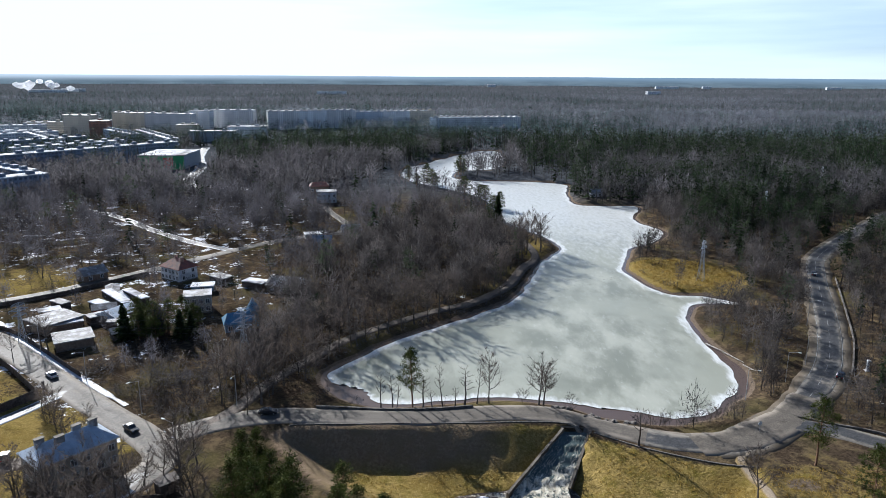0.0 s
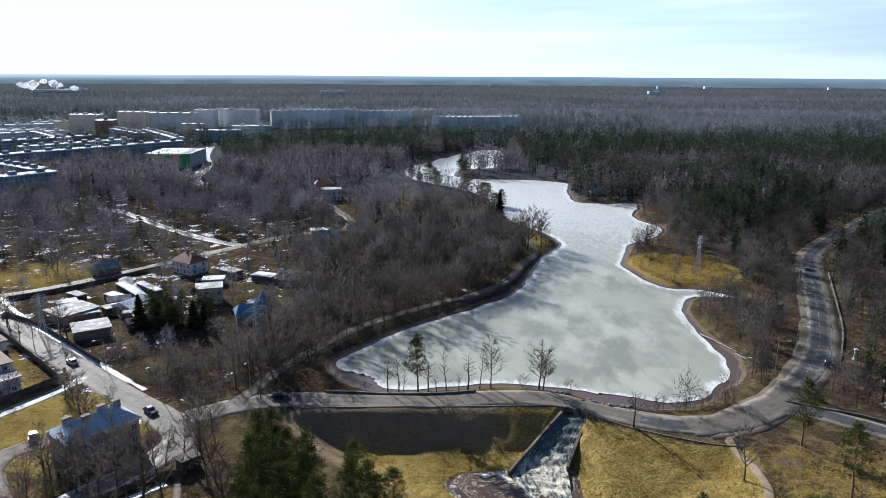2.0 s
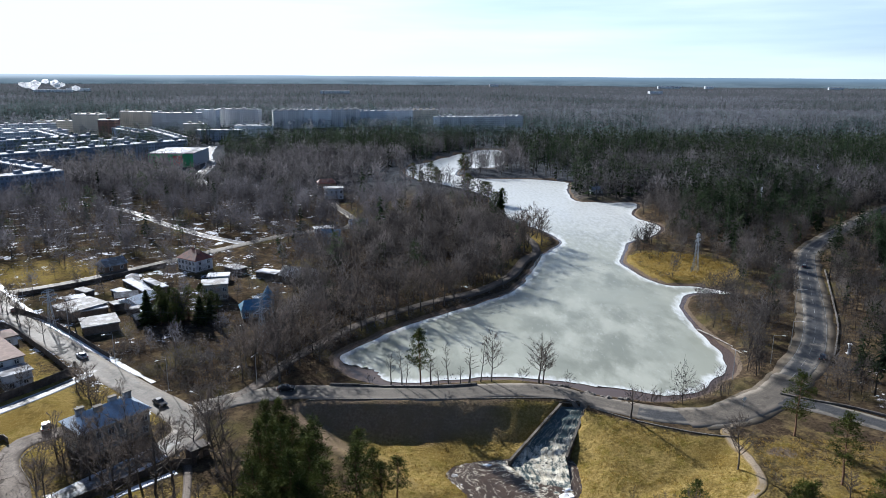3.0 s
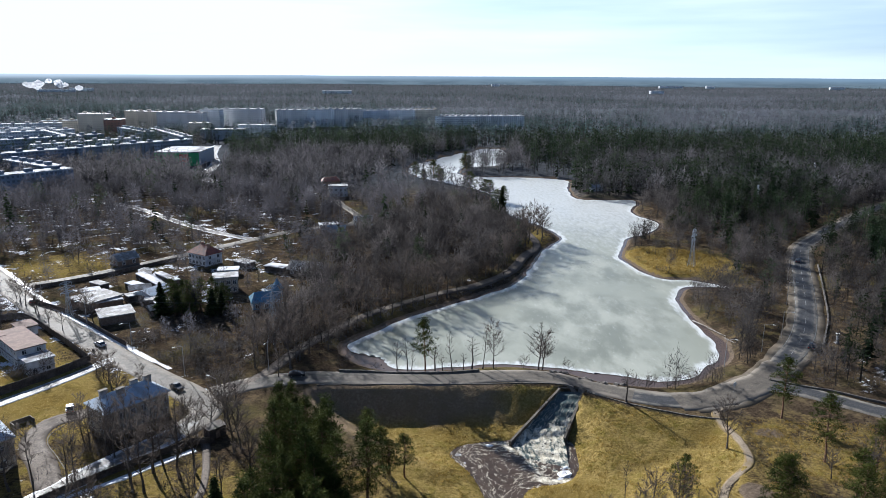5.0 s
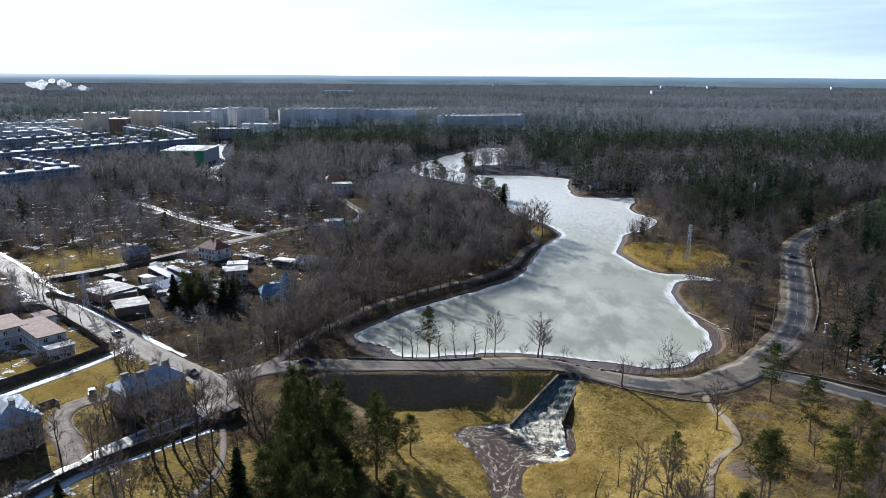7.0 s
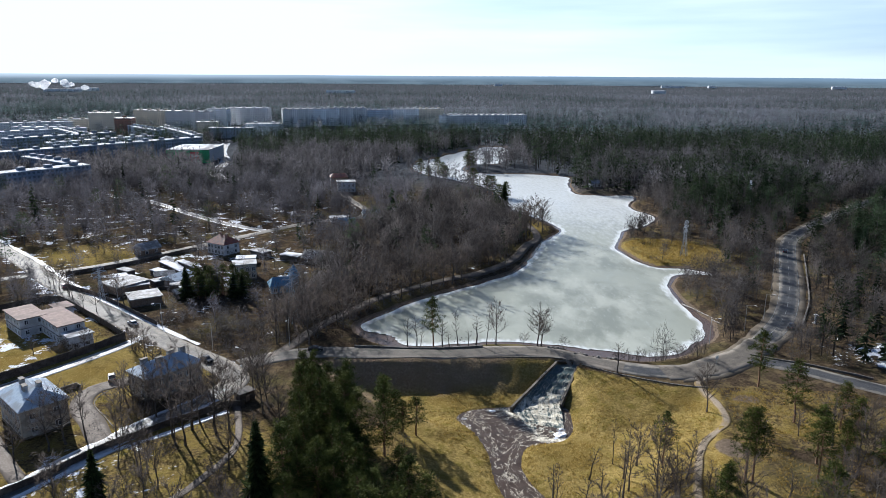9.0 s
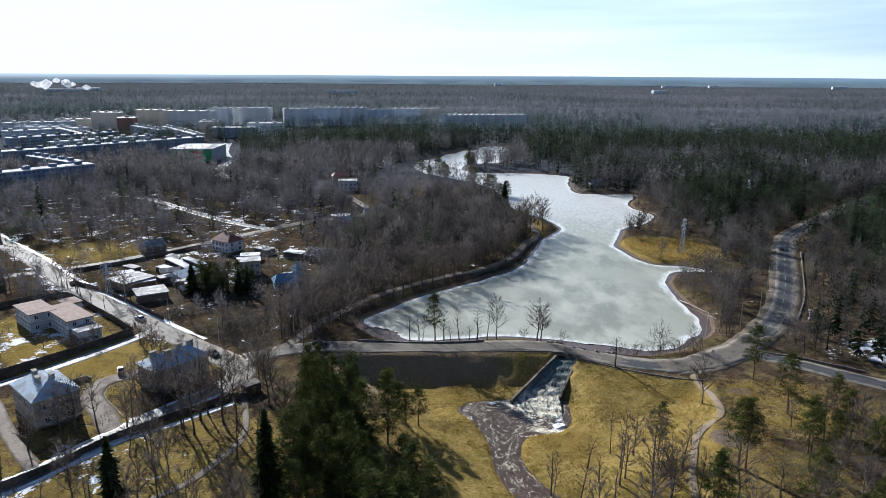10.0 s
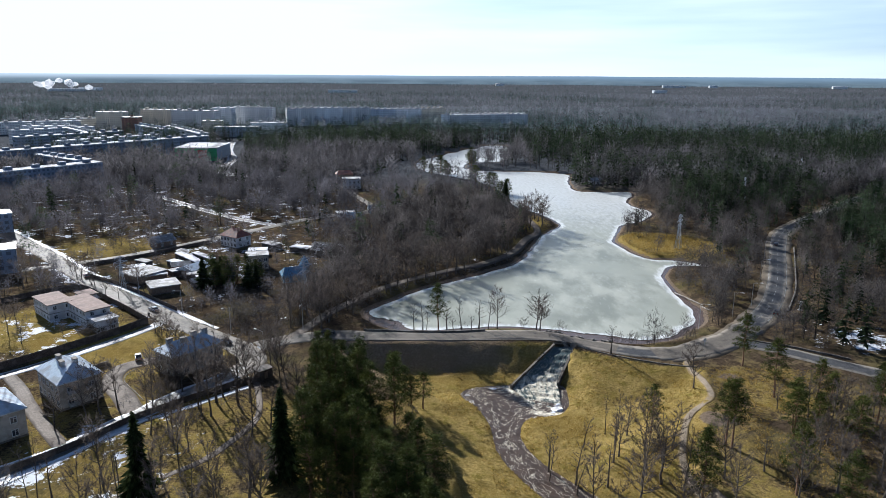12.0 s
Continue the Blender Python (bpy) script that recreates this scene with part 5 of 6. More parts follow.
    part("foam", bm, M_SNOW, t)

t = thing("steam_plume", pose(-1590, 2505, 20), "white steam plume over the distant works", "steam")
for k in range(11):
    u = k / 10
    bm = bmesh.new()
    lump(bm, (-50 + 112 * u + 6 * rngn.normal(), 30 * rngn.normal(), 6 + 22 * math.sin(2.6 * u + 0.3) + 3 * rngn.normal()), 11 + 6 * rngn.random(), rngn, 0.7)
    part("puff", bm, M_STEAM, t)

# ---- houses ----
M_PLASTER = surf("cream_plaster", (0.35, 0.31, 0.26), (0.43, 0.38, 0.32), 1.2, (0.25, 0.22, 0.18), 0.4, rough=0.9)
M_WHITEWALL = surf("white_plaster", (0.50, 0.51, 0.53), (0.60, 0.61, 0.63), 1.0, (0.38, 0.38, 0.39), 0.3, rough=0.85)
M_TIN = surf("grey_blue_sheet_roof", (0.44, 0.51, 0.58), (0.54, 0.60, 0.66), 1.2, (0.36, 0.37, 0.39), 0.35, rough=0.42, metal=0.35)
M_REDROOF = surf("red_brown_tiles", (0.20, 0.065, 0.045), (0.27, 0.09, 0.06), 2.0, (0.15, 0.06, 0.05), 0.5, rough=0.7)
M_BROWNROOF = surf("brown_felt_roof", (0.20, 0.135, 0.11), (0.26, 0.18, 0.15), 1.0, (0.17, 0.12, 0.10), 0.3, rough=0.85, spec=0.2)
M_BRICK = surf("chimney_brick", (0.24, 0.13, 0.10), (0.33, 0.2, 0.15), 4, rough=0.9)
M_GLASS = surf("window_glass", (0.03, 0.035, 0.045), (0.05, 0.055, 0.065), 1, rough=0.08)
M_FRAME = surf("white_window_frame", (0.48, 0.48, 0.48), (0.56, 0.56, 0.55), 3, rough=0.6)
M_DARKWOOD = surf("dark_boards", (0.035, 0.028, 0.024), (0.075, 0.058, 0.048), 3, (0.10, 0.085, 0.075), 0.5, rough=0.9)
M_BLUEROOF = surf("blue_sheet_roof", (0.07, 0.20, 0.32), (0.10, 0.26, 0.40), 1.5, (0.16, 0.25, 0.32), 0.4, rough=0.4)
M_SLATE = surf("grey_slate_sheets", (0.17, 0.162, 0.155), (0.26, 0.25, 0.24), 1.5, (0.42, 0.425, 0.44), 0.35, rough=0.8, spec=0.3)
M_BOARD = surf("brown_board_wall", (0.13, 0.09, 0.065), (0.20, 0.145, 0.105), 2, rough=0.9)
M_BLUEWALL = surf("blue_painted_boards", (0.10, 0.20, 0.30), (0.14, 0.26, 0.37), 2, rough=0.8)


def window_mesh():
    """Frame and pane as shared meshes; opening 1.3 x 1.5 m, facing -y."""
    bm = bmesh.new()
    for x0, x1, z0, z1 in ((-0.7, 0.7, -0.8, -0.68), (-0.7, 0.7, 0.68, 0.8), (-0.7, -0.58, -0.68, 0.68), (0.58, 0.7, -0.68, 0.68), (-0.05, 0.05, -0.68, 0.68), (0.05, 0.58, 0.22, 0.30)):
        box(bm, x0, x1, -0.08, 0.04, z0, z1)
    f = bpy.data.meshes.new("window_frame")
    bm.to_mesh(f)
    bm.free()
    f.materials.append(M_FRAME)
    bm = box(bmesh.new(), -0.58, 0.58, -0.02, 0.02, -0.68, 0.68)
    g = bpy.data.meshes.new("pane")
    bm.to_mesh(g)
    bm.free()
    g.materials.append(M_GLASS)
    return f, g


FRAME_ME, PANE_ME = window_mesh()


def window(parent, x, y, z, turn, s=1.0):
    w = share("window", FRAME_ME, parent, pose(x, y, z, 0, 0, turn) @ Matrix.Diagonal((s, 1, s, 1)))
    share("pane", PANE_ME, w)


def house(name, x, y, turn, L, W, wall_h, roof_h, wall, roof, label, storeys=2, hip=1.0, chimneys=(), over=0.45, cols=4, rows_side=2, base=0.0):
    """A house with walls, hipped or gabled roof (hip 0), chimneys, windows on all sides."""
    FOOTPRINTS.append((x, y, radians(turn), L, W))
    z = float(height(np.array([[x, y]]))[0]) - 0.3 + base
    t = thing(name, pose(x, y, z, 0, 0, turn), label, "house")
    part("wall", box(bmesh.new(), -L / 2, L / 2, -W / 2, W / 2, 0, wall_h, 0.04), wall, t)
    part("plinth", box(bmesh.new(), -L / 2 - 0.06, L / 2 + 0.06, -W / 2 - 0.06, W / 2 + 0.06, -0.3, 0.75), M_CONCRETE, t)
    bm = bmesh.new()
    l, w = L / 2 + over, W / 2 + over
    if roof_h > 0.8:
        e = [bm.verts.new(p) for p in ((-l, -w, wall_h), (l, -w, wall_h), (l, w, wall_h), (-l, w, wall_h))]
        d = [bm.verts.new((v.co.x, v.co.y, v.co.z - 0.22)) for v in e]
        r = [bm.verts.new((-l + hip * w, 0, wall_h + roof_h)), bm.verts.new((l - hip * w, 0, wall_h + roof_h))]
        for f in ((e[0], e[1], r[1], r[0]), (e[2], e[3], r[0], r[1]), (e[1], e[2], r[1]), (e[3], e[0], r[0]), tuple(d[::-1])):
            bm.faces.new(f)
        for k in range(4):
            bm.faces.new((d[k], d[(k + 1) % 4], e[(k + 1) % 4], e[k]))
    else:
        box(bm, -l, l, -w, w, wall_h, wall_h + 0.35, 0.04)
    ro = part("roof", bm, roof, t)
    if roof_h > 0.8:
        # standing seams down the two long slopes
        for s in (-1, 1):
            for k in range(1, int(2 * l / 0.9)):
                u = -l + 0.9 * k
                top = min(1.0, (l - abs(u)) / max(hip * w, 1e-3)) if hip else 1.0
                rod_bm = rod(bmesh.new(), (u, s * w, wall_h + 0.03), (u, s * w * (1 - top), wall_h + roof_h * top + 0.03), 0.035, 0.035, 4)
                part("seam", rod_bm, roof, ro)
    for cx, cy in chimneys:
        zt = wall_h + roof_h * (1 - abs(cy) / w)
        cw = 0.85 if L > 14 else 0.55
        ch = part("chimney", box(bmesh.new(), cx - cw, cx + cw, cy - 0.45, cy + 0.45, zt - 0.8, zt + 1.1, 0.03), M_SLATE if L > 14 else M_BRICK, t)
        part("cap", box(bmesh.new(), cx - cw - 0.1, cx + cw + 0.1, cy - 0.55, cy + 0.55, zt + 1.1, zt + 1.23), M_CONCRETE, ch)
    for s in range(storeys):
        zc = 1.9 + s * (wall_h - 1.0) / storeys
        for k in range(cols):
            u = -L / 2 + L * (k + 0.5) / cols
            window(t, u, -W / 2 - 0.03, zc, 0)
            window(t, u, W / 2 + 0.03, zc, 180)
        for k in range(rows_side):
            u = -W / 2 + W * (k + 0.5) / rows_side
            window(t, L / 2 + 0.03, u, zc, 90)
            window(t, -L / 2 - 0.03, u, zc, -90)
    return t


LH = "two-storey cream house with grey-blue hipped roof"
house("apartment_house", -80.6, 121.8, 55, 15.0, 8.6, 6.6, 2.5, M_PLASTER, M_TIN, LH + " and brick chimneys", 2, 0.75, ((-5.0, 0.8), (-2.0, -1.0), (2.0, 0.6), (5.2, 0.5)), cols=6)
h2 = house("apartment_house", -102.5, 102.0, 141, 14.2, 9.8, 7.2, 2.9, M_PLASTER, M_TIN, LH + " and long chimneys", 2, 0.8, ((-2.2, -1.0), (2.6, 1.0), (-1.0, 1.6)), cols=5)
house("apartment_house", -109.5, 83.4, 141, 14.2, 9.8, 7.0, 2.9, M_PLASTER, M_TIN, LH, 2, 0.8, ((1.5, 0.8),), cols=5)
for k, (z, y) in enumerate(((2.1, 1.9), (5.2, 1.9), (5.2, -2.4))):
    bm = bmesh.new()
    box(bm, -7.1 - 1.2, -7.1, y - 1.3, y + 1.3, z - 1.0, z - 0.85)
    for yy in (y - 1.3, y + 1.24):
        box(bm, -8.3, -7.1, yy, yy + 0.06, z - 0.85, z)
    box(bm, -8.3, -8.24, y - 1.3, y + 1.3, z - 0.85, z)
    part("balcony", bm, M_SLATE, h2)


def flat_house():
    """Low modern L-shaped building with brown flat roofs."""
    t = thing("modern_house", pose(0, 0, 1.4), "white two-storey L-shaped house with brown flat roofs", "house")
    for nm, x, y, L, W, h in (("main_wing", -130, 156.9, 19.0, 7.4, 5.8), ("side_wing", -142.8, 159.7, 13.6, 7.6, 5.9), ("annex", -119.2, 147.9, 5.4, 6.6, 4.2)):
        FOOTPRINTS.append((x, y, radians(-39), L, W))
        w = part(nm, box(bmesh.new(), -L / 2, L / 2, -W / 2, W / 2, -0.3, h, 0.04), M_WHITEWALL, t)
        w.matrix_local = pose(x, y, 0, 0, 0, -39)
        part("roof", box(bmesh.new(), -L / 2 - 0.4, L / 2 + 0.4, -W / 2 - 0.4, W / 2 + 0.4, h, h + 0.3, 0.04), M_BROWNROOF if nm != "annex" else M_ROOFSNOW, w)
        part("ledge", box(bmesh.new(), -L / 2 - 0.25, L / 2 + 0.25, -W / 2 - 0.25, W / 2 + 0.25, h * 0.5, h * 0.5 + 0.16), M_SLATE, w)
        for s in range(2 if h > 5 else 1):
            for k in range(int(L / 2.6)):
                window(w, -L / 2 + L * (k + 0.5) / int(L / 2.6), -W / 2 - 0.03, 1.7 + s * 3.1, 0, 0.85)
            for k in range(2):
                window(w, L / 2 + 0.03, -W / 2 + W * (k + 0.5) / 2, 1.7 + s * 3.1, 90, 0.85)


flat_house()
house("shed", -140, 174, -39, 6.5, 5.0, 3.4, 0.3, M_WHITEWALL, M_BROWNROOF, "white outbuilding with a brown flat roof", 1, cols=2, rows_side=1)
house("garage_block", -133.5, 202.8, 60, 12.5, 11.5, 3.2, 0.3, M_BOARD, M_SLATE, "low brown garage with a wide pale slate roof", 1, cols=0, rows_side=0)
house("garage_block", -119, 188.6, 36, 10.0, 9.5, 3.0, 0.3, M_BOARD, M_SLATE, "low brown garage with a stained slate roof", 1, cols=0, rows_side=0)
house("shed", -127.8, 200.8, 35, 8.0, 2.6, 2.6, 0.3, M_BOARD, M_ROOFSNOW, "narrow brown shed with a snowy roof", 1, cols=0, rows_side=0)
house("shed", -116.8, 211.5, 68, 10.0, 8.0, 3.0, 1.6, M_BOARD, M_TIN, "wooden outbuilding with a grey sheet roof", 1, 0.0, cols=0, rows_side=0)
house("shed", -124.5, 216.5, 30, 7.0, 5.0, 2.6, 1.2, M_REDROOF, M_SLATE, "red-brown shed with a slate gable roof", 1, 0.0, cols=0, rows_side=0)
house("shed", -141, 212.5, 40, 6.0, 4.0, 2.5, 0.3, M_BOARD, M_ROOFSNOW, "small brown shed with a snowy roof", 1, cols=0, rows_side=0)
house("shed", -107.5, 196.5, 40, 7.5, 4.5, 2.6, 1.2, M_DARKWOOD, M_SLATE, "dark wooden shed with a pale slate roof", 1, 0.0, cols=0, rows_side=0)
for x, y, turn, L, W, roof, words in ((-126.5, 228.5, -43, 20, 3.0, M_ROOFSNOW, "long low shed with a bright snowy roof"), (-121, 231.5, -40, 15, 2.6, M_ROOFSNOW, "long low shed with a bright snowy roof"), (-127.8, 220.5, -31, 9, 3.6, M_ROOFSNOW, "low shed with a snow-covered roof"),
                                      (-113.5, 204.5, 20, 6.0, 5.0, M_SLATE, "small shed with a grey slate roof"), (-108.3, 200.8, 40, 5.5, 4.0, M_ROOFSNOW, "small snow-roofed shed in the gardens"), (-142.3, 221, -30, 7, 3.2, M_SLATE, "low shed with a grey roof behind the garages"),
                                      (-123.0, 208.5, 50, 5.0, 4.2, M_SLATE, "small dark shed with a slate roof"), (-98.5, 255, -32, 8, 5, M_SLATE, "low grey-roofed shed beside the villa"), (-83, 249, -20, 9, 5, M_ROOFSNOW, "snow-roofed outbuilding among gardens")):
    house("shed", x, y, turn, L, W, 2.5, 0.3, M_DARKWOOD, roof, words, 1, cols=0, rows_side=0, over=0.25)
house("greenhouse", -133.5, 239, 118, 14.0, 4.2, 1.2, 0.9, M_SLATE, M_SLATE, "long pale greenhouse with a pitched roof", 1, 0.0, cols=0, rows_side=0)
house("greenhouse", -126, 232, 118, 12.0, 3.6, 1.1, 0.9, M_WHITEWALL, M_ROOFSNOW, "long low greenhouse with a pale roof", 1, 0.0, cols=0, rows_side=0)
house("cottage", -94.2, 221.5, 20, 8.5, 7.0, 6.3, 0.3, M_PLASTER, M_SLATE, "flat-roofed two-storey house with tall windows", 2, cols=4, rows_side=2)
house("villa", -116.5, 258.5, -30, 11.0, 8.5, 5.6, 3.2, M_WHITEWALL, M_REDROOF, "white villa with a red-brown hipped roof", 2, 0.8, ((-2.0, 0.5), (3.0, -0.6)), cols=5)
cot = house("cottage", -74.5, 205, 25, 9.0, 7.0, 3.4, 2.6, M_BLUEWALL, M_BLUEROOF, "blue cottage with a blue roof and a pointed turret", 1, 0.4, cols=3)
part("turret", rod(bmesh.new(), (4.6, 1.5, 0), (4.6, 1.5, 6.0), 1.9, 1.9, 8), M_BLUEWALL, cot)
part("turret_roof", rod(bmesh.new(), (4.6, 1.5, 6.0), (4.6, 1.5, 9.8), 2.3, 0.05, 8), M_BLUEROOF, cot)
house("cottage", -70, 246, -15, 13.0, 8.0, 3.0, 2.8, M_DARKWOOD, M_TAR, "dark timber house with a black roof", 1, 0.0, cols=3)
house("shed", -101, 243, 15, 7.5, 5.0, 2.6, 0.3, M_BLUEWALL, M_ROOFSNOW, "blue shed with a snowy roof", 1, cols=1, rows_side=1)
house("cottage", -63, 341, 20, 9.0, 7.0, 3.2, 2.6, M_BLUEWALL, M_TIN, "pale blue cottage with a steep sheet roof", 1, 0.0, cols=3)
house("cottage", -79, 331, 20, 10.0, 6.0, 3.0, 0.3, M_WHITEWALL, M_ROOFSNOW, "long low white outbuilding with a snowy roof", 1, cols=3)
house("cottage", -70, 306, 10, 8.0, 7.0, 5.4, 2.4, M_BLUEWALL, M_BLUEROOF, "blue and white two-storey house", 2, 0.0, cols=3)
house("cottage", -95, 432, 15, 12.0, 9.0, 7.5, 0.3, M_WHITEWALL, M_SLATE, "white flat-roofed house among trees", 2, cols=4)
house("cottage", -104, 452, 15, 12.0, 9.0, 8.0, 2.5, M_BOARD, M_REDROOF, "brown house with a red roof among trees", 2, 0.5, cols=4)
house("cottage", -48, 352, -10, 9.0, 7.0, 3.2, 2.5, M_BOARD, M_SLATE, "brown timber cottage with a slate roof", 1, 0.0, cols=2)
house("cottage", -150, 255, 55, 9.0, 7.0, 3.2, 2.5, M_BOARD, M_SLATE, "brown timber cottage beside the side street", 1, 0.0, cols=2)
house("cottage", 80, 468, 10, 8.0, 6.0, 3.2, 2.4, M_WHITEWALL, M_SLATE, "small white house behind the northern cape", 1, 0.0, cols=2)


# ---- lanes between the houses, fences ----
ribbon("yard_lane", spline([(-80, 92.5), (-84.4, 96.3), (-89.7, 102.8), (-95.6, 108.8), (-98.3, 114), (-98.2, 119.9), (-93.5, 124.5), (-89, 128)], 2), 5.4, M_EARTH, "worn grey-brown yard lane beside the houses", 0.04)
ribbon("back_lane", spline([(-88, 76), (-97, 84), (-108.5, 95), (-118, 105), (-128, 114)], 2), 3.4, M_EARTH, "narrow earthen lane behind the houses", 0.04)
ribbon("snowy_lane", spline([(-103, 158), (-106, 149.5), (-110.5, 139), (-116, 129), (-124, 117), (-136, 102), (-150, 86)], 2), 4.0, M_SNOWLANE, "snow-covered lane along the dark fence", 0.05)


def fence_run(name, line, h, mat, label, step=2.4, rail=True):
    """Board fence: a post and a panel of boards for each bay."""
    t = thing(name, pose(0, 0, 0), label, "fence")
    L = spline(line, step)
    bm = bmesh.new()
    up = [bm.verts.new((k / 16 - 0.5, -0.03 - 0.02 * (k % 2), h - 0.03 * (k // 2 % 3))) for k in range(17)]
    dn = [bm.verts.new((v.co.x, v.co.y, -0.3)) for v in up]
    ub = [bm.verts.new((v.co.x, 0.03, v.co.z)) for v in up]
    db = [bm.verts.new((v.co.x, 0.03, -0.3)) for v in up]
    for k in range(16):
        for a, b in ((dn, up), (up, ub), (ub, db)):
            bm.faces.new((a[k], a[k + 1], b[k + 1], b[k]))
    panel = bpy.data.meshes.new("panel")
    bm.to_mesh(panel)
    bm.free()
    panel.materials.append(mat)
    bm = box(bmesh.new(), -0.08, 0.08, -0.08, 0.08, -0.5, h + 0.12, 0.02)
    post = bpy.data.meshes.new("post")
    bm.to_mesh(post)
    bm.free()
    post.materials.append(mat)
    Z = height(L)
    for a, b, za, zb in zip(L[:-1], L[1:], Z[:-1], Z[1:]):
        d = b - a
        turn = math.degrees(math.atan2(d[1], d[0]))
        m = pose((a[0] + b[0]) / 2, (a[1] + b[1]) / 2, (za + zb) / 2, 0, 0, turn) @ Matrix.Diagonal((np.hypot(*d), 1, 1, 1))
        share("panel", panel, t, m)
        share("post", post, t, pose(a[0], a[1], za, 0, 0, turn))
    return t


fence_run("board_fence", [(-108.3, 154.2), (-113.6, 142.5), (-120.5, 130.5), (-127, 120.5), (-139, 104)], 2.3, M_DARKWOOD, "tall dark board fence round the modern house")
fence_run("board_fence", [(-108.3, 154.2), (-119, 163.5), (-130, 172.5), (-150, 187.5), (-158, 182.5), (-168, 169)], 2.0, M_DARKWOOD, "tall dark board fence along the street")
fence_run("board_fence", [(-57.5, 113.2), (-62, 112.4), (-67, 107), (-71.7, 101.8), (-77, 95.4), (-81.5, 89.6), (-87, 79), (-95, 68)], 1.6, M_DARKWOOD, "dark board fence below the street")
fence_run("board_fence", [(-158, 204), (-142, 195.5), (-128, 185), (-116, 175.5), (-104, 166)], 1.6, M_DARKWOOD, "weathered dark garden fence beside the street")
fence_run("board_fence", [(-166, 219), (-150, 235), (-131, 263)], 1.5, M_DARKWOOD, "weathered dark garden fence beside the side street")


street_turn = np.gradient(STREET[30:BEND - 12], axis=0)
street_turn = np.column_stack([-street_turn[:, 1], street_turn[:, 0]]) / np.hypot(street_turn[:, 0], street_turn[:, 1])[:, None]
ribbon("snow_bank", STREET[30:BEND - 12] + 4.9 * street_turn, 1.7, M_OLDSNOW, "ragged old snow along the street edge", 0.06, "snow", 1.5)
ribbon("snow_strip", spline([(-96, 61), (-88, 74), (-80.1, 88.3), (-75.9, 93.4), (-70.7, 98.5), (-66.2, 103.9), (-60.5, 110.2)], 1.5), 1.9, M_OLDSNOW, "strip of old snow behind the street fence", 0.06, "snow", 1.3)


def low_wall(name, line, h, w, mat, label):
    """A continuous low kerb wall."""
    L = spline(line, 2.0)
    Z = height(L)
    d = np.gradient(L, axis=0)
    nr = np.column_stack([-d[:, 1], d[:, 0]]) / np.hypot(d[:, 0], d[:, 1])[:, None] * w / 2
    V = np.stack([np.column_stack([L + nr, Z - 0.6]), np.column_stack([L + nr * 0.9, Z + h]), np.column_stack([L - nr * 0.9, Z + h]), np.column_stack([L - nr, Z - 0.6])], 1).reshape(-1, 3)
    i = np.arange(len(V)).reshape(-1, 4)
    Q = np.concatenate([np.stack([i[:-1, k], i[:-1, (k + 1) % 4], i[1:, (k + 1) % 4], i[1:, k]], -1) for k in range(3)])
    return tagged(new(name, mesh_of(name, V, Q, [mat])), label, "wall", kind="structure")


M_OLDCONC = surf("dark_old_concrete", (0.10, 0.088, 0.075), (0.17, 0.15, 0.13), 1.2, (0.06, 0.052, 0.045), 0.4, rough=0.9)
low_wall("wall_dam", [(-42, 143.2), (-36, 144.6), (-10, 146.2), (19, 148.6), (26, 145.3), (36.4, 138.6), (50, 133.4), (58.5, 132.2)], 0.2, 0.4, M_ROCK, "low dark stone kerb on the dam edge")
low_wall("wall_dam_lake", [(-38, 152.8), (-26, 152.6), (-12, 152.9), (0, 155.2)], 0.55, 0.5, M_OLDCONC, "low old concrete parapet on the lake side")
low_wall("wall_road", [(103, 181), (108.5, 191), (118, 210), (133, 246.5), (145, 276.5)], 0.45, 0.5, M_OLDCONC, "low dark wall along the outer road edge")
low_wall("kerb_yard", [(-83.9, 101.2), (-88, 105.4), (-93.4, 110.6), (-95.2, 114.5), (-94.6, 119)], 0.14, 0.22, M_CONCRETE, "pale concrete kerb round the planted yard")
low_wall("wall_fork", [(77, 154.6), (84, 151.5), (92, 148), (104, 140)], 0.5, 0.5, M_OLDCONC, "low dark kerb along the branch road")


# ---- road paint ----
def paint_strip(V, Q, line, off, a, b, w, lift):
    d = np.gradient(line, axis=0)
    nr = np.column_stack([-d[:, 1], d[:, 0]]) / np.hypot(d[:, 0], d[:, 1])[:, None]
    seg = line[a:b] + nr[a:b] * off
    zc = height(line)
    zc = np.convolve(np.pad(zc, 3, mode="edge"), np.ones(7) / 7, "valid")[a:b]
    zc = np.maximum(zc, height(seg)) + lift
    base = sum(len(v) for v in V)
    V.append(np.stack([np.column_stack([seg - nr[a:b] * w / 2, zc]), np.column_stack([seg + nr[a:b] * w / 2, zc])], 1).reshape(-1, 3))
    n = b - a
    i = base + np.arange(2 * n).reshape(n, 2)
    Q.append(np.stack([i[:-1, 0], i[1:, 0], i[1:, 1], i[:-1, 1]], -1))


M_PAINT = surf("worn_road_paint", (0.20, 0.20, 0.195), (0.36, 0.36, 0.35), 1.0, (0.10, 0.10, 0.098), 0.3, rough=0.8)
V, Q = [], []
mid0 = int(np.argmin(np.hypot(MAIN[:, 0] - 84, MAIN[:, 1] - 165)))
for k in range(mid0, len(MAIN) - 60, 4):
    paint_strip(V, Q, MAIN, 0.0, k, k + 3, 0.16, 0.175)
for off in (-3.3, 3.3):
    paint_strip(V, Q, MAIN, off, mid0 + 4, len(MAIN) - 50, 0.14, 0.135)
tagged(new("lane_markings", mesh_of("lane_markings", np.concatenate(V), np.concatenate(Q), [M_PAINT])), "worn white lane markings on the asphalt road", "road marking", kind="stuff")

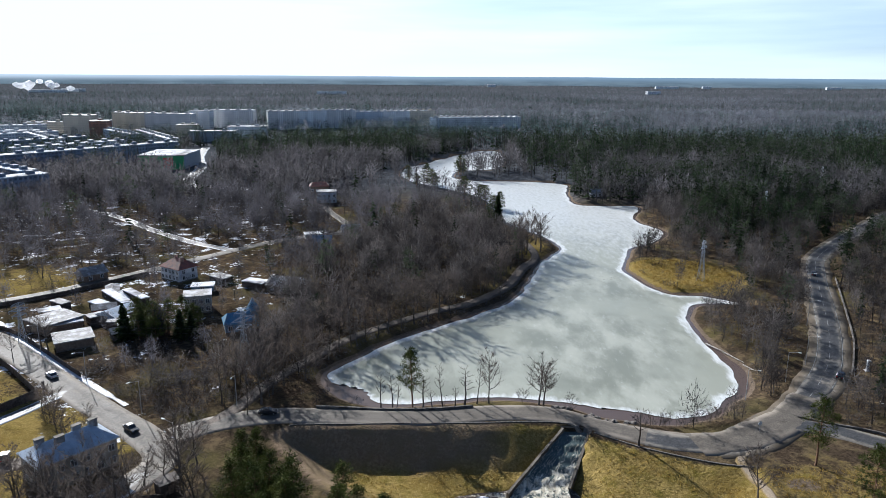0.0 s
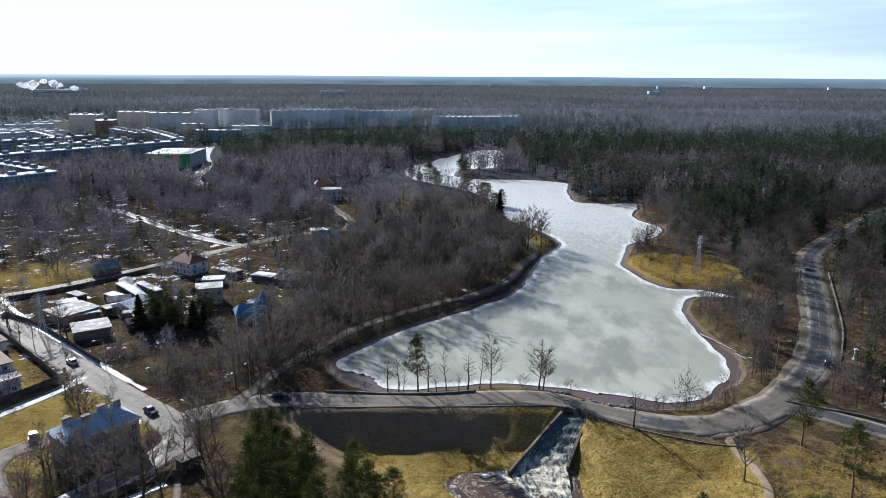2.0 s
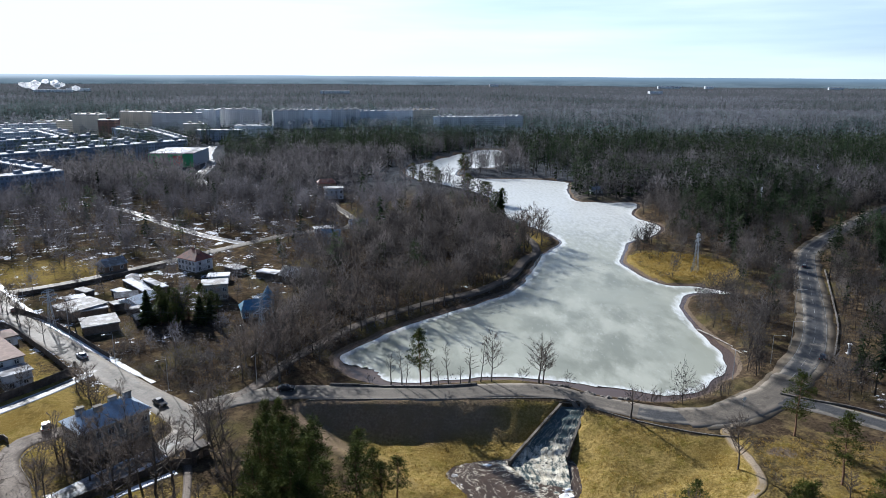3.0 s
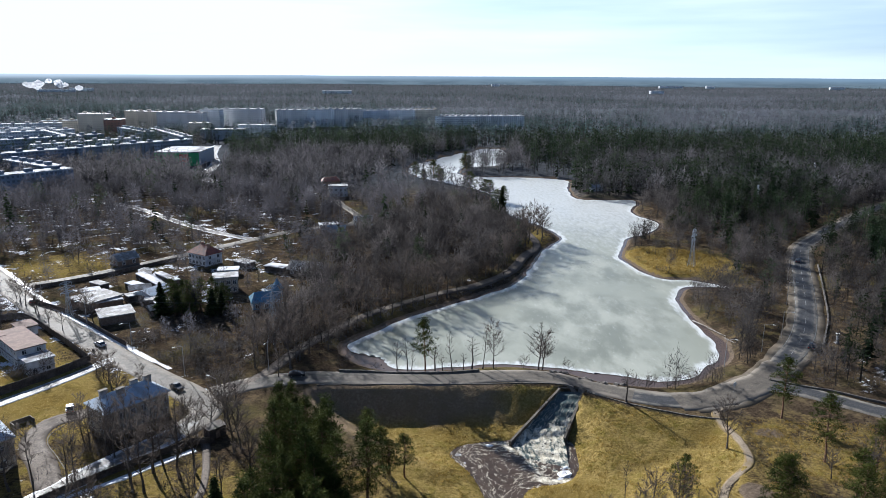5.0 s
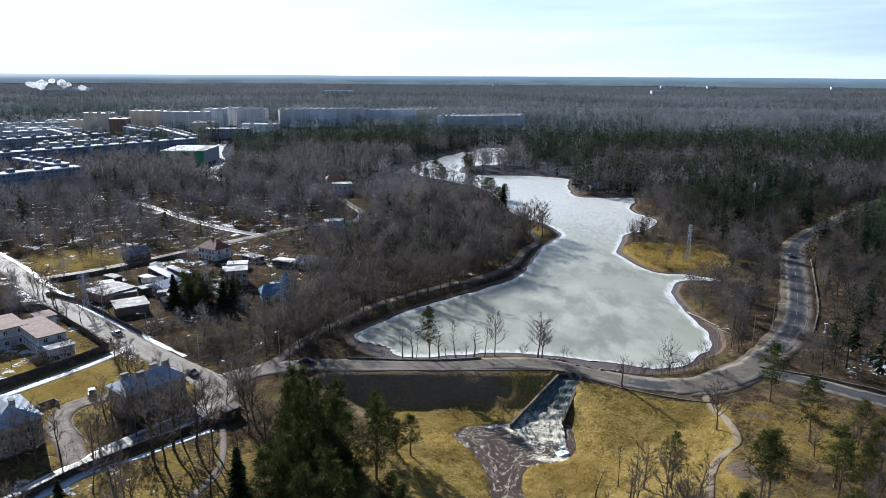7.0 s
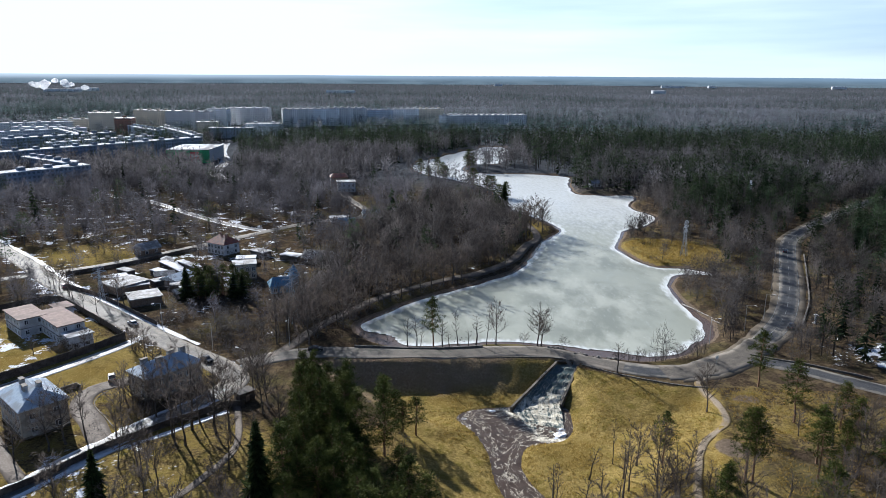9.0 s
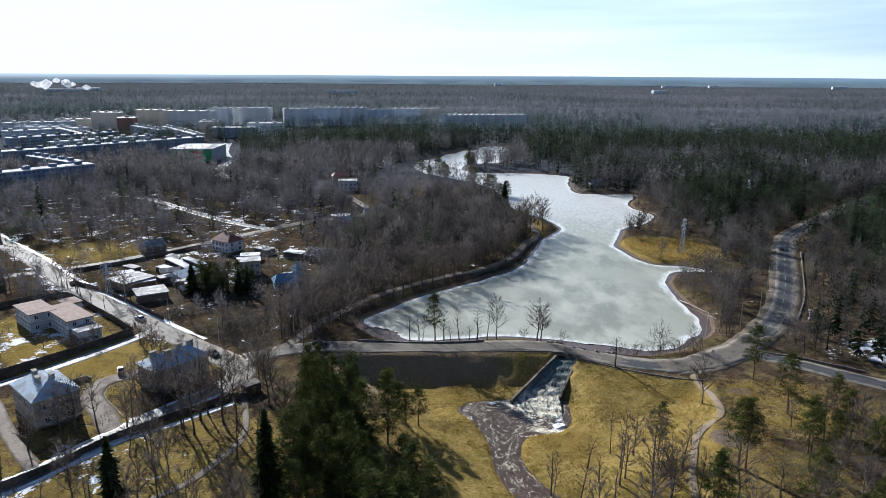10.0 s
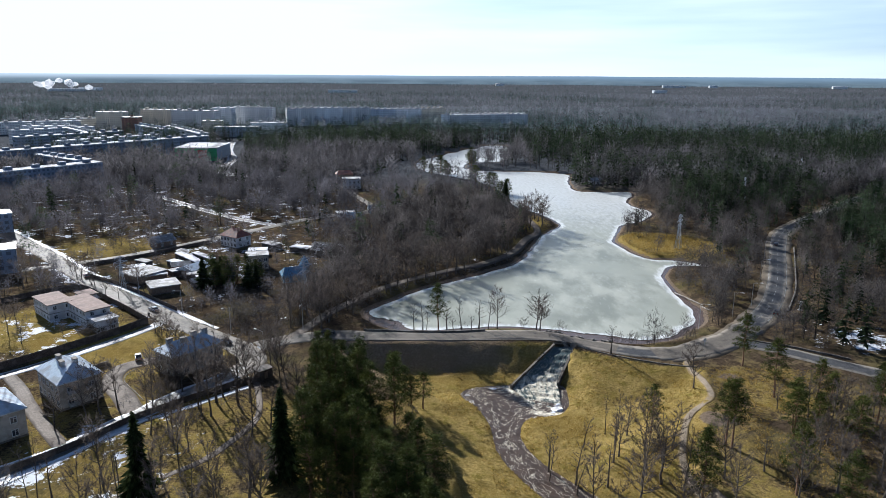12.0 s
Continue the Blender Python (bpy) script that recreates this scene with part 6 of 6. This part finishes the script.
# ---- pylons, lamps, poles ----
M_STEEL = surf("galvanised_steel", (0.36, 0.40, 0.44), (0.48, 0.52, 0.56), 2.0, (0.3, 0.3, 0.31), 0.5, rough=0.45, metal=0.6)
M_POLE = surf("grey_pole", (0.30, 0.29, 0.28), (0.40, 0.39, 0.38), 3.0, rough=0.8)
M_CABLE = surf("cable", (0.10, 0.10, 0.10), (0.14, 0.14, 0.14), 3.0, rough=0.6)


def pylon(x, y, h, turn, label):
    z = float(height(np.array([[x, y]]))[0]) - 0.2
    t = thing("pylon", pose(x, y, z, 0, 0, turn), label, "pylon", "power line pylons")
    b, c = h * 0.075, h * 0.018

    def leg(k, f):
        sx, sy = ((1, 1), (-1, 1), (-1, -1), (1, -1))[k % 4]
        r = b + (c - b) * min(f / 0.72, 1)
        return Vector((sx * r, sy * r, f * h))
    for k in range(4):
        bm = rod(bmesh.new(), leg(k, 0), leg(k, 0.72), 0.11, 0.09, 4)
        rod(bm, leg(k, 0.72), leg(k, 1.0), 0.07, 0.05, 4)
        part("leg", bm, M_STEEL, t)
    bm = bmesh.new()
    lv = [0, 0.13, 0.25, 0.36, 0.46, 0.55, 0.63, 0.70, 0.76, 0.82, 0.88, 0.94, 1.0]
    for f0, f1 in zip(lv, lv[1:]):
        for k in range(4):
            rod(bm, leg(k, f0), leg(k + 1, f1), 0.034, 0.034, 3)
            rod(bm, leg(k + 1, f0), leg(k, f1), 0.034, 0.034, 3)
    part("bracing", bm, M_STEEL, t)
    for f, w in ((0.70, 0.15), (0.82, 0.20), (0.94, 0.14)):
        bm = bmesh.new()
        for s in (-1, 1):
            tip = Vector((s * w * h, 0, f * h + 0.2))
            for k in (0, 3) if s > 0 else (1, 2):
                rod(bm, leg(k, f - 0.02), tip, 0.11, 0.08, 3)
                rod(bm, leg(k, f + 0.05), tip, 0.10, 0.07, 3)
            rod(bm, tip, tip - Vector((0, 0, 0.9)), 0.09, 0.09, 4)
        part("crossarm", bm, M_STEEL, t)
    return t


LP = "grey lattice steel pylon"
pylon(89.6, 270.2, 16.5, 55, LP + " on the grassy cape")
pylon(163, 396, 17.0, 55, LP + " above bare woods")
pylon(239.5, 494, 19.0, 55, LP + " at the edge of the woods")
pylon(-61.5, 172, 18.5, 55, LP + " behind gardens")
pylon(-134.5, 188.5, 13.0, 55, LP + " beside the street")


def wire(a, b, sag, r=0.02):
    f = np.linspace(0, 1, 11)
    pts = np.outer(1 - f, a) + np.outer(f, b)
    pts[:, 2] -= sag * 4 * f * (1 - f)
    k = Soup()
    k.tube(pts, np.full(11, r), 3, 0)
    V, T, M = k.arrays()
    t = thing("power_line", pose(0, 0, 0), "thin dark overhead cable between poles", "cable", "overhead cables")
    share("cable", mesh_of("cable", V, T, [M_CABLE]), t)


def street_lamp(x, y, turn, h=8.5, arm=2.2):
    z = float(height(np.array([[x, y]]))[0])
    t = thing("street_lamp", pose(x, y, z, 0, 0, turn), "slim grey street lamp with a single arm", "street lamp", "street lamps")
    part("pole", rod(bmesh.new(), (0, 0, -0.4), (0, 0, h), 0.11, 0.07, 6), M_POLE, t)
    part("arm", rod(bmesh.new(), (0, 0, h - 0.1), (arm, 0, h + 0.35), 0.05, 0.04, 5), M_POLE, t)
    part("lamp_head", box(bmesh.new(), arm - 0.15, arm + 0.75, -0.16, 0.16, h + 0.26, h + 0.44, 0.04), M_FRAME, t)


for x, y, turn in ((93, 186.5, -30), (82.5, 174.5, -30), (69, 165.5, -40), (108, 219, -25), (122, 252, -25), (-78.5, 147.2, -125), (-101, 163.5, -125), (-125, 182, -125), (-153, 203, -125), (-57, 151.5, -90), (-62, 128, 160)):
    street_lamp(x, y, turn)
LINE = [(-176, 232), (-153, 203), (-125, 182), (-101, 163.5), (-78.5, 147.2)]
for (x0, y0), (x1, y1) in zip(LINE, LINE[1:]):
    for dz in (7.4, 8.0):
        wire((x0, y0, dz + 1.8), (x1, y1, dz + 1.8), 0.7)
for dx, dz in ((-2.8, 13.2), (2.8, 13.2), (-3.6, 15.4), (3.6, 15.4)):
    wire((-134.5 + dx * 0.57, 188.5 + dx * 0.8, dz * 0.72 + 1.5), (-61.5 + dx * 0.57, 172 + dx * 0.8, dz + 1.7), 3.0, 0.015)
    wire((-61.5 + dx * 0.57, 172 + dx * 0.8, dz + 1.7), (89.6 + dx * 0.57, 270.2 + dx * 0.8, dz - 0.4), 5.0, 0.006)
    wire((89.6 + dx * 0.57, 270.2 + dx * 0.8, dz - 0.4), (163 + dx * 0.57, 396 + dx * 0.8, dz), 4.0, 0.008)
    wire((163 + dx * 0.57, 396 + dx * 0.8, dz), (239.5 + dx * 0.57, 494 + dx * 0.8, dz + 1.5), 4.0, 0.008)


# ---- cars ----
M_TYRE = surf("tyre_rubber", (0.02, 0.02, 0.02), (0.035, 0.035, 0.035), 5, rough=0.9)
M_RIM = surf("alloy_rim", (0.4, 0.4, 0.42), (0.5, 0.5, 0.52), 5, rough=0.35, metal=0.8)
M_LIGHT = surf("headlight_glass", (0.7, 0.7, 0.7), (0.8, 0.8, 0.8), 5, rough=0.1)
M_TAIL = surf("tail_light_glass", (0.4, 0.02, 0.02), (0.5, 0.03, 0.03), 5, rough=0.2)


def car(x, y, turn, colour, words, tall=0.0):
    z = float(height(np.array([[x, y]]))[0]) + 0.13
    t = thing("car", pose(x, y, z, 0, 0, turn), words, "car", "cars on the streets")
    paint = surf("car_paint", colour, tuple(min(1, c * 1.1) for c in colour), 3, rough=0.25)

    def loft(prof, wid):
        bm = bmesh.new()
        rows = []
        for s, k in ((-1, 0.9), (-1, 1.0), (1, 1.0), (1, 0.9)):
            rows.append([bm.verts.new((px * (0.98 if k < 1 else 1), s * wid * (1.0 if k < 1 else 0.93), pz if k < 1 else pz + 0.03)) for px, pz in prof])
        n = len(prof)
        for a, b in zip(rows, rows[1:]):
            for i in range(n):
                bm.faces.new((a[i], a[(i + 1) % n], b[(i + 1) % n], b[i]))
        bm.faces.new(rows[0])
        bm.faces.new(rows[-1][::-1])
        return bm
    h = 1.45 + tall
    body = part("body", loft([(-2.15, 0.35), (2.1, 0.32), (2.2, 0.62), (2.05, 0.80), (1.15, 0.95), (-1.6, 0.98), (-2.15, 0.92), (-2.22, 0.6)], 0.88), paint, t)
    part("cabin", loft([(1.05, 0.95), (0.35, h - 0.03), (-1.15 - tall, h - 0.02), (-1.95, 0.97)], 0.74), M_GLASS, t)
    part("roof_panel", loft([(0.32, h - 0.02), (0.2, h + 0.04), (-1.05 - tall, h + 0.04), (-1.2 - tall, h - 0.02)], 0.70), paint, t)
    for sx in (1.35, -1.35):
        for sy in (0.82, -0.82):
            w = part("wheel", rod(bmesh.new(), (sx, sy - 0.1, 0.31), (sx, sy + 0.1, 0.31), 0.32, 0.32, 12), M_TYRE, t)
            o = math.copysign(0.115, sy)
            part("rim", rod(bmesh.new(), (sx, sy + o * 0.6, 0.31), (sx, sy + o, 0.31), 0.2, 0.18, 8), M_RIM, w)
    for sy in (0.6, -0.6):
        part("headlight", box(bmesh.new(), 2.06, 2.2, sy - 0.18, sy + 0.18, 0.6, 0.75, 0.02), M_LIGHT, t)
        part("tail_light", box(bmesh.new(), -2.24, -2.12, sy - 0.15, sy + 0.15, 0.65, 0.85, 0.02), M_TAIL, t)


car(-77.0, 139.0, -37, (0.02, 0.02, 0.022), "black car driving on the dusty street")
car(-112.0, 166.0, 143, (0.45, 0.46, 0.47), "silver car driving on the dusty street")
car(-48.5, 148.6, 10, (0.02, 0.022, 0.025), "black car turning on to the dam road")
car(-97.2, 125.6, 120, (0.24, 0.22, 0.19), "grey-brown car parked by the apartment houses", 0.15)
car(98.6, 178.2, 55, (0.018, 0.018, 0.02), "black car parked beside the asphalt road", 0.1)
car(138.5, 281, 65, (0.03, 0.03, 0.035), "dark car driving through the woods")
car(-157.0, 203.0, 130, (0.16, 0.03, 0.03), "dark red car near the side street")

# ---- small things ----
def kiosk():
    t = thing("kiosk", pose(-58.6, 116.6, 1.6, 0, 0, 50), "small dark wooden kiosk with a flat roof", "kiosk")
    part("wall", box(bmesh.new(), -2.0, 2.0, -1.4, 1.4, 0, 2.6, 0.03), M_DARKWOOD, t)
    part("roof", box(bmesh.new(), -2.3, 2.3, -1.7, 1.7, 2.6, 2.78, 0.03), M_DARKWOOD, t)
    part("door", box(bmesh.new(), -0.5, 0.5, -1.46, -1.4, 0.05, 2.05), M_BOARD, t)


kiosk()
t = thing("road_sign", pose(65, 146.6, 1.75, 0, 0, 25), "white diamond road sign on a thin grey post", "sign")
part("post", rod(bmesh.new(), (0, 0, 0), (0, 0, 2.6), 0.04, 0.04, 6), M_POLE, t)
bm = box(bmesh.new(), -0.5, 0.5, -0.02, 0.02, -0.5, 0.5)
bmesh.ops.rotate(bm, verts=bm.verts, cent=(0, 0, 0), matrix=Matrix.Rotation(radians(45), 3, "Y"))
bmesh.ops.translate(bm, verts=bm.verts, vec=(0, -0.07, 2.4))
part("plate", bm, M_FRAME, t)
t = thing("stone_pillar", pose(108.2, 183.2, 1.6), "white painted pillar at the wood's edge", "pillar")
part("base", box(bmesh.new(), -0.7, 0.7, -0.7, 0.7, 0, 0.6, 0.05), M_SLATE, t)
part("shaft", rod(bmesh.new(), (0, 0, 0.6), (0, 0, 3.2), 0.42, 0.36, 10), M_WHITEWALL, t)
part("cap", box(bmesh.new(), -0.55, 0.55, -0.55, 0.55, 3.2, 3.5, 0.05), M_WHITEWALL, t)
t = thing("litter_bin", pose(-111.4, 161.2, 1.7), "dark litter bin beside the street", "bin")
part("bin_body", rod(bmesh.new(), (0, 0, 0), (0, 0, 1.1), 0.3, 0.36, 10), M_DARKWOOD, t)
for k, (a, b) in enumerate((((71.5, 205), (74.5, 198)), ((74.5, 198.5), (77.5, 190)), ((77, 189), (79, 183)))):
    t = thing("log", pose(0, 0, 0), "pale fallen trunk on the muddy shore", "log", "driftwood on the shore")
    part("trunk", rod(bmesh.new(), (*a, 0.45), (*b, 0.75), 0.22, 0.12, 7), M_BIRCH, t)
t = thing("dumpster", pose(-104, 118.2, 1.7, 0, 0, 55), "low concrete rubbish enclosure beside the yard lane", "enclosure")
part("side_wall", box(bmesh.new(), -2.2, 2.2, 1.1, 1.3, 0, 1.4), M_CONCRETE, t)
part("end_wall", box(bmesh.new(), -2.2, -2.0, -1.2, 1.1, 0, 1.4), M_CONCRETE, t)
part("end_wall", box(bmesh.new(), 2.0, 2.2, -1.2, 1.1, 0, 1.4), M_CONCRETE, t)


# ---- dry grass ----
def tufts(name, P, lo, hi, label, mat, seed, per=4, wide=0.07):
    rng = np.random.default_rng(seed)
    Z = height(P)
    B = np.repeat(np.column_stack([P, Z - 0.03]), per, 0) + rng.normal(size=(len(P) * per, 3)) * [0.14, 0.14, 0]
    D = unit(rng.normal(size=B.shape) * [0.55, 0.55, 0.15] + [0, 0, 1]) * rng.uniform(lo, hi, (len(B), 1))
    s = Soup()
    s.slivers(B, D, np.full(len(B), wide), 0, rng)
    V, T, M = s.arrays()
    tagged(new(name, mesh_of(name, V, T, [mat])), label, "grass", kind="stuff")


M_DRYGRASS = leaf("dry_grass", (0.20, 0.13, 0.03), (0.40, 0.28, 0.08), 0.6, 0.5)
Pg = cloud(26000, -46, 100, 70, 147, 91)
Pg = Pg[(signed(Pg, VALLEY) > 0.5) | ((Pg[:, 0] > 58) & (Pg[:, 1] < 132))]
Pg = Pg[(signed(Pg, VALLEY) > 9) | (Pg[:, 0] > 14)]
Pg = Pg[(signed(Pg, STREAM) < -1.0) & (dist_line(Pg, PATH) > 1.9) & (value_noise(Pg, 5, 41) > 0.42)]
Pg = Pg[~((dist_line(Pg, BRANCH) < 4.5) | ((Pg[:, 0] > 6) & (Pg[:, 0] < 27) & (Pg[:, 1] > 128)))]
tufts("dry_grass", Pg, 0.25, 0.6, "long dry golden grass on the slopes", M_DRYGRASS, 92, 4, 0.09)
Pg = cloud(5000, 62, 108, 252, 304, 93)
Pg = Pg[(signed(Pg, LAKE) < -3) & (np.hypot((Pg[:, 0] - 84) / 22, (Pg[:, 1] - 278) / 24) < 1)]
tufts("dry_reeds", Pg, 0.4, 0.9, "dry golden reeds on the cape", M_DRYGRASS, 94, 3, 0.16)


# ---- woods ----
BARE_MID = [bare_tree(100 + k, 12.5, 13, 14, 0, 0.135, 3, spread=(0.27, 0.33, 0.22)[k % 3], low=(0.2, 0.1, 0.28)[k % 3], lod=1) for k in range(9)]
BARE_FAR = [bare_tree(120 + k, 13.0, 7, 7, 0, 0.36, 3, spread=(0.26, 0.21)[k % 2], low=0.15, lod=1) for k in range(6)]
BARE_DIM = [bare_tree(140 + k, 12.5, 4, 4, 0, 1.25, 3, spread=0.26, low=0.2, lod=2) for k in range(5)]
CON_MID = [pine_tree(160 + k, 16.0, 18, 14, 0.34, 0.16, 1.0, 1) for k in range(3)] + [spruce_tree(170 + k, 17.0, 13, 5, lod=1) for k in range(3)]
CON_FAR = [pine_tree(180 + k, 16.0, 7, 5, 0.30, 0.15, 1.9, 1) for k in range(4)] + [spruce_tree(190 + k, 17.0, 6, 3, 0.19, lod=1) for k in range(2)]
CON_DIM = [pine_tree(200 + k, 15.0, 3, 4, 0.45, 0.14, 2.8, 1) for k in range(3)] + [spruce_tree(210 + k, 16.0, 3, 3, 0.24, lod=1) for k in range(2)]


def conifer_share(P):
    """Where the woods are evergreen."""
    x, y = P[:, 0], P[:, 1]
    f = 0.06 + 0.88 * step01(value_noise(P * (0.6, 1.0), 240, 11) + 0.25 * (value_noise(P, 60, 15) - 0.5), 0.36, 0.50)
    f = np.where((x > 40) & (y > 430) & (y < 930), 0.10 + 0.72 * step01(value_noise(P, 90, 12) + 0.0016 * (y - 600) - 0.0006 * np.maximum(y - 700, 0), 0.22, 0.42), f)
    f = np.where((x < -40) & (x > -340) & (y > 640) & (y < 1280), 0.45 + 0.5 * step01(value_noise(P, 90, 13), 0.36, 0.5), f)
    f = np.where((x < 40) & (y < 560), 0.04, f)
    f = np.where((x > 40) & (y < 430), 0.10 + 0.6 * step01(value_noise(P, 40, 14), 0.60, 0.70), f)
    f = np.where(poly(P, [(112, 345), (120, 440), (230, 480), (215, 420), (165, 345)]), 0.62, f)
    f = np.where(poly(P, [(150, 200), (180, 330), (260, 420), (420, 470), (420, 200)]), 0.75, f)
    f = np.where((y > 1500) & (x < 500), np.maximum(f, 0.35), f)
    f = np.where((x > 40) & (x < 92) & (y < 205), 0.0, f)
    return f


def town(P):
    x, y = P[:, 0], P[:, 1]
    return poly(P, [(-330, 470), (-300, 575), (-235, 640), (-190, 760), (-180, 960), (-240, 1130), (-330, 1200), (-760, 1200), (-1000, 900), (-700, 480)])


def plant(name, n, x0, x1, y0, y1, bare, con, lo, hi, seed, label, thin=None, mats=None):
    rng = np.random.default_rng(seed)
    P = cloud(n, x0, x1, y0, y1, seed)
    P = P[in_view(P)]
    if thin is not None:
        P = P[rng.random(len(P)) < thin(P)]
    P = P[clear_of(P)]
    ever = rng.random(len(P)) < conifer_share(P)
    sc = rng.uniform(lo, hi, len(P)) * np.interp(P[:, 1] - 0.4 * P[:, 0], [200, 340, 440], [0.80, 0.95, 1.1] if y1 < 500 else [1, 1, 1])
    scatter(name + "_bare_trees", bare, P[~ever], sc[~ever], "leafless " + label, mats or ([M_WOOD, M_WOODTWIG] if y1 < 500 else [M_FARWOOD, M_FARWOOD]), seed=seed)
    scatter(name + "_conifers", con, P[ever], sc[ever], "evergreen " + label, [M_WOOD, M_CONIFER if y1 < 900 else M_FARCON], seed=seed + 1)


def west_thin(P):
    x, y = P[:, 0], P[:, 1]
    d = np.full(len(P), 0.75)
    village = poly(P, [(-180, 225), (-110, 165), (-70, 150), (-62, 165), (-64, 230), (-85, 300), (-110, 300)])
    d = np.where(village, 0.16, d)
    d = np.where((x > -66) & (x < 40) & (y < 350), 1.0, d)
    d = np.where((x < -100) & (y < 172), 0.0, d)
    d = np.where((x < -66) & (y < 150), 0.0, d)
    d = np.where(poly(P, [(-230, 225), (-170, 228), (-140, 270), (-190, 290)]), 0.14, d)
    d = np.where((y < 148) | ((x > -48) & (y < 170)), 0.0, d)
    d = np.where((x > -95) & (x < 25) & (y > 385), 0.35, d)
    return d * (0.55 + 0.6 * value_noise(P, 25, 21))


def east_thin(P):
    x, y = P[:, 0], P[:, 1]
    gap = np.exp(-(((x - 84) / 22) ** 2 + ((y - 278) / 22) ** 2) ** 2)
    d = 1.0 - gap
    shore = poly(P, [(60, 150), (80, 166), (112, 222), (128, 262), (100, 250), (76, 232), (76, 180)])
    d = np.where(shore, 0.95, d)
    d = np.where(y < 148, 0.0, d)
    d = np.where((x > 95) & (y < 178), 0.75, d)
    return d * (0.6 + 0.6 * value_noise(P, 22, 22))


def north_thin(P):
    d = np.where(town(P), 0.45, 1.0)
    d = np.where(poly(P, [(-95, 425), (8, 425), (24, 470), (-16, 520), (-62, 600), (-100, 600)]), 0.22, d)
    return np.where(poly(P, [(-30, 545), (75, 540), (75, 585), (60, 640), (-20, 640)]), 0.5, d)


def lakeside(P):
    return poly(P, [(-66, 140), (-70, 240), (-55, 330), (-30, 385), (60, 385), (60, 140)])


plant("garden", 5600, -430, 42, 145, 430, BARE_MID, CON_MID, 0.5, 1.3, 31, "trees in the gardens west of the lake", lambda P: west_thin(P) * ~lakeside(P))
plant("lakeside_wood", 1500, -72, 42, 145, 390, BARE_MID, CON_MID, 0.65, 1.45, 37, "trees of the lakeside wood", lambda P: west_thin(P) * lakeside(P), [M_WOOD, M_ALDERTWIG])
plant("east_wood", 3700, 44, 330, 148, 445, BARE_MID, CON_MID, 0.55, 1.4, 32, "trees along the eastern shore and road", east_thin, [M_WOOD, M_ALDERTWIG])
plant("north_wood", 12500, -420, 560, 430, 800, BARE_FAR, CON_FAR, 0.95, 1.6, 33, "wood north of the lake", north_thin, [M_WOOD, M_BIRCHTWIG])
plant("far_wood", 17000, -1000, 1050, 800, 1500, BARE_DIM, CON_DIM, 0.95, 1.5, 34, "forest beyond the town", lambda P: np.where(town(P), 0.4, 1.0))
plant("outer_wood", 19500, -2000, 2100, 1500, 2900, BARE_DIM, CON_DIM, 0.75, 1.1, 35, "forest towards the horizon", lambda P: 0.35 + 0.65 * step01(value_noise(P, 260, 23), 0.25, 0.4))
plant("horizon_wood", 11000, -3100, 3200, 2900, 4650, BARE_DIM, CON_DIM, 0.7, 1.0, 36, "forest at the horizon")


# undergrowth
BRUSH = [bare_tree(220 + k, 2.6, 6, 5, 0, 0.18, 3, spread=0.62, low=0.0, lod=1) for k in range(5)]


def brush(name, n, x0, x1, y0, y1, thin, seed, label):
    rng = np.random.default_rng(seed)
    P = cloud(n, x0, x1, y0, y1, seed)
    P = P[in_view(P)]
    P = P[rng.random(len(P)) < thin(P) * step01(value_noise(P, 14, 51), 0.30, 0.55) * 1.3]
    P = P[clear_of(P, -0.5)]
    scatter(name, BRUSH, P, rng.uniform(0.5, 1.3, len(P)), label, [M_WOOD, M_ALDERTWIG], seed=seed)


brush("west_brush", 5200, -200, 40, 148, 400, lambda P: np.maximum(west_thin(P), 0.3), 61, "brown leafless undergrowth in gardens and wood")
brush("east_brush", 4600, 44, 250, 148, 400, lambda P: np.maximum(east_thin(P), 0.25), 62, "brown leafless undergrowth east of the lake")
brush("street_brush", 1500, -112, -50, 140, 202, lambda P: 1.0 * poly(P, [(-110, 166), (-75, 143), (-60, 143), (-52, 165), (-60, 202), (-92, 198)]), 64, "dense reddish-brown scrub between street and lake path")
HEDGE = spline([(-63, 113.2), (-68, 107.6), (-72.6, 102.4), (-78, 96.2), (-82.5, 90), (-88, 80)], 0.45)
rngh = np.random.default_rng(67)
Ph = np.repeat(HEDGE, 2, 0) + rngh.normal(size=(2 * len(HEDGE), 2)) * 0.7
scatter("street_hedge", BRUSH, Ph, rngh.uniform(0.3, 0.62, len(Ph)), "dark leafless hedge along the street fence", [M_WOOD, M_ALDERTWIG], seed=67)
brush("valley_brush", 420, -96, 110, 50, 132, lambda P: np.where(signed(P, VALLEY) > -1, 0.0, 0.5), 63, "scattered brown brush below the dam")

rngs = np.random.default_rng(66)
Pw = cloud(9000, -60, 110, 160, 345, 66)
dw = signed(Pw, LAKE)
Pw = Pw[(dw > -6.0) & (dw < -1.6) & ((Pw[:, 0] < np.interp(Pw[:, 1], [160, 220, 345], [-20, 20, 55])) | (rngs.random(len(Pw)) < 0.25)) & (Pw[:, 1] > 165)]
Pw = Pw[dist_line(Pw, PROM) > 3.4][:700]
scatter("shore_brush", BRUSH, Pw, rngs.uniform(0.35, 1.0, len(Pw)), "brown leafless scrub on the lake banks", [M_WOOD, M_WOODTWIG], seed=66)
